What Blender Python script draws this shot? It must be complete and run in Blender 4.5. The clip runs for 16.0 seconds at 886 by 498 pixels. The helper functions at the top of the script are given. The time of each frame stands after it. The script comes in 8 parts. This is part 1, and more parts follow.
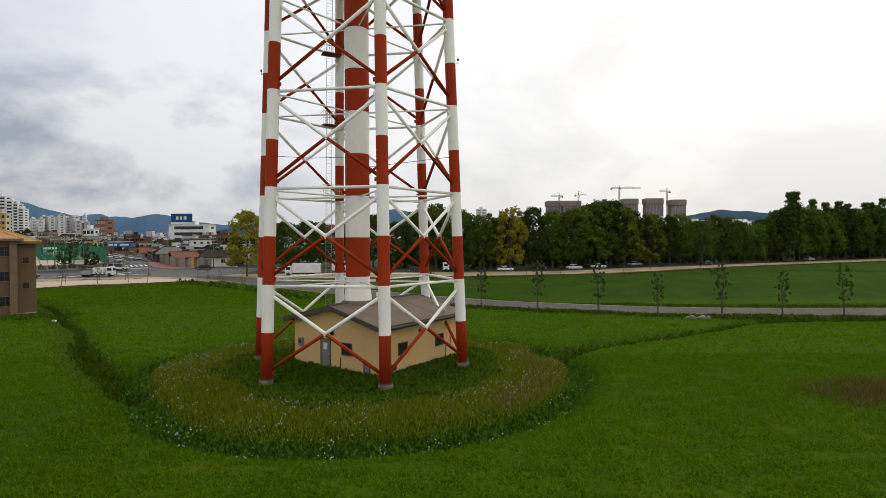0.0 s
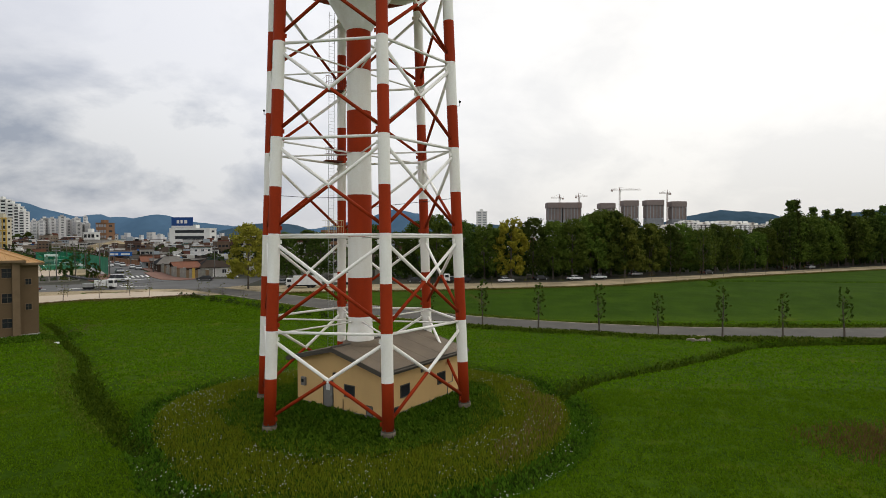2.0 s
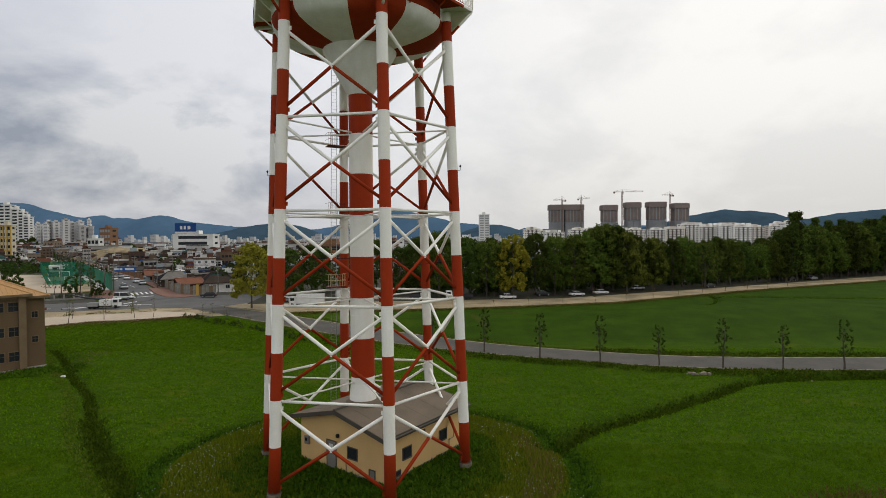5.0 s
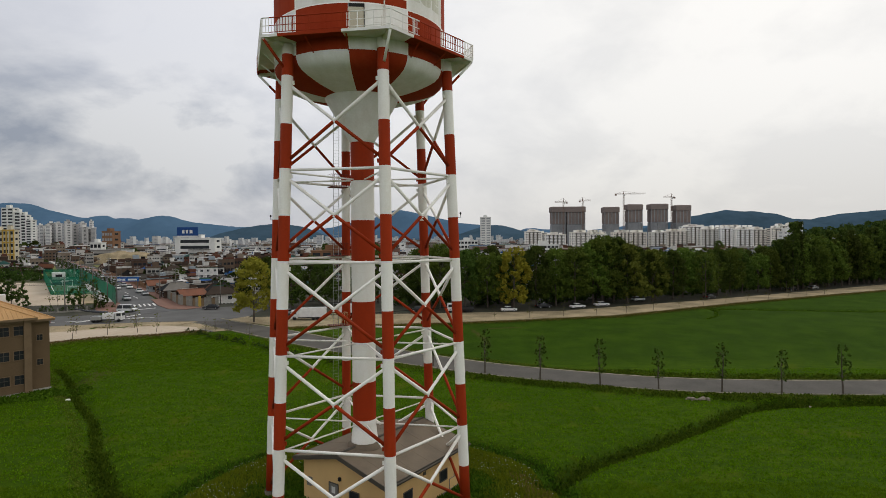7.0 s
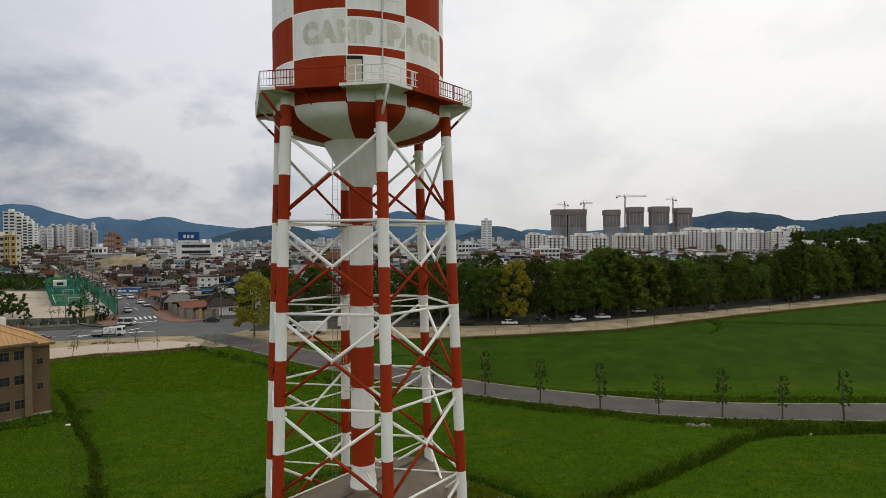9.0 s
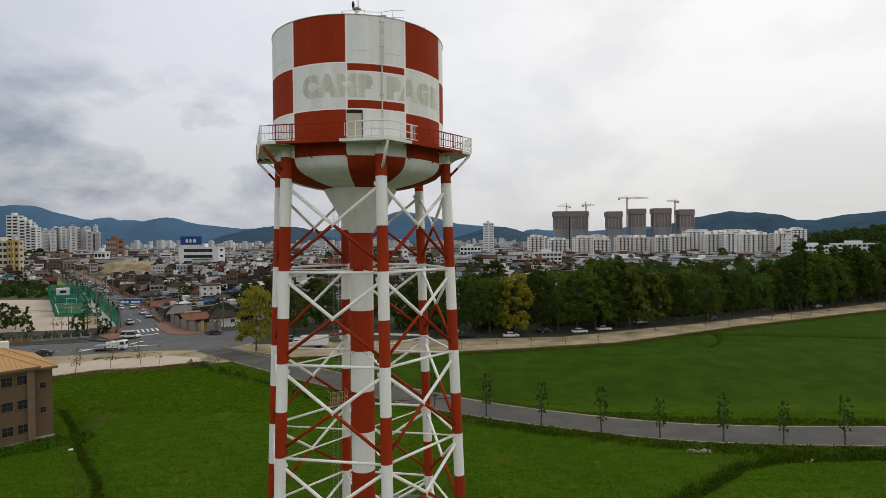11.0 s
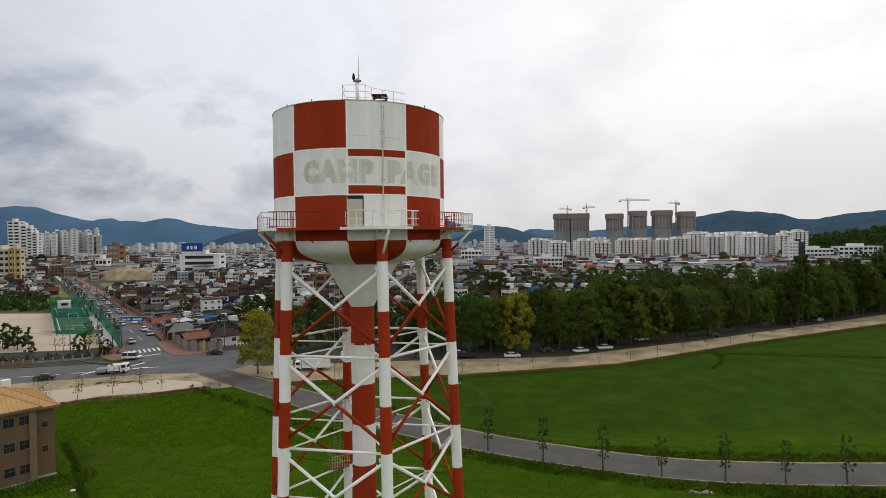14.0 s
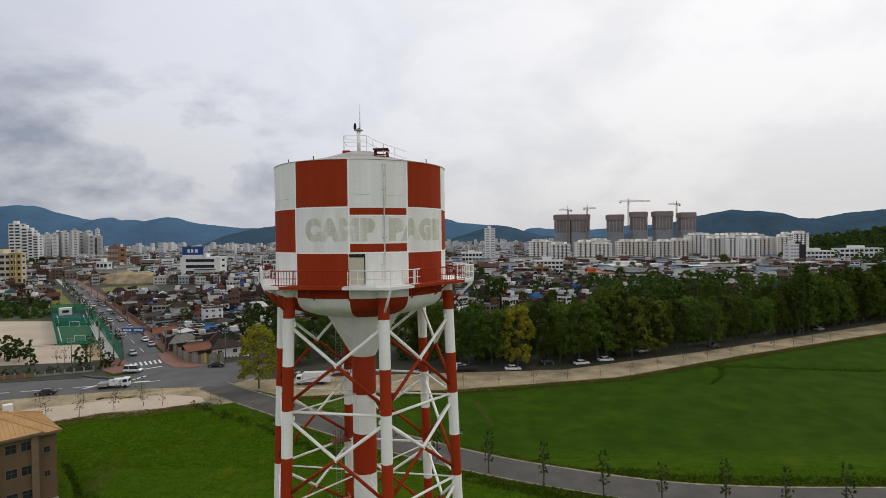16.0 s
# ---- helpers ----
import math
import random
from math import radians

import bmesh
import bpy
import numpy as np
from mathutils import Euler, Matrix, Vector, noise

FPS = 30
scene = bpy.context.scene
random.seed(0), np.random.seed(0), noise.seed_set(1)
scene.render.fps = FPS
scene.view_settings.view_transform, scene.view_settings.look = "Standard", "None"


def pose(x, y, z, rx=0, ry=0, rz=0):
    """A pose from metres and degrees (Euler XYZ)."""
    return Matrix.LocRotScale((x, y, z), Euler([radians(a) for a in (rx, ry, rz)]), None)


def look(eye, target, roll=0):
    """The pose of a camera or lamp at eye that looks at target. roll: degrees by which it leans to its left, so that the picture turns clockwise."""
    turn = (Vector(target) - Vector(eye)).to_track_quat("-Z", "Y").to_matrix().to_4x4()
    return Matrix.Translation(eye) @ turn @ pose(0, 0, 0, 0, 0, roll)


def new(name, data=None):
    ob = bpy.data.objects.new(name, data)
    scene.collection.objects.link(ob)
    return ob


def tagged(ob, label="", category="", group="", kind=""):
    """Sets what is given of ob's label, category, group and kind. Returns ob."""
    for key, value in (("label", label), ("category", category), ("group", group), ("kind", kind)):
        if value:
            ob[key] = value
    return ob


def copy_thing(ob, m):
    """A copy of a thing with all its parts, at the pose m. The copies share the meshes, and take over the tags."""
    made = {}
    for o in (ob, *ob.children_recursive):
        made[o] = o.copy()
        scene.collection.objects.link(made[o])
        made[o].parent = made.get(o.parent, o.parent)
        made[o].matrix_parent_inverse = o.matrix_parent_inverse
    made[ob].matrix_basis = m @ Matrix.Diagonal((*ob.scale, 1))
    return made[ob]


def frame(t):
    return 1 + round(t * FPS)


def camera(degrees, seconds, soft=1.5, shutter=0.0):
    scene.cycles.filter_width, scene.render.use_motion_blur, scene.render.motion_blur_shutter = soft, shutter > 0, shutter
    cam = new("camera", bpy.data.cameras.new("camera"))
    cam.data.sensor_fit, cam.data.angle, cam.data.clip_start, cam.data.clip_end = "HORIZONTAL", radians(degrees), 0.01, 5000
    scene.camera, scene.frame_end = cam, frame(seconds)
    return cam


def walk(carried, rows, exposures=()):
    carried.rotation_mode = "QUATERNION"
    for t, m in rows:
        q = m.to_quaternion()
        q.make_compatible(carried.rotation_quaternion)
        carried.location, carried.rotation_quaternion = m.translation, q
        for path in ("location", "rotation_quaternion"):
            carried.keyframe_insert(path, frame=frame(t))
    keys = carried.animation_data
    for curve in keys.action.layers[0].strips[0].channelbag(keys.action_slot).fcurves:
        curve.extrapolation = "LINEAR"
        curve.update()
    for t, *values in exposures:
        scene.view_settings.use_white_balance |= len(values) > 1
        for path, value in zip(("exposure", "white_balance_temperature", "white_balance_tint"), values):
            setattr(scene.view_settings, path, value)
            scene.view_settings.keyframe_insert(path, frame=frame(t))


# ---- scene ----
import itertools

cam = camera(78.0, 16.0, 0.3)
# seconds, x, y, z, yaw (left), pitch (up), roll
ROWS = [
    (0, 0.000, 0.000, 9.541, 0.000, -0.900, 0.203),
    (0.5, -0.056, -0.163, 10.342, -0.080, -0.864, 0.212),
    (1, -0.073, -0.208, 11.124, -0.038, -0.884, 0.211),
    (1.5, -0.097, -0.160, 11.891, 0.040, -0.927, 0.216),
    (2, -0.112, -0.184, 12.690, 0.034, -0.918, 0.224),
    (2.5, -0.113, -0.241, 13.460, 0.051, -0.925, 0.245),
    (3, -0.091, -0.254, 14.247, 0.117, -0.918, 0.269),
    (3.5, -0.066, -0.216, 15.017, 0.201, -0.912, 0.295),
    (4, -0.054, -0.337, 15.857, 0.223, -0.924, 0.335),
    (6.5, 0.146, -1.144, 20.228, 0.425, -1.038, 0.393),
    (7, 0.133, -1.263, 21.173, 0.454, -0.995, 0.367),
    (7.5, 0.236, -1.308, 22.021, 0.508, -1.011, 0.359),
    (8, 0.336, -1.286, 22.864, 0.548, -0.998, 0.343),
    (8.5, 0.355, -1.215, 23.765, 0.573, -0.982, 0.356),
    (9, 0.354, -1.152, 24.716, 0.582, -0.942, 0.374),
    (11.5, 0.575, -1.251, 29.286, 0.815, -0.964, 0.478),
    (12, 0.587, -1.232, 30.263, 0.806, -0.964, 0.502),
    (12.5, 0.578, -1.194, 31.266, 0.811, -0.990, 0.535),
    (13, 0.567, -1.048, 32.259, 0.829, -1.006, 0.565),
    (13.5, 0.562, -1.013, 33.240, 0.851, -1.038, 0.593),
    (14, 0.559, -1.084, 34.252, 0.873, -1.058, 0.631),
    (14.5, 0.544, -1.189, 35.258, 0.881, -1.120, 0.651),
    (15, 0.520, -1.034, 36.275, 0.938, -1.112, 0.655),
    (15.5, 0.523, -0.993, 37.304, 0.953, -1.137, 0.652),
    (16, 0.548, -1.110, 38.358, 0.927, -1.215, 0.644),
]
walk(cam, [(t, pose(x, y, z, 90 + pitch, roll, yaw)) for t, x, y, z, yaw, pitch, roll in ROWS],
     [(0.0, 0.10, 6680, 8), (1.0, 0.08, 6680, 8), (2.5, 0.05, 6660, 8), (3.0, -0.05, 6660, 8), (3.5, -0.10, 6660, 8), (9.0, -0.11, 6600, 8), (12.5, -0.12, 6470, 9), (13.4, -0.02, 6470, 9),
      (14.2, -0.02, 6470, 9), (15.0, -0.10, 6450, 10), (16.0, -0.11, 6440, 10)])

# ---------------------------------------------------------------- light
SUN_AZ, SUN_EL = radians(-38), radians(48)      # azimuth from +y towards -x, height
world = bpy.data.worlds.new("overcast_sky")
scene.world = world
world.use_nodes = True
wt = world.node_tree
for n in list(wt.nodes):
    wt.nodes.remove(n)


def wnode(kind, **props):
    n = wt.nodes.new(kind)
    for k, val in props.items():
        if k == "operation":
            n.operation = val
        elif k == "data_type":
            n.data_type = val
    return n


w_out = wnode("ShaderNodeOutputWorld")
w_bg = wnode("ShaderNodeBackground")
w_sky = wnode("ShaderNodeTexSky")
w_sky.sky_type = "NISHITA"
w_sky.sun_disc = False
w_sky.sun_elevation, w_sky.sun_rotation = SUN_EL, -SUN_AZ
w_sky.dust_density = 4.0
w_co = wnode("ShaderNodeTexCoord")
# flatten the direction so that clouds stretch towards the horizon
w_sep = wnode("ShaderNodeSeparateXYZ")
wt.links.new(w_co.outputs["Generated"], w_sep.inputs[0])
w_zb = wnode("ShaderNodeMath", operation="MAXIMUM")
wt.links.new(w_sep.outputs[2], w_zb.inputs[0]); w_zb.inputs[1].default_value = 0.0
w_za = wnode("ShaderNodeMath", operation="ADD")
wt.links.new(w_zb.outputs[0], w_za.inputs[0]); w_za.inputs[1].default_value = 0.48
w_dx = wnode("ShaderNodeMath", operation="DIVIDE")
w_dy = wnode("ShaderNodeMath", operation="DIVIDE")
wt.links.new(w_sep.outputs[0], w_dx.inputs[0]); wt.links.new(w_za.outputs[0], w_dx.inputs[1])
wt.links.new(w_sep.outputs[1], w_dy.inputs[0]); wt.links.new(w_za.outputs[0], w_dy.inputs[1])
w_cmb = wnode("ShaderNodeCombineXYZ")
wt.links.new(w_dx.outputs[0], w_cmb.inputs[0]); wt.links.new(w_dy.outputs[0], w_cmb.inputs[1])
w_n1 = wnode("ShaderNodeTexNoise")
w_n1.inputs["Scale"].default_value = 2.5; w_n1.inputs["Detail"].default_value = 9.0; w_n1.inputs["Roughness"].default_value = 0.56
w_n1.inputs["Distortion"].default_value = 0.25
wt.links.new(w_cmb.outputs[0], w_n1.inputs["Vector"])
w_cr = wnode("ShaderNodeValToRGB")
w_cr.color_ramp.elements[0].position = 0.40; w_cr.color_ramp.elements[0].color = (0.37, 0.41, 0.50, 1)
w_cr.color_ramp.elements[1].position = 0.55; w_cr.color_ramp.elements[1].color = (0.80, 0.81, 0.85, 1)
wt.links.new(w_n1.outputs["Fac"], w_cr.inputs[0])
# brighter cloud towards the hidden sun
w_sunv = wnode("ShaderNodeVectorMath", operation="DOT_PRODUCT")
sd = Vector((-math.sin(SUN_AZ) * math.cos(SUN_EL), math.cos(SUN_AZ) * math.cos(SUN_EL), math.sin(SUN_EL)))
w_sunv.inputs[1].default_value = sd
wt.links.new(w_co.outputs["Generated"], w_sunv.inputs[0])
w_map = wnode("ShaderNodeMapRange")
w_map.inputs["From Min"].default_value = 0.2; w_map.inputs["From Max"].default_value = 0.95
w_map.inputs["To Min"].default_value = 0.84; w_map.inputs["To Max"].default_value = 1.16
wt.links.new(w_sunv.outputs["Value"], w_map.inputs["Value"])
w_mul = wnode("ShaderNodeVectorMath", operation="SCALE")
# the cloud is broken into grey heaps low in the west and smooth elsewhere
def w_span(source, a, z, lo, hi):
    n = wnode("ShaderNodeMapRange")
    n.interpolation_type = "SMOOTHSTEP"
    for key, val in zip(("From Min", "From Max", "To Min", "To Max"), (a, z, lo, hi)):
        n.inputs[key].default_value = val
    wt.links.new(source, n.inputs["Value"])
    return n.outputs[0]


def w_times(a, b):
    n = wnode("ShaderNodeMath", operation="MULTIPLY")
    wt.links.new(a, n.inputs[0]); wt.links.new(b, n.inputs[1])
    return n.outputs[0]


w_heap = w_times(w_times(w_span(w_sep.outputs[0], -0.12, -0.42, 0.0, 1.0), w_span(w_sep.outputs[2], 0.0, 0.10, 0.25, 1.0)), w_span(w_sep.outputs[2], 0.16, 0.36, 1.0, 0.12))
w_fac = wnode("ShaderNodeMath", operation="MAXIMUM")
w_fac.inputs[1].default_value = 0.24
wt.links.new(w_heap, w_fac.inputs[0])
# the veil is bluish in the west and warmer in the east
w_veil = wnode("ShaderNodeMix", data_type="RGBA")
w_veil.inputs["A"].default_value, w_veil.inputs["B"].default_value = (0.785, 0.80, 0.885, 1), (0.875, 0.86, 0.85, 1)
wt.links.new(w_span(w_sep.outputs[0], -0.55, 0.35, 0.0, 1.0), w_veil.inputs["Factor"])
w_mx = wnode("ShaderNodeMix", data_type="RGBA")
wt.links.new(w_veil.outputs["Result"], w_mx.inputs["A"])
wt.links.new(w_fac.outputs[0], w_mx.inputs["Factor"]); wt.links.new(w_cr.outputs[0], w_mx.inputs["B"])
wt.links.new(w_mx.outputs["Result"], w_mul.inputs[0]); # unseen sky behind the camera is lifted to brighten surfaces that face it
w_back_lift = w_span(w_sep.outputs[1], 0.25, -0.35, 1.0, 1.32)
wt.links.new(w_times(w_back_lift, w_times(w_map.outputs[0], w_span(w_sep.outputs[2], 0.0, 0.26, 0.86, 1.0))), w_mul.inputs["Scale"])
w_sk = wnode("ShaderNodeVectorMath", operation="SCALE")
wt.links.new(w_sky.outputs[0], w_sk.inputs[0]); w_sk.inputs["Scale"].default_value = 0.008
w_add = wnode("ShaderNodeVectorMath", operation="ADD")
wt.links.new(w_mul.outputs[0], w_add.inputs[0]); wt.links.new(w_sk.outputs[0], w_add.inputs[1])
wt.links.new(w_add.outputs[0], w_bg.inputs["Color"])
w_bg.inputs["Strength"].default_value = 1.0
wt.links.new(w_bg.outputs[0], w_out.inputs["Surface"])

sun_data = bpy.data.lights.new("sun", "SUN")
sun_data.energy, sun_data.angle, sun_data.color = 0.9, radians(14), (1.0, 0.96, 0.9)
sun = new("sun", sun_data)
sun.matrix_world = look(sd * 100, (0, 0, 0))
# ---------------------------------------------------------------- materials
def material(name, base, other=None, scale=1.0, fine=12.0, amount=0.35, rough=0.7, metal=0.0, bump=0.0, spread=0.0,
             island=False, streak=0.0, coat=0.0, spec=0.2):
    """A procedural surface: two colours mixed by a coarse and a fine noise, a little bump, and a spread of value from object to object."""
    m = bpy.data.materials.new(name)
    m.use_nodes = True
    t = m.node_tree
    b = t.nodes["Principled BSDF"]
    b.inputs["Roughness"].default_value, b.inputs["Metallic"].default_value = rough, metal
    b.inputs["Specular IOR Level"].default_value = spec
    if coat:
        b.inputs["Coat Weight"].default_value = coat
    other = other or tuple(0.72 * v for v in base)
    co = t.nodes.new("ShaderNodeTexCoord")
    vec = co.outputs["Object"]
    n1, n2 = t.nodes.new("ShaderNodeTexNoise"), t.nodes.new("ShaderNodeTexNoise")
    n1.inputs["Scale"].default_value, n1.inputs["Detail"].default_value = scale, 5
    n2.inputs["Scale"].default_value, n2.inputs["Detail"].default_value = fine, 3
    if streak:
        mp = t.nodes.new("ShaderNodeMapping")
        mp.inputs["Scale"].default_value = (1, 1, streak)
        t.links.new(vec, mp.inputs["Vector"])
        vec = mp.outputs["Vector"]
    t.links.new(vec, n1.inputs["Vector"]); t.links.new(co.outputs["Object"], n2.inputs["Vector"])
    add = t.nodes.new("ShaderNodeMath"); add.operation = "MULTIPLY_ADD"
    t.links.new(n2.outputs["Fac"], add.inputs[0]); add.inputs[1].default_value = 0.5; t.links.new(n1.outputs["Fac"], add.inputs[2])
    rng = t.nodes.new("ShaderNodeMapRange")
    rng.inputs["From Min"].default_value, rng.inputs["From Max"].default_value = 0.5, 1.0
    rng.inputs["To Max"].default_value = min(1.0, amount * 2)
    t.links.new(add.outputs[0], rng.inputs["Value"])
    mix = t.nodes.new("ShaderNodeMix"); mix.data_type = "RGBA"
    mix.inputs["A"].default_value, mix.inputs["B"].default_value = (*base, 1), (*other, 1)
    t.links.new(rng.outputs[0], mix.inputs["Factor"])
    col = mix.outputs["Result"]
    if spread:
        src = t.nodes.new("ShaderNodeNewGeometry").outputs["Random Per Island"] if island else t.nodes.new("ShaderNodeObjectInfo").outputs["Random"]
        hsv = t.nodes.new("ShaderNodeHueSaturation")
        mr = t.nodes.new("ShaderNodeMapRange")
        mr.inputs["To Min"].default_value, mr.inputs["To Max"].default_value = 1 - spread, 1 + spread
        t.links.new(src, mr.inputs["Value"]); t.links.new(mr.outputs[0], hsv.inputs["Value"])
        mh = t.nodes.new("ShaderNodeMapRange")
        mh.inputs["To Min"].default_value, mh.inputs["To Max"].default_value = 0.5 - spread * 0.06, 0.5 + spread * 0.06
        t.links.new(src, mh.inputs["Value"]); t.links.new(mh.outputs[0], hsv.inputs["Hue"])
        t.links.new(col, hsv.inputs["Color"])
        col = hsv.outputs["Color"]
    t.links.new(col, b.inputs["Base Color"])
    if bump:
        bp = t.nodes.new("ShaderNodeBump")
        bp.inputs["Strength"].default_value, bp.inputs["Distance"].default_value = bump, 0.05
        t.links.new(add.outputs[0], bp.inputs["Height"]); t.links.new(bp.outputs[0], b.inputs["Normal"])
    return m


def ramp_material(name, stops, rough=0.85, noise_scale=0.6, dirt=0.3, island=False):
    """Walls of many buildings: the colour is picked object by object from the stops, then weathered."""
    m = material(name, (1, 1, 1), (1 - dirt,) * 3, scale=noise_scale, fine=5, amount=0.5, rough=rough, spec=0.06)
    t = m.node_tree
    b = t.nodes["Principled BSDF"]
    src = b.inputs["Base Color"].links[0].from_socket
    oi, cr = t.nodes.new("ShaderNodeNewGeometry" if island else "ShaderNodeObjectInfo"), t.nodes.new("ShaderNodeValToRGB")
    cr.color_ramp.interpolation = "CONSTANT"
    while len(cr.color_ramp.elements) < len(stops):
        cr.color_ramp.elements.new(0.5)
    for i, (e, c) in enumerate(zip(cr.color_ramp.elements, stops)):
        e.position, e.color = i / len(stops), (*c, 1)
    t.links.new(oi.outputs["Random Per Island" if island else "Random"], cr.inputs[0])
    mul = t.nodes.new("ShaderNodeMix"); mul.data_type = "RGBA"; mul.blend_type = "MULTIPLY"
    mul.inputs["Factor"].default_value = 1
    t.links.new(src, mul.inputs["A"]); t.links.new(cr.outputs[0], mul.inputs["B"])
    t.links.new(mul.outputs["Result"], b.inputs["Base Color"])
    return m


def leaf_material(name, c0, c1, through_light=0.25):
    m = bpy.data.materials.new(name)
    m.use_nodes = True
    t = m.node_tree
    b = t.nodes["Principled BSDF"]
    b.inputs["Roughness"].default_value = 0.8
    b.inputs["Specular IOR Level"].default_value = 0.03
    g, oi = t.nodes.new("ShaderNodeNewGeometry"), t.nodes.new("ShaderNodeObjectInfo")
    mix = t.nodes.new("ShaderNodeMix"); mix.data_type = "RGBA"
    mix.inputs["A"].default_value, mix.inputs["B"].default_value = (*c0, 1), (*c1, 1)
    t.links.new(g.outputs["Random Per Island"], mix.inputs["Factor"])
    hsv = t.nodes.new("ShaderNodeHueSaturation")
    mh, mv = t.nodes.new("ShaderNodeMapRange"), t.nodes.new("ShaderNodeMapRange")
    mh.inputs["To Min"].default_value, mh.inputs["To Max"].default_value = 0.478, 0.515
    mv.inputs["To Min"].default_value, mv.inputs["To Max"].default_value = 0.65, 1.35
    t.links.new(oi.outputs["Random"], mh.inputs["Value"]); t.links.new(oi.outputs["Random"], mv.inputs["Value"])
    t.links.new(mh.outputs[0], hsv.inputs["Hue"]); t.links.new(mv.outputs[0], hsv.inputs["Value"])
    t.links.new(mix.outputs["Result"], hsv.inputs["Color"]); t.links.new(hsv.outputs["Color"], b.inputs["Base Color"])
    tr = t.nodes.new("ShaderNodeBsdfTranslucent")
    t.links.new(hsv.outputs["Color"], tr.inputs["Color"])
    ms = t.nodes.new("ShaderNodeMixShader"); ms.inputs[0].default_value = through_light
    t.links.new(b.outputs[0], ms.inputs[1]); t.links.new(tr.outputs[0], ms.inputs[2])
    t.links.new(ms.outputs[0], t.nodes["Material Output"].inputs["Surface"])
    return m


def net_material(name, colour, cover):
    """Netting too fine for geometry: a veil that lets part of the light through."""
    m = material(name, colour, scale=0.4, amount=0.4, rough=0.8)
    t = m.node_tree
    tp, ms = t.nodes.new("ShaderNodeBsdfTransparent"), t.nodes.new("ShaderNodeMixShader")
    ms.inputs[0].default_value = cover
    t.links.new(tp.outputs[0], ms.inputs[1]); t.links.new(t.nodes["Principled BSDF"].outputs[0], ms.inputs[2])
    t.links.new(ms.outputs[0], t.nodes["Material Output"].inputs["Surface"])
    return m


WHITE = material("aged_white_paint", (0.90, 0.89, 0.845), (0.70, 0.66, 0.57), scale=0.9, fine=9, amount=0.3, rough=0.45, streak=0.25)
RED = material("signal_red_paint", (0.36, 0.036, 0.006), (0.26, 0.028, 0.006), scale=0.8, fine=9, amount=0.5, rough=0.7, streak=0.25, spec=0.14)
TANK_WHITE = material("tank_white_paint", (0.86, 0.855, 0.82), (0.66, 0.64, 0.56), scale=1.5, fine=7, amount=0.30, rough=0.5, streak=0.08)
EDGE_WHITE = material("halo_edge_paint", (0.95, 0.93, 0.88), (0.86, 0.80, 0.70), scale=2, fine=14, amount=0.35, rough=0.5)
TANK_RED = material("tank_red_paint", (0.275, 0.028, 0.005), (0.33, 0.042, 0.012), scale=1.8, fine=7, amount=0.42, rough=0.8, streak=0.06, spec=0.12)
FADED = material("weathered_letter_paint", (0.50, 0.485, 0.37), (0.74, 0.73, 0.65), scale=2.2, fine=7, amount=0.5, rough=0.6, streak=0.12)
STAIN = material("rust_streak", (0.50, 0.44, 0.34), (0.72, 0.71, 0.66), scale=2, fine=20, amount=0.75, rough=0.7)
CONCRETE = material("concrete", (0.28, 0.265, 0.23), (0.15, 0.145, 0.125), scale=0.8, fine=14, amount=0.5, rough=0.85, bump=0.3)
FOOTING = material("earth_stained_concrete", (0.24, 0.20, 0.15), (0.10, 0.082, 0.06), scale=1.6, fine=12, amount=0.6, rough=0.9, bump=0.3)
POLE_GREY = material("weathered_pole", (0.17, 0.16, 0.145), (0.10, 0.095, 0.085), scale=0.8, fine=9, amount=0.5, rough=0.85)
STUCCO = material("ochre_stucco", (0.66, 0.44, 0.19), (0.53, 0.35, 0.155), scale=0.5, fine=18, amount=0.4, rough=0.85, bump=0.15, streak=0.4)
SHINGLE = material("brown_roof_sheet", (0.185, 0.146, 0.103), (0.122, 0.098, 0.072), scale=0.5, fine=10, amount=0.5, rough=0.8, bump=0.2)
CONCRETE_PALE = material("dirty_white_roof", (0.42, 0.41, 0.38), (0.22, 0.20, 0.17), scale=0.8, fine=5, amount=0.5, rough=0.7)
DARK_RED = material("dark_red_paint", (0.14, 0.02, 0.01), rough=0.6)
FASCIA = material("dark_fascia", (0.085, 0.075, 0.06), rough=0.7)
DARK_GLASS = material("dark_window_glass", (0.018, 0.02, 0.022), (0.035, 0.04, 0.045), scale=0.7, rough=0.12)
DOOR_GREY = material("grey_steel_door", (0.20, 0.19, 0.17), rough=0.5)
STEEL = material("galvanised_steel", (0.42, 0.43, 0.44), rough=0.4, metal=0.8)
BLACK = material("black_rubber", (0.02, 0.02, 0.02), rough=0.8)
GRAVEL = material("loose_road_gravel", (0.30, 0.26, 0.20), (0.10, 0.10, 0.05), scale=0.7, fine=5, amount=0.7, rough=0.95, bump=0.2)
FIELD_ASPHALT = material("worn_field_asphalt", (0.0966, 0.08904, 0.07812), (0.0588, 0.05544, 0.04788), scale=0.25, fine=4, amount=0.5, rough=0.95, bump=0.1)
ASPHALT = material("asphalt", (0.115, 0.113, 0.11), (0.075, 0.074, 0.072), scale=0.15, fine=6, amount=0.5, rough=0.9, bump=0.1)
LANE_GREY = material("lane_asphalt", (0.115, 0.115, 0.115), (0.075, 0.075, 0.075), scale=0.2, fine=5, amount=0.5, rough=0.9)
ROAD_WHITE = material("road_marking", (0.75, 0.75, 0.72), (0.45, 0.44, 0.42), scale=1.5, fine=8, amount=0.5, rough=0.7)
KERB = material("kerb_stone", (0.45, 0.43, 0.40), (0.33, 0.31, 0.28), scale=1, rough=0.85)
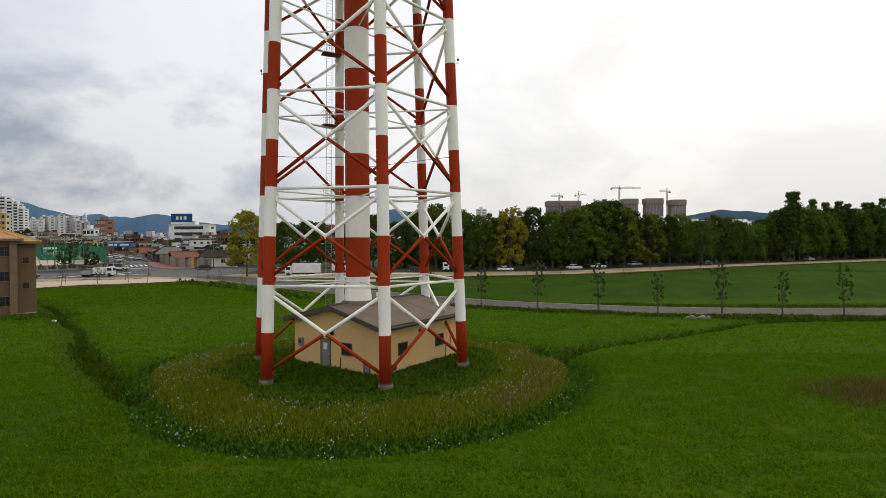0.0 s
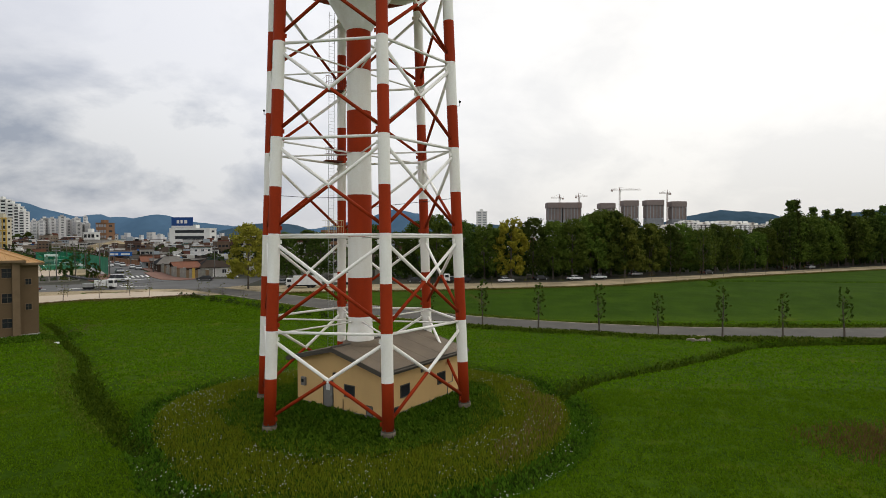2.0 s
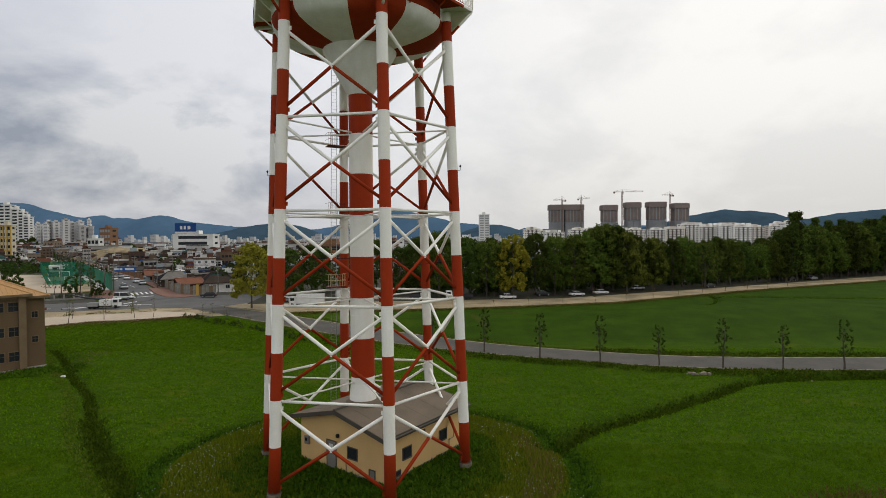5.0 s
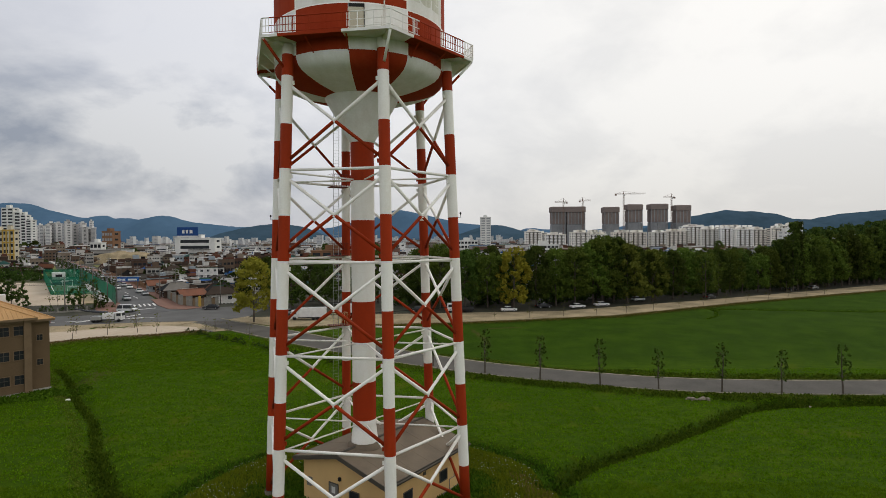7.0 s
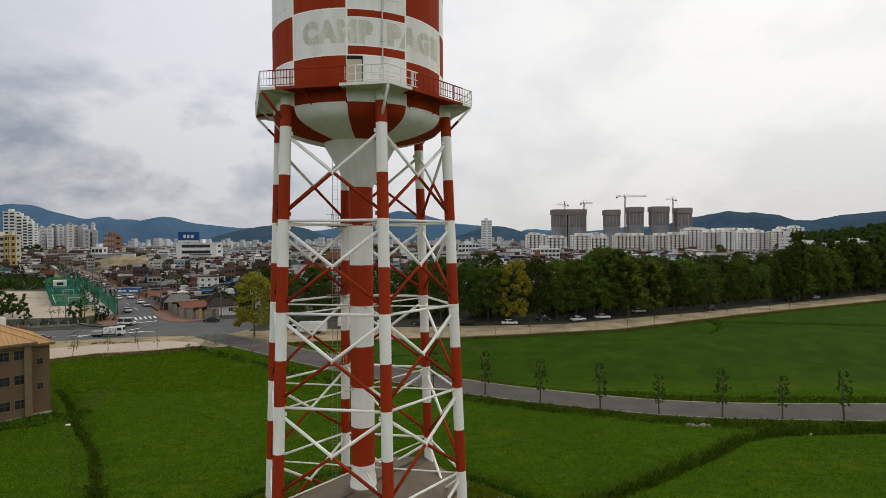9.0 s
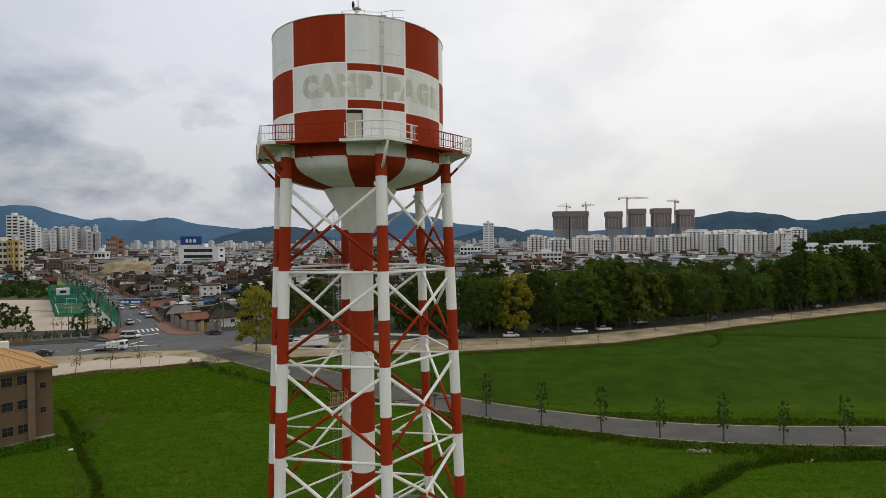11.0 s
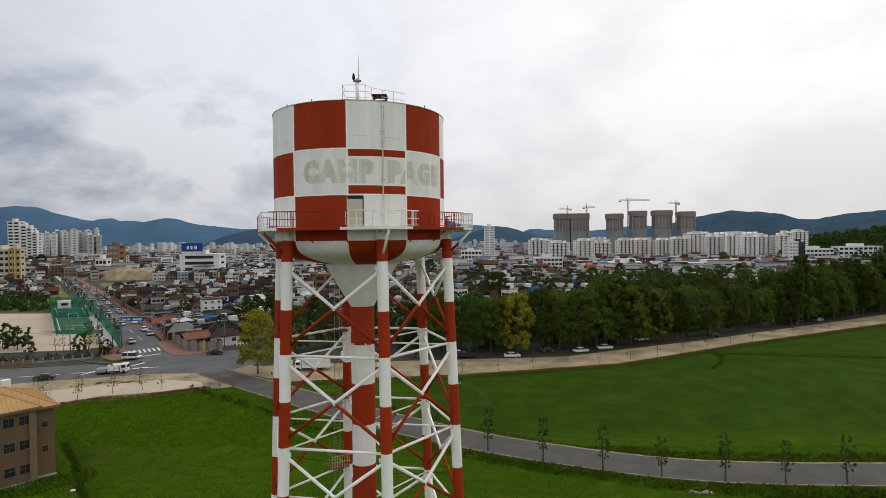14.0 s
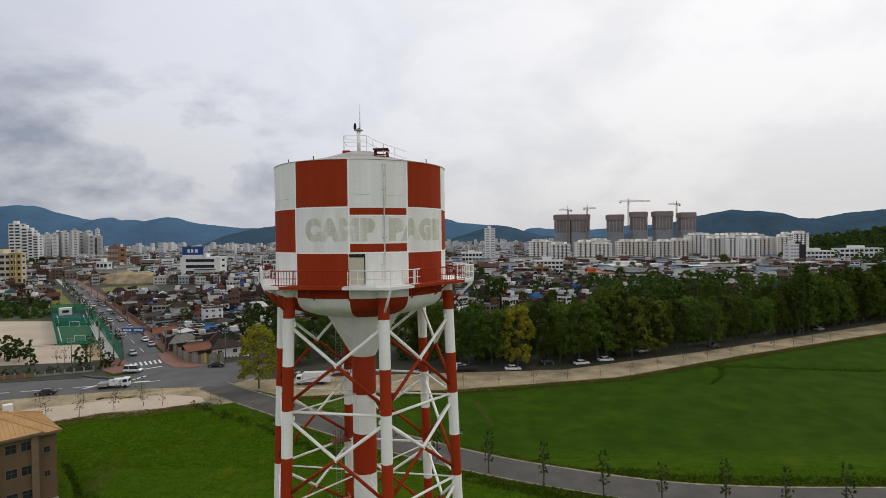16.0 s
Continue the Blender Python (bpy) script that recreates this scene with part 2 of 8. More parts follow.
DIRT = material("bare_dirt", (0.387, 0.306, 0.189), (0.135, 0.1125, 0.0648), scale=0.16, fine=2.5, amount=0.5, rough=0.95, bump=0.2)
SAND = material("pale_sand", (0.46, 0.385, 0.30), (0.34, 0.275, 0.20), scale=0.06, fine=1.2, amount=0.5, rough=0.95)
TOWN = material("town_ground", (0.070, 0.062, 0.050), (0.024, 0.030, 0.018), scale=0.04, fine=0.4, amount=0.5, rough=0.95)
BRICK_PAVE = material("red_paving", (0.21, 0.112, 0.084), (0.15, 0.088, 0.068), scale=0.5, fine=6, amount=0.5, rough=0.9)
COURT = material("court_green", (0.025, 0.10, 0.045), (0.02, 0.075, 0.035), scale=0.1, fine=2, amount=0.5, rough=0.9)
COURT_BLUE = material("court_blue_green", (0.025, 0.075, 0.075), rough=0.9)
NET = net_material("green_netting", (0.0, 0.21, 0.10), 0.72)
TAN_WALL = material("tan_render", (0.150, 0.102, 0.057), (0.112, 0.076, 0.042), scale=0.3, fine=8, amount=0.45, rough=0.9, bump=0.1)
TAN_TRIM = material("pale_trim", (0.190, 0.132, 0.078), rough=0.85)
ORANGE_ROOF = material("orange_sheet_roof", (0.44, 0.255, 0.10), (0.33, 0.19, 0.078), scale=0.4, fine=6, amount=0.4, rough=0.55)
BARK = material("bark", (0.11, 0.09, 0.07), (0.06, 0.05, 0.04), scale=3, fine=20, amount=0.5, rough=0.95, bump=0.4)
LEAF = leaf_material("tree_leaves", (0.05046, 0.08178, 0.01131), (0.1009, 0.1427, 0.02175))
LEAF_DARK = leaf_material("dark_tree_leaves", (0.03306, 0.05655, 0.01044), (0.07308, 0.1044, 0.01827))
LEAF_DEEP = leaf_material("deep_green_leaves", (0.024, 0.044, 0.010), (0.056, 0.084, 0.016))
LEAF_YELLOW = leaf_material("yellowing_leaves", (0.1653, 0.1522, 0.01566), (0.2697, 0.2436, 0.0261))
LEAF_LIME = leaf_material("lime_leaves", (0.1914, 0.2044, 0.02175), (0.3306, 0.3132, 0.0435))
LEAF_BROWN = leaf_material("olive_leaves", (0.06786, 0.08004, 0.01218), (0.1201, 0.1218, 0.02088))
WALL_STOPS = [(0.74, 0.72, 0.68), (0.26, 0.21, 0.16), (0.58, 0.56, 0.52), (0.15, 0.105, 0.075), (0.125, 0.066, 0.046), (0.40, 0.38, 0.35), (0.08, 0.055, 0.042), (0.78, 0.77, 0.74),
              (0.20, 0.16, 0.12), (0.66, 0.65, 0.62), (0.145, 0.062, 0.042), (0.34, 0.39, 0.42), (0.10, 0.062, 0.046), (0.52, 0.50, 0.47)]
ROOF_STOPS = [(0.016, 0.015, 0.014), (0.034, 0.025, 0.019), (0.013, 0.014, 0.016), (0.065, 0.058, 0.05), (0.045, 0.018, 0.012), (0.018, 0.016, 0.015), (0.03, 0.022, 0.017),
              (0.016, 0.018, 0.014), (0.02, 0.075, 0.22), (0.022, 0.020, 0.018), (0.60, 0.58, 0.55), (0.17, 0.157, 0.14), (0.03, 0.08, 0.07), (0.017, 0.015, 0.014), (0.05, 0.037, 0.028), (0.10, 0.042, 0.025)]
WALLS, ROOFS = ramp_material("town_walls", WALL_STOPS), ramp_material("town_roofs", ROOF_STOPS)
FAR_STOPS = [(0.74, 0.73, 0.70), (0.46, 0.43, 0.38), (0.78, 0.77, 0.75), (0.24, 0.19, 0.15), (0.36, 0.35, 0.33), (0.52, 0.51, 0.47), (0.22, 0.12, 0.09), (0.50, 0.49, 0.47), (0.42, 0.46, 0.49), (0.74, 0.73, 0.70)]
FAR_ROOFS = [(0.17, 0.16, 0.15), (0.34, 0.33, 0.31), (0.07, 0.065, 0.06), (0.22, 0.21, 0.19), (0.08, 0.17, 0.33), (0.58, 0.57, 0.54), (0.20, 0.10, 0.07), (0.18, 0.27, 0.24)]
PLAIN_WALLS, PLAIN_ROOFS = ramp_material("plain_town_walls", FAR_STOPS, island=True), ramp_material("plain_town_roofs", FAR_ROOFS, island=True)
WALLS_FAR, ROOFS_FAR = ramp_material("far_town_walls", WALL_STOPS, island=True), ramp_material("far_town_roofs", ROOF_STOPS, island=True)
# wall tones drawn together to put distance haze into the colour
APT_FAR = ramp_material("hazed_apartment_render", [(0.62, 0.62, 0.61), (0.56, 0.55, 0.53), (0.66, 0.67, 0.67), (0.52, 0.53, 0.54)], dirt=0.15, island=True)
APT_WHITE = ramp_material("apartment_render", [(0.90, 0.87, 0.80), (0.84, 0.79, 0.70), (0.92, 0.91, 0.87), (0.76, 0.74, 0.68)], dirt=0.2)
SLENDER = ramp_material("slender_tower_render", [(0.72, 0.71, 0.69), (0.46, 0.45, 0.44), (0.64, 0.63, 0.61), (0.36, 0.355, 0.35), (0.78, 0.77, 0.75), (0.54, 0.53, 0.52)], dirt=0.2)
APT_GLASS = material("balcony_glass", (0.30, 0.31, 0.32), (0.19, 0.20, 0.21), scale=0.2, rough=0.3)
UNIT_GLASS = material("unit_window_glass", (0.13, 0.135, 0.14), (0.07, 0.075, 0.08), scale=0.15, fine=0.6, amount=0.5, rough=0.25)
# both net colours are lightened to include the haze over the far towers
BROWN_NET = material("brown_debris_net", (0.23, 0.185, 0.165), (0.16, 0.135, 0.125), scale=0.05, fine=0.5, amount=0.5, rough=0.9)
GREY_NET = material("grey_debris_net", (0.30, 0.31, 0.32), (0.20, 0.21, 0.22), scale=0.05, fine=0.5, amount=0.5, rough=0.9)
CRANE_GREY = material("crane_paint", (0.22, 0.15, 0.12), rough=0.6)
OCHRE_WALL = material("yellow_facade", (0.50, 0.33, 0.07), rough=0.8)
CREAM = material("cream_wall", (0.55, 0.50, 0.38), rough=0.8)
BRICK_FAR = material("brown_brick_wall", (0.22, 0.115, 0.06), (0.16, 0.088, 0.05), scale=0.3, fine=3, rough=0.9)
PALE = material("pale_wall", (0.70, 0.70, 0.67), (0.54, 0.54, 0.51), scale=0.2, fine=2, amount=0.4, rough=0.85)
BLUE_SIGN = material("blue_sign", (0.012, 0.06, 0.22), rough=0.5)
BLUE_ROOF = material("blue_sheet_roof", (0.03, 0.12, 0.36), (0.03, 0.09, 0.26), scale=0.4, rough=0.5)
ORANGE = material("orange_red_sheet", (0.62, 0.12, 0.03), rough=0.6)
CAR_WHITE = material("white_car_paint", (0.72, 0.72, 0.71), rough=0.25, coat=0.6)
CAR_DARK = material("dark_car_paint", (0.03, 0.032, 0.036), rough=0.25, coat=0.6)
CAR_SILVER = material("silver_car_paint", (0.40, 0.41, 0.42), rough=0.3, metal=0.6, coat=0.5)
CAR_RED = material("red_car_paint", (0.35, 0.02, 0.02), rough=0.3, coat=0.6)
LAMP_CLEAR = material("headlight_glass", (0.75, 0.75, 0.72), rough=0.15)
LAMP_RED = material("tail_light_red", (0.4, 0.01, 0.01), rough=0.2)
# distance haze is painted in: the ridge's forest green is turned pale blue
HILL_FAR = material("hazed_far_ridge", (0.072, 0.132, 0.205), (0.056, 0.106, 0.165), scale=0.004, fine=0.02, amount=0.5, rough=1.0, spec=0.0)
WOODED = material("dense_woodland", (0.019, 0.040, 0.022), (0.009, 0.021, 0.012), scale=0.05, fine=0.35, amount=0.5, rough=1.0, bump=0.6, spec=0.0)
# the nearer hill carries a weaker haze blue in its base colour
HILL_NEAR = material("hazed_near_hill", (0.050, 0.086, 0.122), (0.033, 0.060, 0.082), scale=0.006, fine=0.03, amount=0.5, rough=1.0, spec=0.0)
# ---------------------------------------------------------------- mesh helpers
class Shape:
    """Collects vertices and faces of one mesh, each face with a material slot."""

    def __init__(self):
        self.v, self.f, self.s = [], [], []

    def add(self, verts, faces, slot=0):
        o = len(self.v)
        self.v += [tuple(p) for p in verts]
        self.f += [tuple(i + o for i in q) for q in faces]
        self.s += [slot] * len(faces)
        return self

    def box(self, lo, hi, m=None, slot=0, bevel=0.0):
        """An upright box between two corners; bevel cuts the upright and upper edges."""
        (x0, y0, z0), (x1, y1, z1) = lo, hi
        if bevel:
            b = bevel
            ring = [(x0 + b, y0), (x1 - b, y0), (x1, y0 + b), (x1, y1 - b), (x1 - b, y1), (x0 + b, y1), (x0, y1 - b), (x0, y0 + b)]
            cx, cy = (x0 + x1) / 2, (y0 + y1) / 2
            fx, fy = 1 - 2 * b / (x1 - x0), 1 - 2 * b / (y1 - y0)
            vs = [(x, y, z0) for x, y in ring] + [(x, y, z1 - b) for x, y in ring] + [(cx + (x - cx) * fx, cy + (y - cy) * fy, z1) for x, y in ring]
            fs = [tuple(range(7, -1, -1)), tuple(range(16, 24))]
            for k in (0, 8):
                fs += [(k + i, k + (i + 1) % 8, k + 8 + (i + 1) % 8, k + 8 + i) for i in range(8)]
        else:
            vs = [(x0, y0, z0), (x1, y0, z0), (x1, y1, z0), (x0, y1, z0), (x0, y0, z1), (x1, y0, z1), (x1, y1, z1), (x0, y1, z1)]
            fs = [(3, 2, 1, 0), (4, 5, 6, 7), (0, 1, 5, 4), (1, 2, 6, 5), (2, 3, 7, 6), (3, 0, 4, 7)]
        if m is not None:
            vs = [m @ Vector(p) for p in vs]
        return self.add(vs, fs, slot)

    def tube(self, points, radii, seg=8, slots=None, caps=True):
        """A round bar through points; slots gives each stretch its material."""
        pts = [Vector(p) for p in points]
        radii = [radii] * len(pts) if isinstance(radii, (int, float)) else radii
        o = len(self.v)
        d0 = (pts[-1] - pts[0]).normalized()
        side = d0.cross(Vector((0, 0, 1)) if abs(d0.z) < 0.9 else Vector((1, 0, 0))).normalized()
        for i, (p, r) in enumerate(zip(pts, radii)):
            d = (pts[min(i + 1, len(pts) - 1)] - pts[max(i - 1, 0)]).normalized()
            a = (side - d * side.dot(d)).normalized()
            b = d.cross(a)
            self.v += [tuple(p + a * (r * math.cos(2 * math.pi * k / seg)) + b * (r * math.sin(2 * math.pi * k / seg))) for k in range(seg)]
        for i in range(len(pts) - 1):
            for k in range(seg):
                self.f.append((o + i * seg + k, o + i * seg + (k + 1) % seg, o + (i + 1) * seg + (k + 1) % seg, o + (i + 1) * seg + k))
                self.s.append(slots[i] if slots else 0)
        if caps:
            self.f += [tuple(o + k for k in range(seg - 1, -1, -1)), tuple(o + (len(pts) - 1) * seg + k for k in range(seg))]
            self.s += [slots[0] if slots else 0, slots[-1] if slots else 0]
        return self

    def lathe(self, profile, seg=48, a0=0.0, a1=2 * math.pi, slot=0, slot_of=None):
        """Turns (radius, height) pairs about z; slot_of(row, column) picks the material."""
        o, full = len(self.v), a1 - a0 > 6.28
        cols = seg if full else seg + 1
        for r, z in profile:
            self.v += [(r * math.cos(a0 + (a1 - a0) * k / seg), r * math.sin(a0 + (a1 - a0) * k / seg), z) for k in range(cols)]
        for i in range(len(profile) - 1):
            for k in range(seg):
                q = (k + 1) % cols if full else k + 1
                self.f.append((o + i * cols + k, o + i * cols + q, o + (i + 1) * cols + q, o + (i + 1) * cols + k))
                self.s.append(slot_of(i, k) if slot_of else slot)
        return self

    def prism(self, outline, z0, z1, slot=0):
        """An upright prism over a closed outline, counterclockwise."""
        n = len(outline)
        vs = [(x, y, z0) for x, y in outline] + [(x, y, z1) for x, y in outline]
        return self.add(vs, [tuple(range(n - 1, -1, -1)), tuple(range(n, 2 * n))] + [(i, (i + 1) % n, n + (i + 1) % n, n + i) for i in range(n)], slot)

    def mesh(self, name, mats, smooth=False):
        me = bpy.data.meshes.new(name)
        me.from_pydata(self.v, [], self.f)
        for m in mats if isinstance(mats, (list, tuple)) else [mats]:
            me.materials.append(m)
        me.polygons.foreach_set("material_index", self.s)
        if smooth:
            me.polygons.foreach_set("use_smooth", [len(q) < 5 for q in self.f])
        me.update()
        return me


def part(name, shape, mats, parent=None, label="", smooth=False, at=None):
    ob = new(name, shape.mesh(name, mats, smooth) if isinstance(shape, Shape) else shape)
    if parent is not None:
        ob.parent = parent
    if at is not None:
        ob.matrix_basis = at
    if label:
        ob["label"] = label
    return ob


def thing(name, label, category, at=(0, 0, 0), turn=0.0, group="", kind=""):
    ob = new(name)
    ob.matrix_basis = pose(*at, 0, 0, turn)
    return tagged(ob, label, category, group, kind)


def structure(name, shape, mats, label="", category="", smooth=False):
    return tagged(part(name, shape, mats, None, "", smooth), label, category, "", "structure")


def ease(a, b, x):
    t = min(1.0, max(0.0, (x - a) / (b - a)))
    return t * t * (3 - 2 * t)


# ---------------------------------------------------------------- lie of the land
TOWER = Vector((-6.68, 42.87, 0.0))
LEG_TURN = radians(-69.06)


def to_path(x, y, path):
    """Distance from a point to a polyline."""
    best = 1e9
    for (ax, ay), (bx, by) in zip(path, path[1:]):
        dx, dy = bx - ax, by - ay
        u = min(1, max(0, ((x - ax) * dx + (y - ay) * dy) / (dx * dx + dy * dy)))
        best = min(best, math.hypot(x - ax - u * dx, y - ay - u * dy))
    return best


DITCH_WEST = [(-20.5, 35.5), (-25, 40.5), (-31.5, 48), (-37.5, 56.5), (-44.3, 66.5), (-54.5, 78), (-62, 87.5), (-72, 98)]
DITCH_EAST = [(8.5, 46.5), (10.5, 48.2), (14.4, 51.9), (21.9, 57.2), (31.5, 64.6), (38.2, 70.4), (43, 72.2), (51, 73), (60, 73), (90, 72.5)]
DITCH_FAR = [(75.5, 155.5), (85, 154.8), (95, 152.8), (106.5, 151), (119, 149.5), (150, 146)]
DITCH_SPUR = [(76, 154), (72.8, 147), (65.5, 138.5)]


def land(x, y):
    z = -1.2 * ease(40, 75, y) + 1.8 * ease(92, 133, y) + 0.6 * ease(133, 175, y) + 2.0 * ease(55, 100, -x) * ease(135, 165, y)
    return z


def ring_radius(x, y):
    """Distance from the mound's middle, evened out where its outline is dented."""
    dx, dy = x - TOWER.x - 0.6, y - TOWER.y + 0.5
    a = math.atan2(dy, dx)
    return math.hypot(dx, dy) / (1 - 0.09 * math.exp(-((a + 2.53) / 0.42) ** 2) - 0.04 * math.exp(-((a + 0.2) / 0.7) ** 2))


def ground(x, y):
    """The land with the tower's mound, its ring ditch and the drainage ditches."""
    z = land(x, y)
    if -90 < x < 160 and 5 < y < 170:
        r = ring_radius(x, y)
        z -= 0.22 * (1 - ease(8.0, 13.5, r)) + 1.0 * math.exp(-((r - 17.05) / 1.15) ** 2)
        d = to_path(x, y, DITCH_WEST)
        z -= (0.75 + 0.35 * ease(60, 45, y)) * math.exp(-(d / 1.5) ** 2)
        d = to_path(x, y, DITCH_EAST)
        z -= 1.15 * math.exp(-(d / 1.5) ** 2)
        d = min(to_path(x, y, DITCH_FAR), to_path(x, y, DITCH_SPUR) * 1.4)
        z -= 0.9 * math.exp(-(d / 1.5) ** 2)
        z += 0.10 * noise.noise(Vector((x * 0.12, y * 0.12, 0))) + 0.05 * noise.noise(Vector((x * 0.6, y * 0.6, 3)))
    return z


def axis(lo, hi, step, outer):
    a = list(np.arange(lo, hi + 0.01, step))
    d, g = step, 1.22
    x = lo
    while x > outer[0]:
        d *= g
        x -= d
        a.insert(0, x)
    d, x = step, hi
    while x < outer[1]:
        d *= g
        x += d
        a.append(x)
    return a


def meadow_material():
    """Meadow grass; ditches, the mound and a patch of dead weeds carry other growth, by their place in the plan."""
    m = bpy.data.materials.new("meadow_grass")
    m.use_nodes = True
    t = m.node_tree
    b = t.nodes["Principled BSDF"]
    b.inputs["Roughness"].default_value = 0.9
    b.inputs["Specular IOR Level"].default_value = 0.02
    geo = t.nodes.new("ShaderNodeNewGeometry")
    pos = geo.outputs["Position"]

    def noise_of(scale, detail=4, vec=None, rough=0.5):
        n = t.nodes.new("ShaderNodeTexNoise")
        n.inputs["Scale"].default_value, n.inputs["Detail"].default_value, n.inputs["Roughness"].default_value = scale, detail, rough
        t.links.new(vec or pos, n.inputs["Vector"])
        return n.outputs["Fac"]

    def span(v, a, z, lo=0.0, hi=1.0):
        n = t.nodes.new("ShaderNodeMapRange")
        n.interpolation_type = "SMOOTHSTEP"
        for k, val in zip(("From Min", "From Max", "To Min", "To Max"), (a, z, lo, hi)):
            n.inputs[k].default_value = val
        t.links.new(v, n.inputs["Value"])
        return n.outputs[0]

    def mix(fac, a, bb):
        n = t.nodes.new("ShaderNodeMix"); n.data_type = "RGBA"
        t.links.new(fac, n.inputs["Factor"])
        for key, val in (("A", a), ("B", bb)):
            if isinstance(val, tuple):
                n.inputs[key].default_value = (*val, 1)
            else:
                t.links.new(val, n.inputs[key])
        return n.outputs["Result"]

    mp = t.nodes.new("ShaderNodeMapping")
    mp.inputs["Rotation"].default_value = (0, 0, radians(20)); mp.inputs["Scale"].default_value = (0.35, 1.0, 1.0)
    t.links.new(pos, mp.inputs["Vector"])
    rows = noise_of(0.9, 3, mp.outputs[0])
    c = mix(span(noise_of(0.045, 5), 0.35, 0.65), (0.03936, 0.07544, 0.00246), (0.05084, 0.0902, 0.00328))
    c = mix(span(rows, 0.38, 0.66, 0.0, 0.85), c, (0.02706, 0.05904, 0.00246))
    c = mix(span(noise_of(2.6, 5, None, 0.65), 0.42, 0.70, 0.0, 0.95), c, (0.01804, 0.04264, 0.00164))
    c = mix(span(noise_of(0.16, 6, None, 0.6), 0.54, 0.70, 0.0, 0.75), c, (0.0656, 0.08528, 0.0041))
    al = t.nodes.new("ShaderNodeAttribute"); al.attribute_name = "lush"
    c = mix(span(al.outputs["Fac"], 0.0, 1.0, 0.0, 0.85), c, mix(span(noise_of(0.16, 9, None, 0.62), 0.34, 0.66), (0.01776, 0.03996, 0.00222), (0.02738, 0.05846, 0.00296)))
    at = t.nodes.new("ShaderNodeAttribute"); at.attribute_name = "weeds"
    c = mix(span(at.outputs["Fac"], 0.0, 1.0, 0.0, 0.9), c, mix(span(noise_of(1.1, 5), 0.4, 0.65), (0.0164, 0.03444, 0.0041), (0.041, 0.05412, 0.00738)))
    ad = t.nodes.new("ShaderNodeAttribute"); ad.attribute_name = "dry"
    c = mix(span(ad.outputs["Fac"], 0.0, 1.0), c, mix(span(noise_of(0.9, 6, None, 0.6), 0.4, 0.62), (0.0615, 0.04264, 0.0164), (0.0451, 0.05412, 0.00984)))
    t.links.new(c, b.inputs["Base Color"])
    bp = t.nodes.new("ShaderNodeBump")
    bp.inputs["Strength"].default_value, bp.inputs["Distance"].default_value = 0.55, 0.2
    t.links.new(noise_of(3.5, 6, None, 0.7), bp.inputs["Height"]); t.links.new(bp.outputs[0], b.inputs["Normal"])
    return m


gx, gy = axis(-82, 100, 0.8, (-4300, 4300)), axis(8, 176, 0.8, (-600, 4700))
gs = Shape()
gs.v = [(x, y, ground(x, y)) for y in gy for x in gx]
nx = len(gx)
gs.f = [(j * nx + i, j * nx + i + 1, (j + 1) * nx + i + 1, (j + 1) * nx + i) for j in range(len(gy) - 1) for i in range(nx - 1)]
gs.s = [0] * len(gs.f)
ground_ob = structure("ground", gs, meadow_material(), "mown green meadow with ditches and a low round mound", "ground", smooth=True)
weeds, dry, lush = [], [], []
for x, y, z in gs.v:
    w = q = 0.0
    if -90 < x < 160 and 5 < y < 180:
        r = ring_radius(x, y)
        w = max(math.exp(-((r - 17.05) / 1.3) ** 2), 0.45 * (1 - ease(15, 16.5, r)), 0.8 * (1 - ease(9.5, 11.5, r)),
                0.55 * math.exp(-(to_path(x, y, DITCH_WEST) / 1.0) ** 2), 0.8 * math.exp(-(to_path(x, y, DITCH_EAST) / 1.6) ** 2),
                math.exp(-(min(to_path(x, y, DITCH_FAR), 2.4 * to_path(x, y, DITCH_SPUR)) / 1.5) ** 2))
        q = max(0.75 * math.exp(-(((x - 29.0) / 5.0) ** 2 + ((y - 33.4) / 3.4) ** 2)), 0.3 * math.exp(-((r - 14.4) / 1.2) ** 2) * ease(0, 1, x - 2),
                0.6 * math.exp(-(to_path(x, y, [(-56, 78), (-60, 95)]) / 2) ** 2),
                0.8 * math.exp(-(min(to_path(x, y, [(5.8, 124), (7.6, 116), (8.3, 111)]), to_path(x, y, [(10, 125.5), (17, 126.5)])) / 0.55) ** 2))
    weeds.append(w); dry.append(q)
    lush.append(ease(90, 104, y) * ease(-30, 5, x))
for key, values in (("weeds", weeds), ("dry", dry), ("lush", lush)):
    ground_ob.data.attributes.new(key, "FLOAT", "POINT").data.foreach_set("value", values)


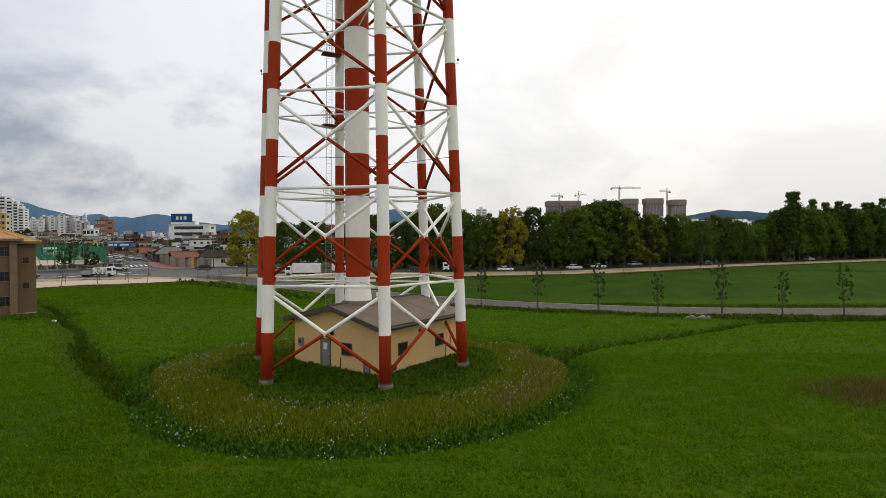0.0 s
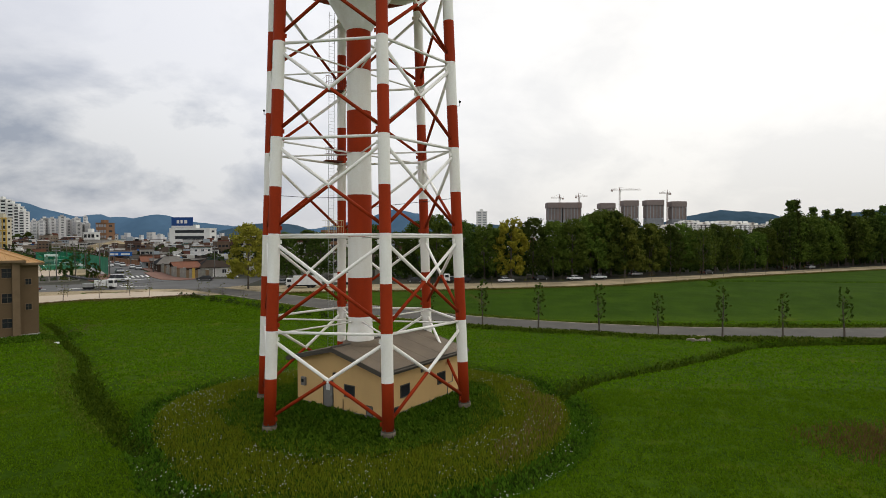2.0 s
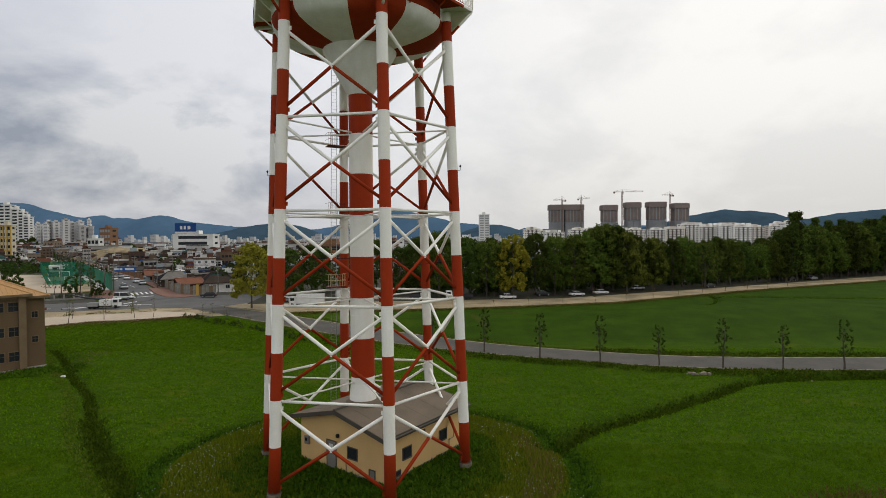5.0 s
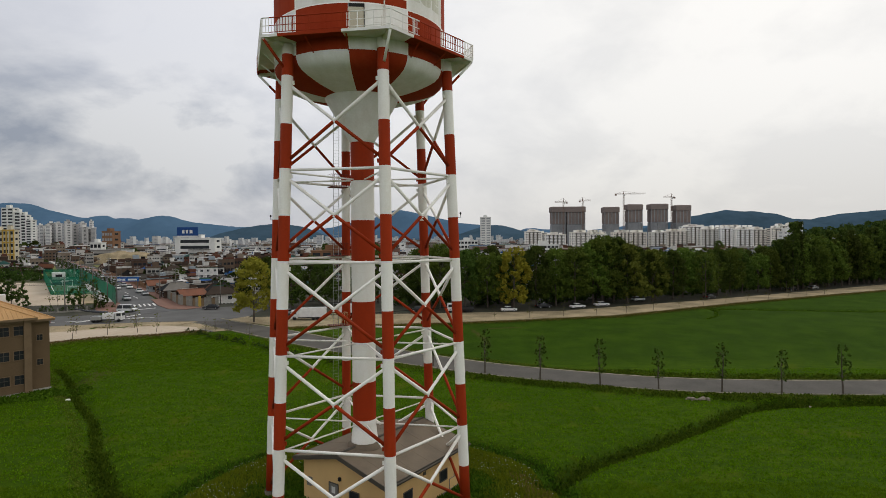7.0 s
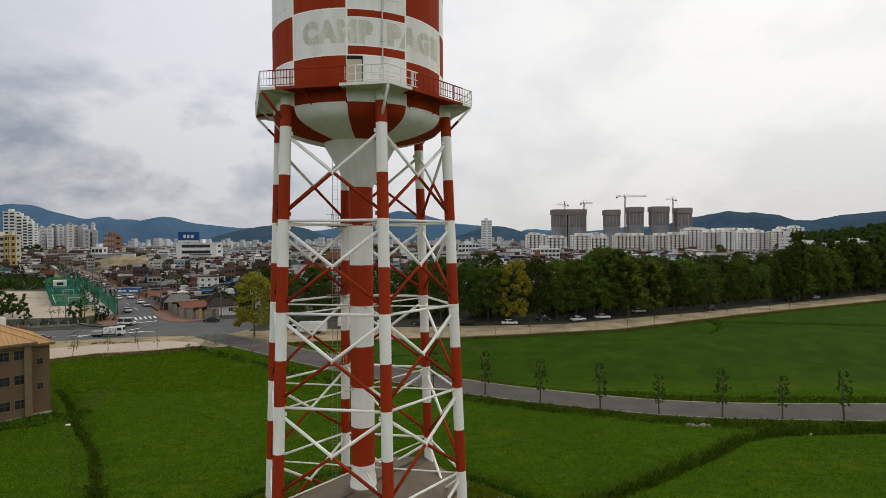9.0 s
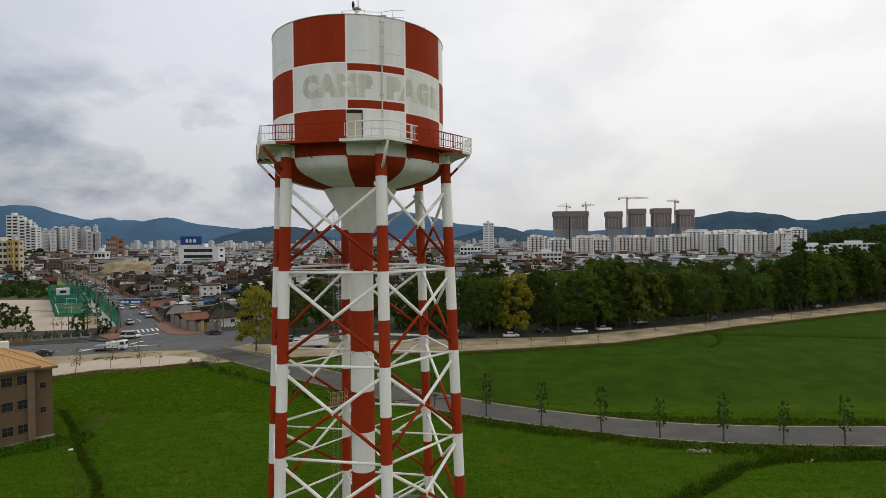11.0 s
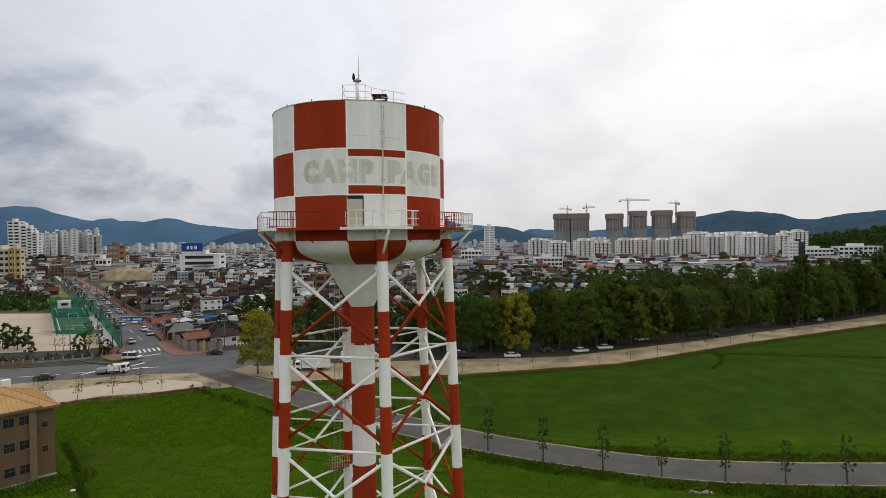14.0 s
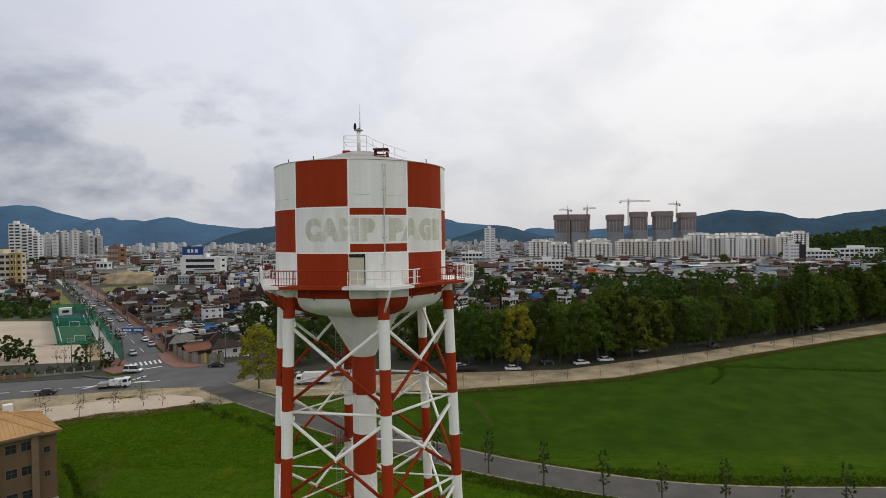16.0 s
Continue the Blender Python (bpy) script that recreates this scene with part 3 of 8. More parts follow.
def ribbon(left, right, lift, along=2.0, across=3.0, thick=0.25):
    """A slab that follows the land between two edges of equal point count."""
    s = Shape()
    n = len(left)
    L, R = [], []
    for i in range(n - 1):
        steps = max(1, int(math.dist(left[i], left[i + 1]) / along))
        for k in range(steps):
            u = k / steps
            L.append((left[i][0] + u * (left[i + 1][0] - left[i][0]), left[i][1] + u * (left[i + 1][1] - left[i][1])))
            R.append((right[i][0] + u * (right[i + 1][0] - right[i][0]), right[i][1] + u * (right[i + 1][1] - right[i][1])))
    L.append(left[-1]); R.append(right[-1])
    m = max(1, int(max(math.dist(a, b) for a, b in zip(L, R)) / across))
    for a, b in zip(L, R):
        for k in range(m + 1):
            x, y = a[0] + (b[0] - a[0]) * k / m, a[1] + (b[1] - a[1]) * k / m
            s.v.append((x, y, land(x, y) + lift))
    w = m + 1
    for i in range(len(L) - 1):
        for k in range(m):
            s.f.append((i * w + k, i * w + k + 1, (i + 1) * w + k + 1, (i + 1) * w + k))
    rim = [k for k in range(w)] + [i * w + m for i in range(1, len(L))] + [(len(L) - 1) * w + k for k in range(m - 1, -1, -1)] + [i * w for i in range(len(L) - 2, 0, -1)]
    o = len(s.v)
    s.v += [(s.v[i][0], s.v[i][1], s.v[i][2] - thick) for i in rim]
    s.f += [(rim[(i + 1) % len(rim)], rim[i], o + i, o + (i + 1) % len(rim)) for i in range(len(rim))]
    s.s = [0] * len(s.f)
    return s


def smooth_path(points, rounds=2):
    for _ in range(rounds):
        out = [points[0]]
        for a, b in zip(points, points[1:]):
            out += [(a[0] * 0.75 + b[0] * 0.25, a[1] * 0.75 + b[1] * 0.25), (a[0] * 0.25 + b[0] * 0.75, a[1] * 0.25 + b[1] * 0.75)]
        points = out + [points[-1]]
    return points


def offset(path, d):
    out = []
    for i, p in enumerate(path):
        a, b = path[max(i - 1, 0)], path[min(i + 1, len(path) - 1)]
        l = math.dist(a, b)
        out.append((p[0] - (b[1] - a[1]) / l * d, p[1] + (b[0] - a[0]) / l * d))
    return out


# field road: from the junction, behind the tower, then along the meadow
road_mid = smooth_path([(-62, 139), (-54, 132), (-42, 123.3), (-22, 109.5), (3, 94.5), (15.5, 88.6), (33, 82), (48, 80.2), (64.5, 79.8), (130, 80)])
structure("road_field", ribbon(offset(road_mid, 3.6), offset(road_mid, -3.6), 0.10), FIELD_ASPHALT, "narrow grey asphalt road across the meadow", "road")
structure("trim_road_verge", ribbon(offset(road_mid, 4.15), offset(road_mid, 3.62), 0.14), GRAVEL, "pale gravel edge beside the asphalt road", "verge")
structure("trim_road_verge_near", ribbon(offset(road_mid, -3.62), offset(road_mid, -3.95), 0.13), GRAVEL, "pale gravel edge beside the asphalt road", "verge")
# bare dirt strip along the trees
strip_n = [(-40, 128), (-20, 131), (2.3, 133.7), (45, 144), (86, 165.5), (160, 202.5), (330, 288)]
strip_f = [(-52, 146), (-24, 150), (3, 152), (33, 154.5), (79, 174.5), (150, 212), (320, 305)]
structure("ground_dirt_strip", ribbon(strip_f, strip_n, 0.10, 4, 3), DIRT, "bare sandy dirt strip between meadow and trees", "dirt ground")
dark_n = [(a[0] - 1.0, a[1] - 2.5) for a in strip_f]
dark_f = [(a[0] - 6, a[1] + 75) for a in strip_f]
# litter colour darkened to stand in for the shade below the crowns
UNDER = material("shaded_leaf_litter", (0.050, 0.044, 0.032), (0.028, 0.032, 0.018), scale=0.2, fine=2, amount=0.5, rough=0.95)
structure("ground_under_trees", ribbon(dark_f, dark_n, 0.15, 6, 8), UNDER, "leaf litter under the row of trees, darkened for their shade", "ground")
# pale pad at the meadow's corner, main road, junction, street
structure("ground_road_verge", ribbon([(-212, 94), (-107, 128.3), (-77, 137.2), (-58, 138.6), (-50, 144)], [(-190, 78), (-104, 101), (-78, 114.5), (-63, 119.5), (-50, 125)], 0.07, 2, 2), DIRT, "brown dirt verge between road and meadow", "dirt ground")
structure("pavement_pad", ribbon([(-118, 116.5), (-97, 120.5), (-82, 126.3), (-70, 130.8), (-60, 128.6)], [(-109, 104), (-90, 111.5), (-76, 119), (-66, 121), (-57.5, 125)], 0.12, 2, 2),
          SAND, "pale bare concrete and sand pad", "pavement")
main_n = [(-210, 93), (-107, 127.5), (-77, 136.5), (-58, 138), (-20, 165), (20, 215)]
main_f = [(-215, 112), (-119, 141.5), (-92, 146), (-62, 164), (-34, 185), (5, 232)]
structure("road_main", ribbon(main_f, main_n, 0.11, 3, 3), ASPHALT, "wide grey asphalt main road at a junction", "road")
street_w = [(-84, 146), (-98, 158.5), (-199.7, 297.6), (-364.8, 501)]
street_e = [(-68, 160), (-89.5, 166.5), (-190, 297), (-355, 500)]
structure("road_street", ribbon(street_w, street_e, 0.16, 5, 3), LANE_GREY, "asphalt street running into the town", "road")
walk_w = [(-98.3, 158.8), (-200.2, 297.8), (-365.4, 501)]
structure("pavement_street_west", ribbon([(-103, 159.5), (-206, 300), (-370, 503)], walk_w, 0.3, 5, 2), KERB, "pale concrete pavement beside the street", "pavement")
structure("pavement_street_east", ribbon([(-89, 167), (-189.5, 297.3), (-354.5, 500.3)], [(-85.6, 169.4), (-185.5, 299), (-350, 502)], 0.3, 5, 2), BRICK_PAVE, "red brick pavement beside the street", "pavement")
# town ground and playground sand
structure("ground_town", ribbon([(-3600, 3700), (600, 3700)], [(-215, 113), (-34, 186)], 0.06, 60, 60), TOWN, "trodden grey town ground", "ground")
structure("ground_town_east", ribbon([(600, 3700), (3900, 3700)], [(-30, 190), (320, 380)], 0.07, 60, 60), TOWN, "trodden grey and green town ground", "ground")
structure("ground_roadside", ribbon([(-215, 136), (-170, 150), (-120, 157), (-104, 158)], [(-215, 112.5), (-160, 129.5), (-119, 142), (-94, 146)], 0.1, 6, 4), TOWN, "trodden brown roadside ground", "dirt ground")
structure("ground_apron", ribbon([(-82, 170), (-62, 182), (-40, 202), (-10, 245)], [(-70, 160), (-58, 165), (-32, 186), (4, 232)], 0.09, 6, 4), TOWN, "trodden grey ground beside the junction", "dirt ground")
SCRUB = material("scrub_ground", (0.045, 0.06, 0.018), (0.085, 0.075, 0.04), scale=0.05, fine=0.6, amount=0.5, rough=0.95)
structure("ground_scrub", ribbon([(-420, 390), (-215, 292)], [(-330, 262), (-193, 258)], 0.12, 10, 8), SCRUB, "scrubby ground behind the playground", "ground")
structure("ground_scrub_west", ribbon([(-330, 262), (-185, 252)], [(-310, 240), (-176, 237)], 0.12, 10, 8), SCRUB, "scrubby ground behind the playground", "ground")
structure("ground_playground", ribbon([(-300, 240), (-172, 236)], [(-170, 150), (-106, 158)], 0.2, 8, 6), SAND, "pale sand playground", "sand ground")
structure("ground_court_edge", ribbon([(-127, 192), (-118.5, 172), (-107, 158.5)], [(-117, 188), (-109, 172), (-102, 160.5)], 0.27, 3, 3), DIRT, "trodden earth beside the sports court", "dirt ground")
structure("ground_tree_corner", ribbon([(-53, 146), (-44, 147), (-38, 148)], [(-57, 140.2), (-50, 134.8), (-42, 129.8)], 0.14, 2, 2), DIRT, "bare earth round the lime-coloured tree", "dirt ground")
# ---------------------------------------------------------------- water tower
NODES = [0.0, 6.5, 13.05, 19.6, 26.1, 32.7]
BANDS = [0.28, 3.42, 6.62, 9.85, 13.17, 16.35, 19.72, 22.9, 26.22, 29.35, 32.75, 34.25, 34.98]


def leg_radius(z):
    return 8.24 - 0.0385 * z


def leg_point(k, z, out=0.0):
    a = LEG_TURN + k * math.pi / 3
    r = leg_radius(z) + out
    return Vector((r * math.cos(a), r * math.sin(a), z))


def build_tower():
    top = thing("water_tower", "tall red and white checkered steel water tower on six braced legs", "water tower", TOWER)
    WR = [WHITE, RED]
    # legs, painted in bands: red below, white above in every panel
    for k in range(6):
        zs = sorted(set(BANDS + [b + 0.001 for b in BANDS[1:-1]]))
        slots = []
        for a, b in zip(zs, zs[1:]):
            mid = (a + b) / 2
            i = sum(1 for q in BANDS if q <= mid) - 1
            slots.append(1 if i % 2 == 0 else 0)
        slots = [0 if a > 34.2 else s for a, s in zip(zs, slots)]
        leg = part("leg", Shape().tube([leg_point(k, z) for z in zs], 0.40, 20, slots), WR, top, "steel tube leg in red and white bands", True)
        part("weld_seam", Shape().tube([leg_point(k, z) for z in (5.55, 5.60)], 0.408, 20), WHITE, leg)
        part("weld_seam", Shape().tube([leg_point(k, z) for z in (11.9, 11.95)], 0.408, 20), WHITE, leg)
        part("weld_seam", Shape().tube([leg_point(k, z) for z in (24.6, 24.65)], 0.408, 20), WHITE, leg)
        base = Shape().tube([leg_point(k, z) for z in (0.29, 0.34)], 0.47, 16)
        for j in range(4):
            a = LEG_TURN + k * math.pi / 3 + j * math.pi / 2 + 0.78
            p = leg_point(k, 0.0) + Vector((0.42 * math.cos(a), 0.42 * math.sin(a), 0))
            base.tube([p + Vector((0, 0, 0.3)), p + Vector((0, 0, 0.48))], 0.035, 6)
        part("base_plate", base, FASCIA, leg)
    # horizontal rings and rods to the riser
    for n in NODES[1:5]:
        for k in range(6):
            a, b = leg_point(k, n + 0.02), leg_point(k + 1, n + 0.02)
            d = (b - a).normalized() * 0.38
            part("strut", Shape().tube([a + d, b - d], 0.10, 10), WHITE, top, smooth=True)
            a = leg_point(k, n - 0.12)
            c = Vector((0, 0, n - 0.12)) + Vector((a.x, a.y, 0)).normalized() * 0.85
            part("radial_rod", Shape().tube([a, c], 0.065, 8), WHITE, top, smooth=True)
    # crossed braces: white above the crossing, red below, with a joint ball and gussets
    for lo, hi in zip(NODES, NODES[1:]):
        z0, z1 = lo + (0.55 if lo else 0.75), hi - 0.45
        for k in range(6):
            for s, e in ((k, k + 1), (k + 1, k)):
                a, b = leg_point(s, z0), leg_point(e, z1)
                d = (b - a).normalized() * 0.34
                m = (a + b) / 2
                part("brace", Shape().tube([a + d, m - Vector((0, 0, 0.02)), b - d], 0.12, 10, [1, 0]), WR, top, "tube brace, red below and white above", True)
            m = (leg_point(k, (z0 + z1) / 2) + leg_point(k + 1, (z0 + z1) / 2)) / 2
            nrm = Vector((m.x, m.y, 0)).normalized()
            part("brace_joint", Shape().tube([m - nrm * 0.11, m + nrm * 0.11], 0.135, 12), WHITE, top)
            for q, z, mm in ((k, z0 - 0.05, RED), (k, z1 + 0.02, WHITE), (k + 1, z0 - 0.05, RED), (k + 1, z1 + 0.02, WHITE)):
                p = leg_point(q, z)
                other = leg_point(2 * k + 1 - q, z)
                d = (other - p).normalized()
                side = d.cross(Vector((0, 0, 1)))
                mat = Matrix((( d.x, side.x, 0, p.x), (d.y, side.y, 0, p.y), (0, 0, 1, p.z), (0, 0, 0, 1)))
                part("gusset", Shape().box((0.34, -0.02, -0.14), (0.54, 0.02, 0.14), mat), mm, top)
    # riser
    rb = [0.1, 6.75, 9.8, 13.0, 16.25, 19.5, 22.75, 25.9, 28.95]
    riser = part("riser", Shape().tube([(0, 0, z) for z in sorted(rb + [z + 0.001 for z in rb[1:-1]])], 0.94, 40,
                                       [0 if (i // 2) % 2 == 0 else 1 for i in range(2 * len(rb) - 3)]), WR, top, "riser pipe in red and white bands", True)
    for z in (5.6, 11.6, 18.2, 24.0):
        part("weld_seam", Shape().tube([(0, 0, z), (0, 0, z + 0.05)], 0.955, 40), WHITE if z != 0 else RED, riser)
    part("base_collar", Shape().lathe([(0.93, 6.3), (1.04, 5.3), (1.06, 5.25), (1.06, 4.3)], 40), WHITE, riser, smooth=True)
    # tank bottom: funnel to the riser, shallow dish, rounded knuckle
    part("funnel", Shape().lathe([(0.95, 28.95), (1.02, 29.1), (2.80, 32.15), (2.90, 32.40)], 48), TANK_WHITE, top, "white conical funnel under the tank", True)
    cols = 80
    c0 = radians(-88.3)

    def column(k):
        return int(math.floor((2 * math.pi * (k + 0.5) / cols) / (2 * math.pi / 10)))

    dish = [(2.85, 32.38), (3.8, 32.55), (4.8, 32.78), (5.6, 33.05), (6.15, 33.30), (6.48, 33.6), (6.63, 33.92), (6.68, 34.2)]
    bowl = Shape().lathe(dish, cols, c0, c0 + 2 * math.pi - 1e-6, slot_of=lambda i, k: 1 if column(k) % 2 == 0 else 0)
    part("tank_bottom", bowl, [TANK_WHITE, TANK_RED], top, "checkered rounded tank bottom", True)
    # tank wall: column 0 faces the camera and carries the lettering field
    rows = [34.2, 37.35, 37.36, 38.02, 38.021, 39.93, 39.931, 40.5, 40.501, 43.78]

    def wall_slot(i, k):
        col, z = column(k), (rows[i] + rows[i + 1]) / 2
        even = col % 2 == 0
        if z < 37.355 or z > 40.5:
            return 0 if even else 1
        if col == 0:
            return 1 if z < 38.02 or z > 39.93 else 0
        return 1 if even else 0

    wall = Shape().lathe([(6.68, z) for z in rows], cols, c0, c0 + 2 * math.pi - 1e-6, slot_of=wall_slot)
    tank = part("tank_wall", wall, [TANK_WHITE, TANK_RED], top, "checkered red and white tank wall", True)
    for z, a0, a1 in ((41.35, 4, 13), (41.30, 21, 33), (41.2, -60, -42), (41.25, 118, 130), (38.78, -30, 16), (38.86, 24, 66), (36.0, -66, -50), (36.1, 14, 30)):
        part("weld_seam", Shape().lathe([(6.683, z - 0.018), (6.692, z), (6.683, z + 0.018)], max(3, int((a1 - a0) / 2)), c0 + radians(a0), c0 + radians(a1)), STAIN, tank)
    # white lines where the colours meet, whitened further to imitate a sharpening halo
    for j in range(10):
        a = c0 + j * math.pi / 5
        w = 0.06 / 6.69
        part("painted_edge", Shape().lathe([(6.688, 34.2), (6.688, 43.77)], 1, a - w, a + w), EDGE_WHITE, tank)
    for z in (37.36, 40.5):
        part("painted_edge", Shape().lathe([(6.687, z - 0.045), (6.687, z + 0.045)], 80), EDGE_WHITE, tank)
    for z in (38.02, 39.93):
        part("painted_edge", Shape().lathe([(6.687, z - 0.04), (6.687, z + 0.04)], 12, c0, c0 + math.pi / 5), EDGE_WHITE, tank)
    part("top_rim", Shape().lathe([(6.68, 43.76), (6.72, 43.77), (6.72, 43.81), (6.60, 43.83)], 80), STAIN, tank, smooth=True)
    part("roof", Shape().lathe([(6.69, 43.80), (3.4, 44.5), (1.2, 45.2), (0.0, 45.26)], 60), CONCRETE_PALE, top, "low white conical roof", True)
    # pipe and streaks down the front
    fa = radians(-67.5)
    fd = Vector((math.cos(fa), math.sin(fa), 0))
    pipe = part("overflow_pipe", Shape().tube([fd * 6.75 + Vector((0, 0, z)) for z in (37.3, 37.355, 37.36, 38.02, 38.021, 39.93, 39.931, 40.5, 40.501, 43.6)], 0.05, 8), STAIN, tank, "rust-stained pale pipe", True)
    for z in (38.4, 41.7, 43.4):
        part("pipe_clip", Shape().box((-0.15, -0.02, -0.025), (0.15, 0.09, 0.025), pose(*(fd * 6.72 + Vector((0, 0, z))), 0, 0, math.degrees(fa) + 90)), STEEL, pipe)
    for da, w, z0, z1 in ((1.0, 0.03, 40.6, 43.5), (0.0, 0.10, 35.3, 37.3), (-1.6, 0.05, 35.3, 36.6)):
        a = fa + radians(da)
        part("rust_streak", Shape().lathe([(6.6865, z0), (6.6865, z1)], 1, a - w / 6.7, a + w / 6.7), STAIN, tank)
    # door in the wall
    a = radians(-84.0)
    dm = pose(6.70 * math.cos(a), 6.70 * math.sin(a), 35.2, 0, 0, math.degrees(a) + 90)
    door = part("tank_door", Shape().box((-0.52, -0.05, 0.0), (0.52, 0.1, 1.85), dm, bevel=0.03), CREAM, tank, "cream steel door standing in a dark frame")
    part("door_frame", Shape().box((0.52, -0.055, 0.0), (0.57, 0.12, 2.08), dm).box((-0.52, -0.055, 1.86), (0.52, 0.12, 2.08), dm), BLACK, door)
    # lettering, painted over but still showing
    for word, start, stop in (("CAMP", -116.5, -73.0), ("PAGE", -64.5, -21.0)):
        fc = bpy.data.curves.new("lettering", "FONT")
        fc.body, fc.size, fc.offset, fc.space_character = word, 2.3, 0.21, 1.2
        tmp = new("lettering_source", fc)
        bpy.context.view_layer.update()
        me = bpy.data.meshes.new_from_object(tmp.evaluated_get(bpy.context.evaluated_depsgraph_get()))
        bpy.data.objects.remove(tmp)
        bm = bmesh.new(); bm.from_mesh(me)
        for cut in range(1, 80):
            bmesh.ops.bisect_plane(bm, geom=bm.verts[:] + bm.edges[:] + bm.faces[:], plane_co=(cut * 0.12, 0, 0), plane_no=(1, 0, 0))
        x0, x1 = min(v.co.x for v in bm.verts), max(v.co.x for v in bm.verts)
        y0, y1 = min(v.co.y for v in bm.verts), max(v.co.y for v in bm.verts)
        for v in bm.verts:
            a = radians(start + (stop - start) * (v.co.x - x0) / (x1 - x0))
            z = 38.14 + 1.64 * (v.co.y - y0) / (y1 - y0)
            v.co = Vector((6.6865 * math.cos(a), 6.6865 * math.sin(a), z))
        bm.to_mesh(me); bm.free()
        me.materials.clear(); me.materials.append(FADED)
        part("lettering", me, FADED, tank, "ghost of painted-over grey capital letters")
    # walkway: hexagonal deck with brackets and railing
    RO, RI, ZD = 9.0, 6.72, 35.12
    white_red = [TANK_WHITE, TANK_RED]

    def rim(u, r=RO):
        """A point on the deck's edge; u counts the corners."""
        k = math.floor(u)
        p = Vector((math.cos(LEG_TURN + k * math.pi / 3), math.sin(LEG_TURN + k * math.pi / 3), 0)) * r
        q = Vector((math.cos(LEG_TURN + (k + 1) * math.pi / 3), math.sin(LEG_TURN + (k + 1) * math.pi / 3), 0)) * r
        return p + (q - p) * (u - k)

    def paint(u):
        if 4.15 < u < 5.0:
            return 0
        a = math.degrees(math.atan2(rim(u).y, rim(u).x))
        return 0 if math.floor((a + 88.3) / 36) % 2 == 0 else 1

    # stretches of the railing with close-set balusters
    DENSE = [((0.22, 0.46), (0.56, 1.0)), ((0.0, 0.3), (0.6, 1.0)), ((0.0, 1.0),), ((0.0, 1.0),), ((0.0, 0.3), (0.72, 1.0)), ((0.0, 0.28), (0.63, 0.70))]
    for k in range(6):
        deck = Shape()
        n = 8
        for j in range(n):
            u0, u1 = k + j / n, k + (j + 1) / n
            sl = paint((u0 + u1) / 2)
            o0, o1 = rim(u0), rim(u1)
            i0, i1 = o0.normalized() * RI, o1.normalized() * RI
            up, dn = Vector((0, 0, ZD)), Vector((0, 0, ZD - 0.19))
            deck.add([o0 + up, o1 + up, i1 + up, i0 + up], [(0, 1, 2, 3)], sl)
            deck.add([o0 + up - Vector((0, 0, 0.08)), o1 + up - Vector((0, 0, 0.08)), i1 + up - Vector((0, 0, 0.08)), i0 + up - Vector((0, 0, 0.08))], [(3, 2, 1, 0)], sl)
            deck.add([o0 + dn, o1 + dn, o1 + up, o0 + up], [(0, 1, 2, 3)], sl)
            f = 0.985
            deck.add([o0 * f + dn, o1 * f + dn, o1 * f + up, o0 * f + up], [(3, 2, 1, 0)], sl)
            deck.add([o0 + dn, o1 + dn, o1 * f + dn, o0 * f + dn], [(3, 2, 1, 0)], sl)
        plate = part("walkway_deck", deck, white_red, top, "steel walkway deck with a red and white edge beam")
        # bracket beams under the deck and the brace down to the leg
        a = rim(k + 0.0)
        hi, lo = a * 0.985 + Vector((0, 0, ZD - 0.25)), leg_point(k, 33.0)
        part("bracket", Shape().tube([hi, hi + (lo - hi) * 0.5, lo], 0.10, 8, [0, 1] if k in (1, 2, 4) else [1, 1] if k == 5 else [0, 0]), WR, top, smooth=True)
        part("deck_beam", Shape().box((RI, -0.08, ZD - 0.34), (RO - 0.1, 0.08, ZD - 0.09), pose(0, 0, 0, 0, 0, math.degrees(LEG_TURN) + 60 * k)), TANK_WHITE, plate)
        for u in (0.33, 0.66):
            o = rim(k + u)
            i = o.normalized() * RI
            part("deck_stay", Shape().tube([o * 0.97 + Vector((0, 0, ZD - 0.25)), i + Vector((0, 0, 34.1))], 0.05, 6), white_red[paint(k + u)], plate)
        rail = part("railing", Shape().tube([rim(k + 0.002) + Vector((0, 0, ZD + 1.08)), rim(k + 0.998) + Vector((0, 0, ZD + 1.08))], 0.02, 6,
                                            [0]), white_red[paint(k + 0.4)], top, "steel railing painted red and white")
        edges = [k + 0.002 + 0.996 * j / 16 for j in range(17)]
        for name, z, r in (("top_rail", 1.08, 0.042), ("middle_rail", 0.55, 0.026), ("toe_rail", 0.10, 0.026)):
            part(name, Shape().tube([rim(u) + Vector((0, 0, ZD + z)) for u in edges], r, 6, [paint((a + b) / 2) for a, b in zip(edges, edges[1:])]), white_red, rail)
        for j in range(9):
            u = k + j / 8
            q = rim(min(u, k + 0.999) + 0.0005)
            part("post", Shape().tube([q + Vector((0, 0, ZD)), q + Vector((0, 0, ZD + 1.08))], 0.035, 6), white_red[paint(u - 0.01)], rail)
        for j in range(44):
            u = k + (j + 0.5) / 44
            if any(lo < u - k < hi for lo, hi in DENSE[k]):
                q = rim(u)
                part("baluster", Shape().tube([q + Vector((0, 0, ZD + 0.1)), q + Vector((0, 0, ZD + 1.08))], 0.022, 5), white_red[paint(u)], rail)
    # top: beacon mast with guard rail, hatch, short ladder rail, vents
    mast = part("beacon_mast", Shape().tube([(-0.25, 0.5, 45.3), (-0.25, 0.5, 47.0)], 0.15, 12), WHITE, top, "white beacon post on the roof", True)
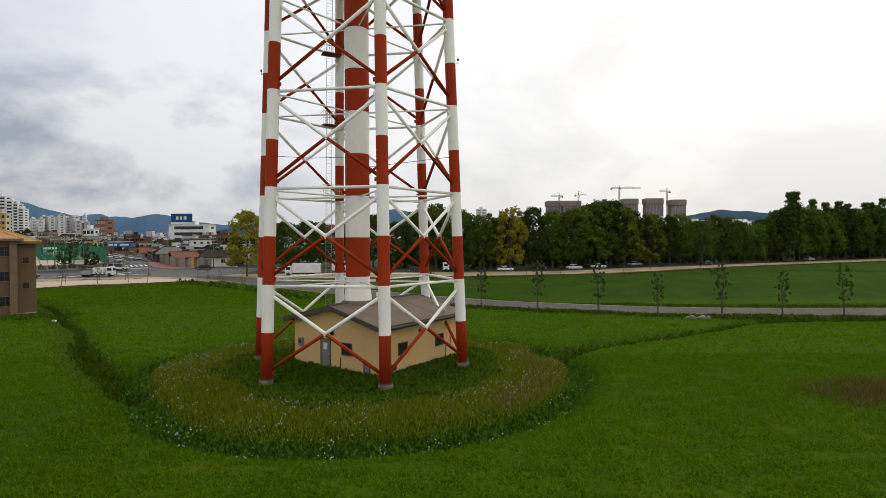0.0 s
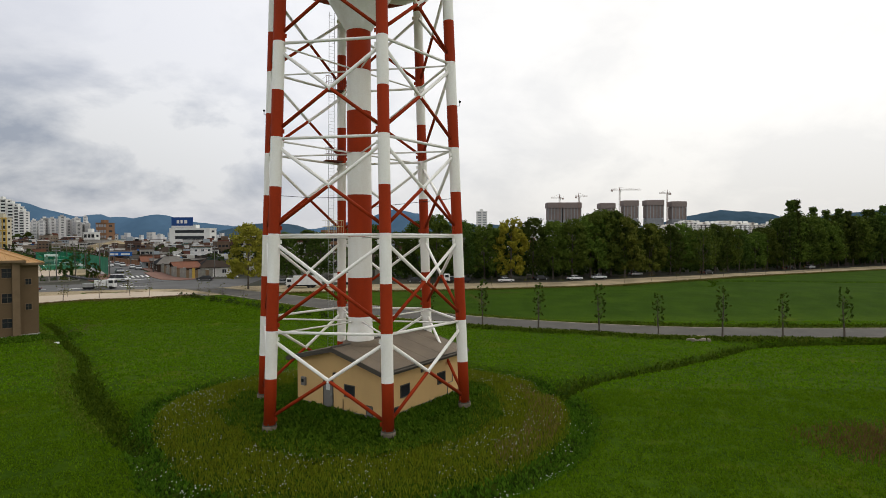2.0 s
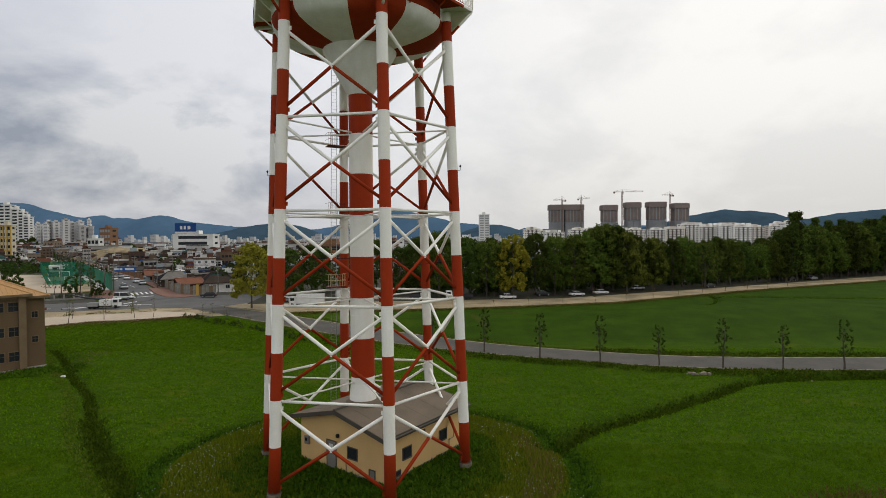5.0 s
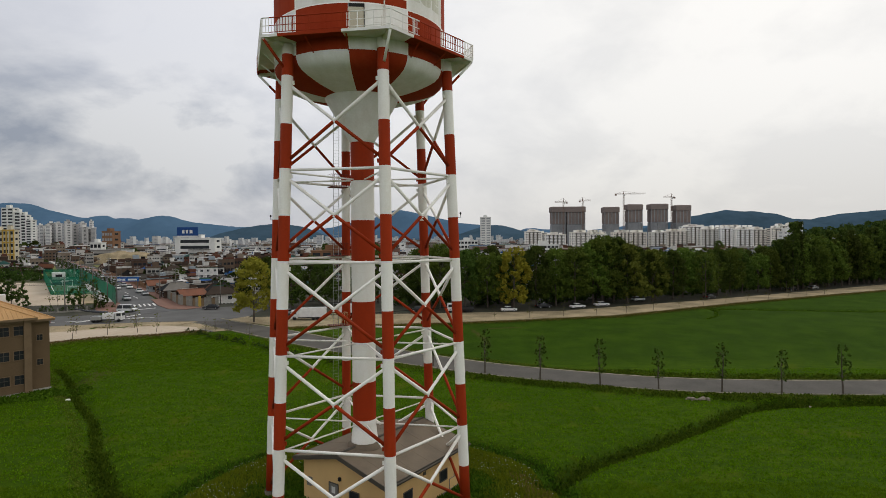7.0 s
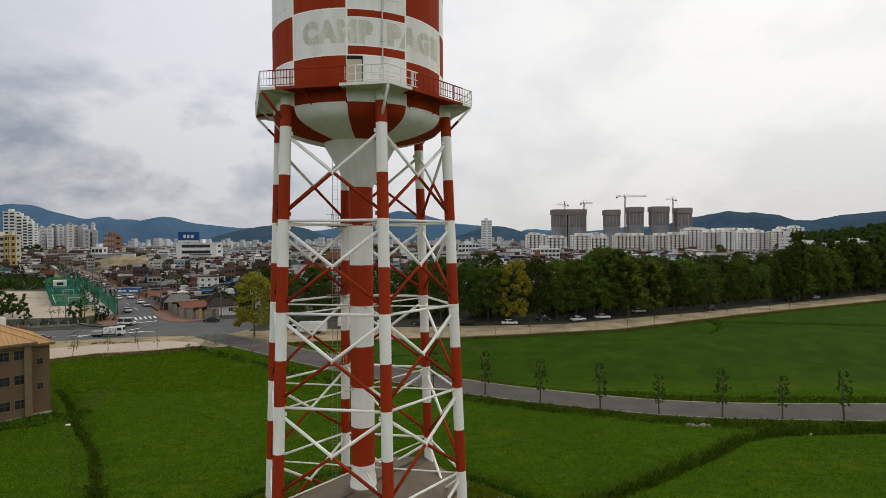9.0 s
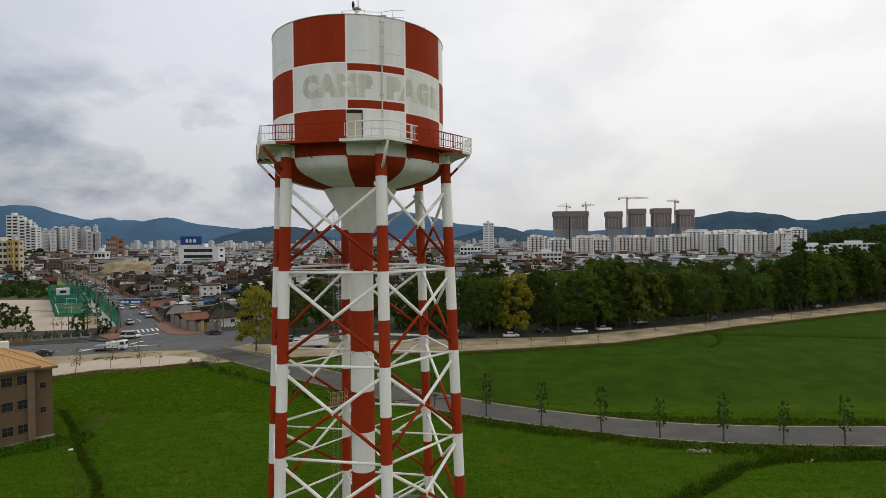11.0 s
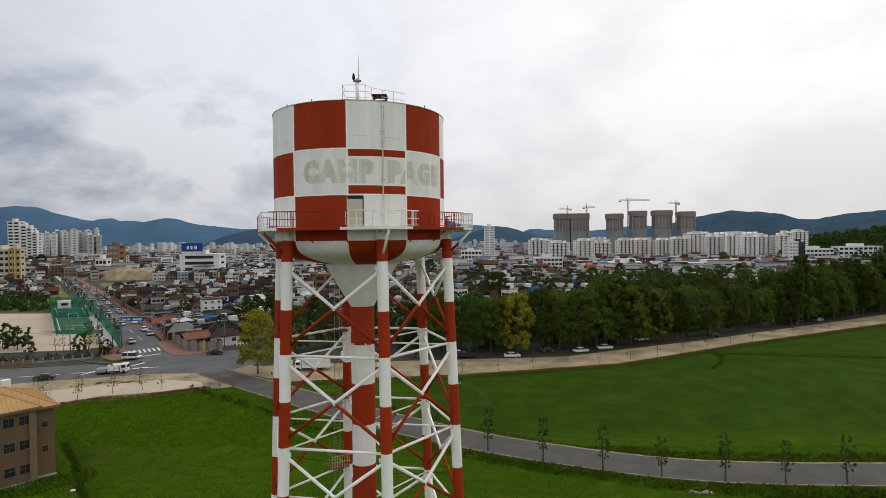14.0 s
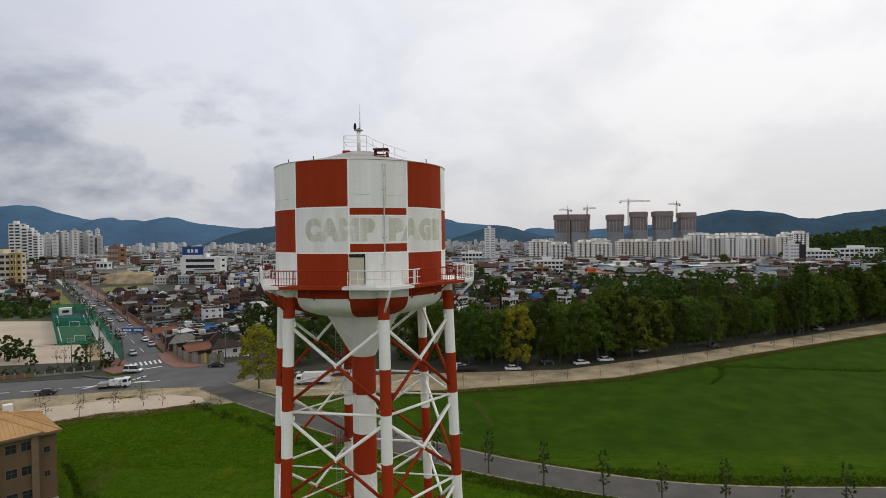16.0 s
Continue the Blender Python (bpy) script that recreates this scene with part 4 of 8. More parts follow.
    part("beacon_cap", Shape().lathe([(0.0, 47.06), (0.34, 47.08), (0.36, 47.16), (0.10, 47.20), (0.08, 47.3), (0.0, 47.32)], 14), STEEL, mast, smooth=True, at=pose(-0.25, 0.5, 0))
    part("warning_lamp", Shape().lathe([(0.0, 47.15), (0.10, 47.17), (0.12, 47.4), (0.08, 47.62), (0.0, 47.7)], 12), BLACK, mast, "dark obstruction lamp", True, pose(-0.5, 0.3, 0))
    part("lightning_rod", Shape().tube([(-0.13, 0.5, 47.2), (-0.13, 0.5, 48.1), (-0.12, 0.5, 49.2)], [0.05, 0.03, 0.012], 6), STEEL, mast)
    guard = part("guard_rail", Shape().tube([(-1.2, -0.8, 45.2), (-1.2, -0.8, 46.45)], 0.03, 6), WHITE, top, "white guard rail round the roof hatch")
    pts = [(-1.2, -0.8), (0.6, -0.8), (1.2, -1.6), (2.2, -3.0), (3.2, -4.6), (4.1, -5.6)]
    zs = [46.45, 46.45, 46.0, 45.4, 44.85, 44.4]
    for (a, za), (b, zb) in zip(zip(pts, zs), zip(pts[1:], zs[1:])):
        for d in (0.0, 0.5):
            part("rail", Shape().tube([(*a, za - d), (*b, zb - d)], 0.026, 6), WHITE, guard)
        part("post", Shape().tube([(*a, za), (*a, max(43.9, za - 1.4))], 0.03, 6), WHITE, guard)
    part("rail", Shape().tube([(-1.2, -0.8, 46.45), (-1.3, 1.0, 46.45), (0.6, 1.2, 46.45)], 0.026, 6), WHITE, guard)
    part("rail", Shape().tube([(-1.2, -0.8, 45.95), (-1.3, 1.0, 45.95), (0.6, 1.2, 45.95)], 0.026, 6), WHITE, guard)
    hatch = part("hatch_frame", Shape().box((1.5, -3.2, 44.3), (1.60, -3.1, 45.25)).box((2.4, -3.2, 44.3), (2.5, -3.1, 45.25)).box((1.5, -2.4, 44.4), (1.60, -2.3, 45.25))
                 .box((2.4, -2.4, 44.4), (2.5, -2.3, 45.25)).box((1.45, -3.3, 45.25), (2.55, -2.2, 45.34)).box((1.6, -3.2, 44.85), (2.4, -3.12, 44.93)), DARK_RED, top, "red steel hatch frame on the roof", at=pose(0, 0, -0.3))
    part("hatch_lid", Shape().box((1.62, -3.08, 44.2), (2.38, -2.42, 44.75), bevel=0.04), BLACK, hatch)
    part("junction_box", Shape().box((-1.2, -1.5, 44.8), (-0.6, -1.0, 45.2), bevel=0.04), RED, top)
    for a, r in ((-115, 5.9), (-30, 6.2), (-140, 6.1)):
        part("roof_vent", Shape().tube([(r * math.cos(radians(a)), r * math.sin(radians(a)), z) for z in (43.8, 44.2)], [0.035, 0.035], 8), BLACK, top)
    # caged ladder with rest platforms beside the rear leg, running up inside
    la = LEG_TURN + 3.13 * math.pi / 3
    lad = part("ladder", Shape().tube([leg_point(3.13, 7.2, -0.1), leg_point(3.13, 7.3, -0.1)], 0.03, 6), STEEL, top, "steel ladder with rest platforms beside a rear leg")
    yellow = material("yellowed_paint", (0.62, 0.55, 0.30), rough=0.6)
    for side in (-0.25, 0.25):
        t = Vector((-math.sin(la), math.cos(la), 0)) * side
        part("stile", Shape().tube([leg_point(3.13, z, -0.2) + t for z in (0.3, 33.0)], 0.024, 6), STEEL, lad)
    rungs = Shape()
    for j in range(108):
        z = 0.6 + 0.3 * j
        t = Vector((-math.sin(la), math.cos(la), 0)) * 0.25
        rungs.tube([leg_point(3.13, z, -0.2) - t, leg_point(3.13, z, -0.2) + t], 0.010, 4)
    part("rungs", rungs, STEEL, lad)
    t = Vector((-math.sin(la), math.cos(la), 0))
    o = Vector((math.cos(la), math.sin(la), 0))
    for z0 in (13.4, 19.8, 26.0):
        c = leg_point(3.13, z0, -0.75)
        rp = part("rest_platform", Shape().box((-0.55, -0.8, -0.06), (0.55, 0.8, 0.0), pose(c.x, c.y, z0, 0, 0, math.degrees(la))), DARK_RED, lad, "small dark red grating platform with a cage rail")
        for j in range(11):
            u = -0.8 + 1.6 * j / 10
            p = c - o * 0.55 + t * u
            part("cage_bar", Shape().tube([p, p + Vector((0, 0, 1.1))], 0.015, 4), yellow if z0 < 15 else DARK_RED, rp)
        for z in (0.55, 1.1):
            q = Vector((0, 0, z))
            part("cage_rail", Shape().tube([c + o * 0.5 - t * 0.8 + q, c - o * 0.55 - t * 0.8 + q, c - o * 0.55 + t * 0.8 + q, c + o * 0.5 + t * 0.8 + q], 0.02, 5), yellow if z0 < 15 else DARK_RED, rp)
    # small obstruction lamps and a conduit on the legs
    for k in (1, 4):
        p = leg_point(k, 22.9, 0.4)
        out = Vector((p.x, p.y, 0)).normalized()
        lamp = part("obstruction_lamp", Shape().tube([p, p + out * 0.2, p + out * 0.2 + Vector((0, 0, 0.25))], [0.03, 0.03, 0.03], 6), STEEL, top)
        part("lamp_globe", Shape().lathe([(0, 0), (0.07, 0.04), (0.08, 0.14), (0.0, 0.24)], 10), BLACK, lamp, at=pose(*(p + out * 0.2 + Vector((0, 0, 0.2)))))
    part("cable", Shape().tube([leg_point(4, 16.4), leg_point(4, 16.2) * 0.5 + Vector((0, 0, 8.0)), Vector((0, 0, 16.1))], 0.02, 4), BLACK, top)
    part("cable", Shape().tube([Vector((0, 0, 15.2)), leg_point(1, 15.9)], 0.02, 4), BLACK, top)
    return top


build_tower()
for k in range(6):
    p = leg_point(k, 0.0)
    foot = Shape().tube([(0, 0, -1.2), (0, 0, 0.20), (0, 0, 0.27)], [0.52, 0.50, 0.46], 8)
    tagged(part("footing", foot, FOOTING, None, "", False, pose(TOWER.x + p.x, TOWER.y + p.y, 0.02, 0, 0, math.degrees(LEG_TURN) + 60 * k + 22.5)),
           "weathered octagonal concrete footing under a tower leg", "footing", "footings of the water tower")


# ---------------------------------------------------------------- pump house under the tower
def build_pump_house():
    U, V = radians(54.5), radians(144.5)
    LU, LV, H, RIDGE = 9.6, 9.0, 3.55, 4.62
    top = thing("pump_house", "ochre stucco pump house with a low brown gable roof", "small building", (-4.45, 38.06, 0.0), 54.5)
    # local x runs along the long side, y along the gable wall
    s = Shape()
    T = 0.2
    out = [(0, 0, -0.5), (LU, 0, -0.5), (LU, LV, -0.5), (0, LV, -0.5), (0, 0, H), (LU, 0, H), (LU, LV, H), (0, LV, H), (0, LV / 2, RIDGE - 0.1), (LU, LV / 2, RIDGE - 0.1)]
    s.add(out, [(0, 1, 5, 4), (2, 3, 7, 6), (3, 0, 4, 8, 7), (1, 2, 6, 9, 5), (3, 2, 1, 0)])
    wall = part("wall", s, STUCCO, top, "ochre stucco wall")
    part("plinth", Shape().box((-0.04, -0.04, -0.5), (LU + 0.04, LV + 0.04, 0.12)), CONCRETE, top)
    E, G = 0.55, 0.6
    drop = (RIDGE - H) / (LV / 2) * E
    for sgn in (0, 1):
        y_e, z_e = (-E, H - drop) if sgn == 0 else (LV + E, H - drop)
        y_r = LV / 2
        r = Shape()
        lo = [(-G, y_e, z_e), (LU + G, y_e, z_e), (LU + G, y_r, RIDGE), (-G, y_r, RIDGE)]
        r.add([(x, y, z + 0.02) for x, y, z in lo] + [(x, y, z + 0.14) for x, y, z in lo],
              [(0, 1, 2, 3), (7, 6, 5, 4), (0, 4, 5, 1), (1, 5, 6, 2), (2, 6, 7, 3), (3, 7, 4, 0)])
        slope = part("roof_slope", r, SHINGLE, top, "weathered brown sheet roof")
        for j in range(5):
            x = -G + 1.4 + j * (LU + 2 * G - 2.8) / 4
            b = Shape().add([(x - 0.025, y_e, z_e + 0.135), (x + 0.025, y_e, z_e + 0.135), (x + 0.025, y_r, RIDGE + 0.135), (x - 0.025, y_r, RIDGE + 0.135),
                             (x - 0.02, y_e, z_e + 0.15), (x + 0.02, y_e, z_e + 0.15), (x + 0.02, y_r, RIDGE + 0.15), (x - 0.02, y_r, RIDGE + 0.15)],
                            [(4, 5, 6, 7), (0, 1, 5, 4), (1, 2, 6, 5), (2, 3, 7, 6), (3, 0, 4, 7)])
            part("roof_batten", b, SHINGLE, slope)
        part("eave_fascia", Shape().box((-G - 0.03, y_e - 0.05, z_e - 0.20), (LU + G + 0.03, y_e + 0.03, z_e + 0.15)), FASCIA, top, "dark eave board")
        part("gutter", Shape().tube([(-G, y_e + (-0.1 if sgn == 0 else 0.1), z_e - 0.02), (LU + G, y_e + (-0.1 if sgn == 0 else 0.1), z_e - 0.02)], 0.08, 8), FASCIA, top)
        for x in (-G - 0.02, LU + G - 0.03):
            b = [(x, y_e, z_e - 0.18), (x + 0.05, y_e, z_e - 0.18), (x + 0.05, y_r, RIDGE - 0.18), (x, y_r, RIDGE - 0.18)]
            part("verge_board", Shape().add(b + [(p, q, w + 0.34) for p, q, w in b], [(0, 1, 2, 3), (7, 6, 5, 4), (0, 4, 5, 1), (1, 5, 6, 2), (2, 6, 7, 3), (3, 7, 4, 0)]), FASCIA, top)
    part("ridge_cap", Shape().tube([(-G, LV / 2, RIDGE + 0.12), (LU + G, LV / 2, RIDGE + 0.12)], 0.12, 8), FASCIA, top)
    part("roof_collar", Shape().lathe([(0.0, 3.9), (1.5, 3.95), (1.35, 4.75), (1.0, 4.95)], 24), SHINGLE, top, smooth=True, at=pose(*(Matrix.Rotation(-U, 4, "Z") @ (TOWER - Vector((-4.45, 38.06, 0))))))

    def opening(name, x, y, w, z0, z1, face, mat, label):
        """face 0: the long front wall at y=0; face 1: the gable wall at x=0."""
        m = pose(x, 0, 0) if face == 0 else pose(0, y, 0, 0, 0, -90)
        o = part(name, Shape().box((-w / 2, -0.02, z0), (w / 2, 0.14, z1), m), mat, top, label)
        f = Shape()
        for lo, hi in (((-w / 2 - 0.07, -0.05, z0 - 0.07), (-w / 2, 0.1, z1 + 0.07)), ((w / 2, -0.05, z0 - 0.07), (w / 2 + 0.07, 0.1, z1 + 0.07)),
                       ((-w / 2, -0.05, z1), (w / 2, 0.1, z1 + 0.07)), ((-w / 2, -0.08, z0 - 0.07), (w / 2, 0.1, z0))):
            f.box(lo, hi, m)
        part("frame", f, FASCIA, o)
        return o, m

    d, m = opening("door", 0, 5.45, 0.95, 0.1, 2.1, 1, DOOR_GREY, "grey steel door with a small pane")
    part("door_pane", Shape().box((-0.22, -0.035, 1.35), (0.18, 0.0, 1.85), m), PALE, d)
    part("door_handle", Shape().box((0.33, -0.09, 1.0), (0.40, -0.02, 1.12), m), STEEL, d)
    opening("window", 0, 3.2, 0.95, 1.2, 2.0, 1, DARK_GLASS, "dark window pane")
    opening("window", 2.5, 0, 0.95, 1.2, 2.0, 0, DARK_GLASS, "dark window pane")
    opening("window", 7.1, 0, 0.95, 1.2, 2.0, 0, DARK_GLASS, "dark window pane")
    opening("vent", 1.35, 0, 0.7, 0.25, 0.55, 0, BLACK, "dark floor vent")
    opening("vent", 0, 1.2, 0.5, 0.2, 0.8, 1, DOOR_GREY, "grey vent cover")
    meter = part("meter_box", Shape().box((-0.22, 7.9, 1.35), (-0.01, 8.4, 2.0), bevel=0.03), DOOR_GREY, top, "grey meter box")
    part("meter_glass", Shape().box((-0.24, 8.02, 1.6), (-0.215, 8.28, 1.85)), DARK_GLASS, meter)
    part("wall_lamp", Shape().box((-0.22, 4.55, 2.55), (-0.01, 4.8, 2.8), bevel=0.03), BLACK, top)
    part("conduit", Shape().tube([(-0.04, 3.85, 0.0), (-0.04, 3.85, 0.9)], 0.03, 6), BLACK, top)
    part("conduit", Shape().tube([(7.9, -0.06, 0.0), (7.9, -0.06, 1.0), (8.6, -0.06, 1.0), (8.6, -0.06, 1.7)], 0.04, 6), DOOR_GREY, top)
    part("wall_box", Shape().box((4.4, -0.1, 2.55), (4.65, -0.005, 2.8)), FASCIA, top)
    return top


build_pump_house()
# ---------------------------------------------------------------- trees
def crown_mesh(rng, height, width, low, leaves, leaf, style):
    """Leaf cards gathered in clumps on an uneven crown with gaps."""
    clumps = []
    tries = 0
    want = max(20, int(leaves / (9 if style == "sparse" else 34)))
    while len(clumps) < want and tries < 5000:
        tries += 1
        h = rng.random()
        if style == "poplar":
            r = width / 2 * (0.35 + 0.65 * math.sin(math.pi * min(1, 0.12 + 0.80 * h)) ** 0.8) * (1 - 0.35 * h)
        elif style == "cone":
            r = width / 2 * (1.02 - h)
        elif style == "sparse":
            r = width / 2 * (0.3 + 0.7 * math.sin(math.pi * (0.2 + 0.7 * h)))
        else:
            r = width / 2 * math.sqrt(max(0.03, 1 - (2 * (h - 0.36) / 1.32) ** 2))
        a = rng.random() * 2 * math.pi
        q = r * (0.62 + 0.42 * math.sqrt(rng.random())) * (1 + 0.25 * math.sin(3 * a + 5 * h))
        clumps.append((q * math.cos(a), q * math.sin(a), low + (height - low) * h, (0.5 + 0.7 * rng.random()) * width * {"sparse": 0.07, "poplar": 0.28}.get(style, 0.125)))
    s = Shape()
    per = int(leaves / len(clumps))
    for cx, cy, cz, cr in clumps:
        for _ in range(per):
            d = Vector((rng.gauss(0, 1), rng.gauss(0, 1), rng.gauss(0, 0.8)))
            d = d.normalized() * cr * (0.35 + 0.75 * rng.random())
            p = Vector((cx, cy, cz)) + d
            n = (d.normalized() + Vector((rng.gauss(0, 0.6), rng.gauss(0, 0.6), rng.gauss(0.3, 0.5)))).normalized()
            t = n.cross(Vector((0, 0, 1)) if abs(n.z) < 0.9 else Vector((1, 0, 0))).normalized()
            t = (t * math.cos(rng.random() * 6) + n.cross(t) * math.sin(rng.random() * 6)).normalized()
            b = n.cross(t)
            l = leaf * (0.6 + 0.8 * rng.random())
            s.add([p - t * l * 0.5, p + b * l * 0.32, p + t * l * 0.55, p - b * l * 0.32], [(0, 1, 2, 3)])
    return s


def trunk_mesh(rng, height, low, girth, limbs=7, spread=2.0):
    s = Shape()
    pts = [(0, 0, -0.4), (0.05 * rng.random(), 0, low * 0.5), (0.15 * rng.random(), 0.1, low), (0.2, 0.1 * rng.random(), height * 0.6), (0.15, 0.1, height * 0.92)]
    s.tube(pts, [girth * 1.25, girth, girth * 0.85, girth * 0.45, girth * 0.1], 8)
    for j in range(limbs):
        z = low + (height * 0.8 - low) * j / limbs
        a = j * 2.4 + rng.random()
        r = spread * (1 - 0.5 * j / limbs)
        s.tube([(0.1, 0.05, z), (0.5 * r * math.cos(a), 0.5 * r * math.sin(a), z + 0.5 * r), (r * math.cos(a), r * math.sin(a), z + 1.3 * r)],
               [girth * 0.4, girth * 0.25, girth * 0.06], 5)
    return s


def tree_kind(name, label, seed, height, width, low, leaves, leaf, style, mat, girth=0.25, limbs=7):
    rng = random.Random(seed)
    t = thing(name, label, "tree")
    part("trunk", trunk_mesh(rng, height, low, girth, limbs, width * 0.35), BARK, t)
    part("crown", crown_mesh(rng, height, width, low, leaves, leaf, style), mat, t)
    return t


KINDS = {}


def plant(kind, x, y, scale=1.0, turn=0.0, group="", label="", z=None, squash=1.0):
    src = KINDS[kind]
    m = pose(x, y, (land(x, y) if z is None else z), 0, 0, turn) @ Matrix.Diagonal((scale * squash, scale * squash, scale, 1))
    t = copy_thing(src, m)
    if group:
        t["group"] = group
    if label:
        t["label"] = label
    return t


def make_kinds():
    K = KINDS
    K["broad_a"] = tree_kind("tree", "tall dark green broadleaf tree in the row behind the meadow", 1, 18, 9.0, 3.2, 6400, 0.58, "broad", LEAF, 0.3)
    K["broad_b"] = tree_kind("tree", "tall dark green broadleaf tree in the row behind the meadow", 2, 18, 8.0, 3.0, 6400, 0.56, "broad", LEAF_DARK, 0.28)
    K["broad_c"] = tree_kind("tree", "tall green broadleaf tree with an uneven crown", 3, 17, 9.8, 3.4, 6400, 0.60, "broad", LEAF, 0.3)
    K["broad_d"] = tree_kind("tree", "dense dark broadleaf tree with a low crown", 4, 16, 8.6, 2.2, 6400, 0.58, "broad", LEAF_DARK, 0.3)
    K["olive"] = tree_kind("tree", "broadleaf tree turning olive brown", 5, 17, 8.0, 2.5, 3600, 0.7, "broad", LEAF_BROWN, 0.28)
    K["yellow"] = tree_kind("tree", "broadleaf tree with yellow autumn leaves", 6, 17.5, 8.2, 2.4, 3800, 0.7, "broad", LEAF_YELLOW, 0.28)
    K["lime"] = tree_kind("tree", "yellow-green ginkgo-like tree beside the junction", 7, 15.5, 8.6, 3.4, 5200, 0.55, "broad", LEAF_LIME, 0.22)
    K["poplar"] = tree_kind("tree", "slender dark poplar standing above the row", 8, 21, 3.2, 2.0, 4200, 0.55, "poplar", LEAF_DARK, 0.22, 4)
    K["wispy"] = tree_kind("tree", "pale thin-leaved willow-like tree", 9, 15, 10, 3.5, 2200, 0.5, "sparse", LEAF, 0.2, 9)
    K["sapling"] = tree_kind("sapling", "staked young street tree with few leaves", 10, 6.3, 1.6, 1.9, 560, 0.27, "sparse", LEAF_DARK, 0.11, 12)
    K["bare"] = tree_kind("sapling", "nearly bare young tree with reddish leaves", 11, 4.2, 1.9, 1.2, 150, 0.2, "sparse", LEAF_BROWN, 0.05, 9)
    K["small"] = tree_kind("tree", "small round dark green garden tree", 12, 7.5, 5.2, 1.2, 1500, 0.55, "broad", LEAF_DEEP, 0.16)
    K["pine"] = tree_kind("tree", "small dark conifer among houses and gardens", 13, 9, 3.4, 0.8, 1300, 0.45, "cone", LEAF_DEEP, 0.14, 5)
    K["bush"] = tree_kind("shrub", "low dark green roadside shrub", 14, 2.0, 2.4, 0.2, 380, 0.34, "broad", LEAF_DEEP, 0.06, 4)
    for t in K.values():
        t.matrix_basis = pose(0, -300, -40)


make_kinds()
rng = random.Random(77)


def strip_y(x):
    """The far edge of the dirt strip."""
    for (ax, ay), (bx, by) in zip(strip_f, strip_f[1:]):
        if ax <= x <= bx:
            return ay + (by - ay) * (x - ax) / (bx - ax)
    return 150.0


def row_height(x):
    """How tall the row grows: a rise near x = 50, a dip, then tall old trees in the east."""
    return 1.0 + 0.17 * math.exp(-((x - 50) / 8) ** 2) - 0.12 * ease(56, 66, x) + 0.32 * ease(116, 138, x)


ROW = "row of tall trees behind the meadow"
big = ["broad_a", "broad_b", "broad_c", "broad_d", "broad_b"]
x = -2.0
i = 0
while x < 250:
    kind = big[i % 5] if i % 6 else "broad_a"
    s = row_height(x) * (0.92 + 0.14 * rng.random())
    plant(kind, x, strip_y(x) + 4 + 3 * rng.random(), s, rng.random() * 360, ROW)
    x += 5.2 + 2.4 * rng.random()
    i += 1
x = -8.0
while x < 270:
    plant(big[rng.randrange(5)], x, strip_y(x) + 15 + 9 * rng.random(), row_height(x) * (0.82 + 0.14 * rng.random()), rng.random() * 360, ROW)
    x += 6.5 + 3 * rng.random()
for x, kind, s, d in ((19.0, "yellow", 1.0, 1.5), (55.5, "olive", 1.06, 3), (64.5, "olive", 0.95, 3), (84, "wispy", 1.0, 0.0), (47.5, "broad_c", 1.16, 6), (50, "broad_a", 1.14, 12),
                      (127, "poplar", 1.2, 0.5), (130, "poplar", 1.22, 1), (186, "poplar", 1.2, 0), (124, "poplar", 0.9, 1), (131, "broad_c", 1.12, 4), (143, "broad_a", 1.15, 6), (152, "broad_c", 1.12, 5), (139, "broad_b", 1.12, 10)):
    plant(kind, x, strip_y(x) + d, s, rng.random() * 360, ROW)
# lime-coloured tree by the junction and dark trees behind it
plant("lime", -48.6, 135.5, 1.03, 40)
for x, y, k, s in ((-46, 160, "broad_d", 0.85), (-53, 168, "broad_b", 0.8), (-38, 168, "broad_d", 0.85), (-60, 182, "broad_b", 0.8), (-44, 178, "broad_d", 0.9), (-30, 176, "broad_a", 0.85),
                   (-22, 172, "broad_b", 0.9), (-14, 166, "broad_d", 0.85), (-30, 190, "broad_b", 0.9), (-10, 180, "broad_a", 0.9)):
    plant(k, x, y, s, rng.random() * 360, "trees beside the houses")
# staked saplings along the field road
for x, y in ((6.3, 90.2), (14.7, 85.6), (23.1, 81.8), (31.2, 80.0), (39.6, 78.2), (47.8, 77.5), (56.2, 77.1), (-2.5, 95.5), (-11, 101), (-20, 107), (64.5, 77.0), (73, 77)):
    plant("sapling", x, y - 0.6, 0.95 + 0.25 * rng.random(), rng.random() * 360, "saplings along the field road", z=ground(x, y - 0.6))
for j in range(15):
    x = 3 + j * 9.2
    for (ax, ay), (bx, by) in zip(strip_n, strip_n[1:]):
        if ax <= x <= bx:
            y = ay + (by - ay) * (x - ax) / (bx - ax) + 2.2
    plant("bare", x, y, 0.75 + 0.3 * rng.random(), rng.random() * 360, "young trees on the dirt strip", z=land(x, y) + 0.1)
for x, y in ((-88, 115.5), (-84, 121.5), (-81.5, 116.6), (-79.5, 126.5), (-76, 120.2), (-74.2, 127.6), (-70.5, 122.4), (-92, 119), (-66.5, 123), (-98, 114)):
    plant("bare", x, y, 0.95 + 0.35 * rng.random(), rng.random() * 360, "young trees on the pad", z=land(x, y) + 0.1)
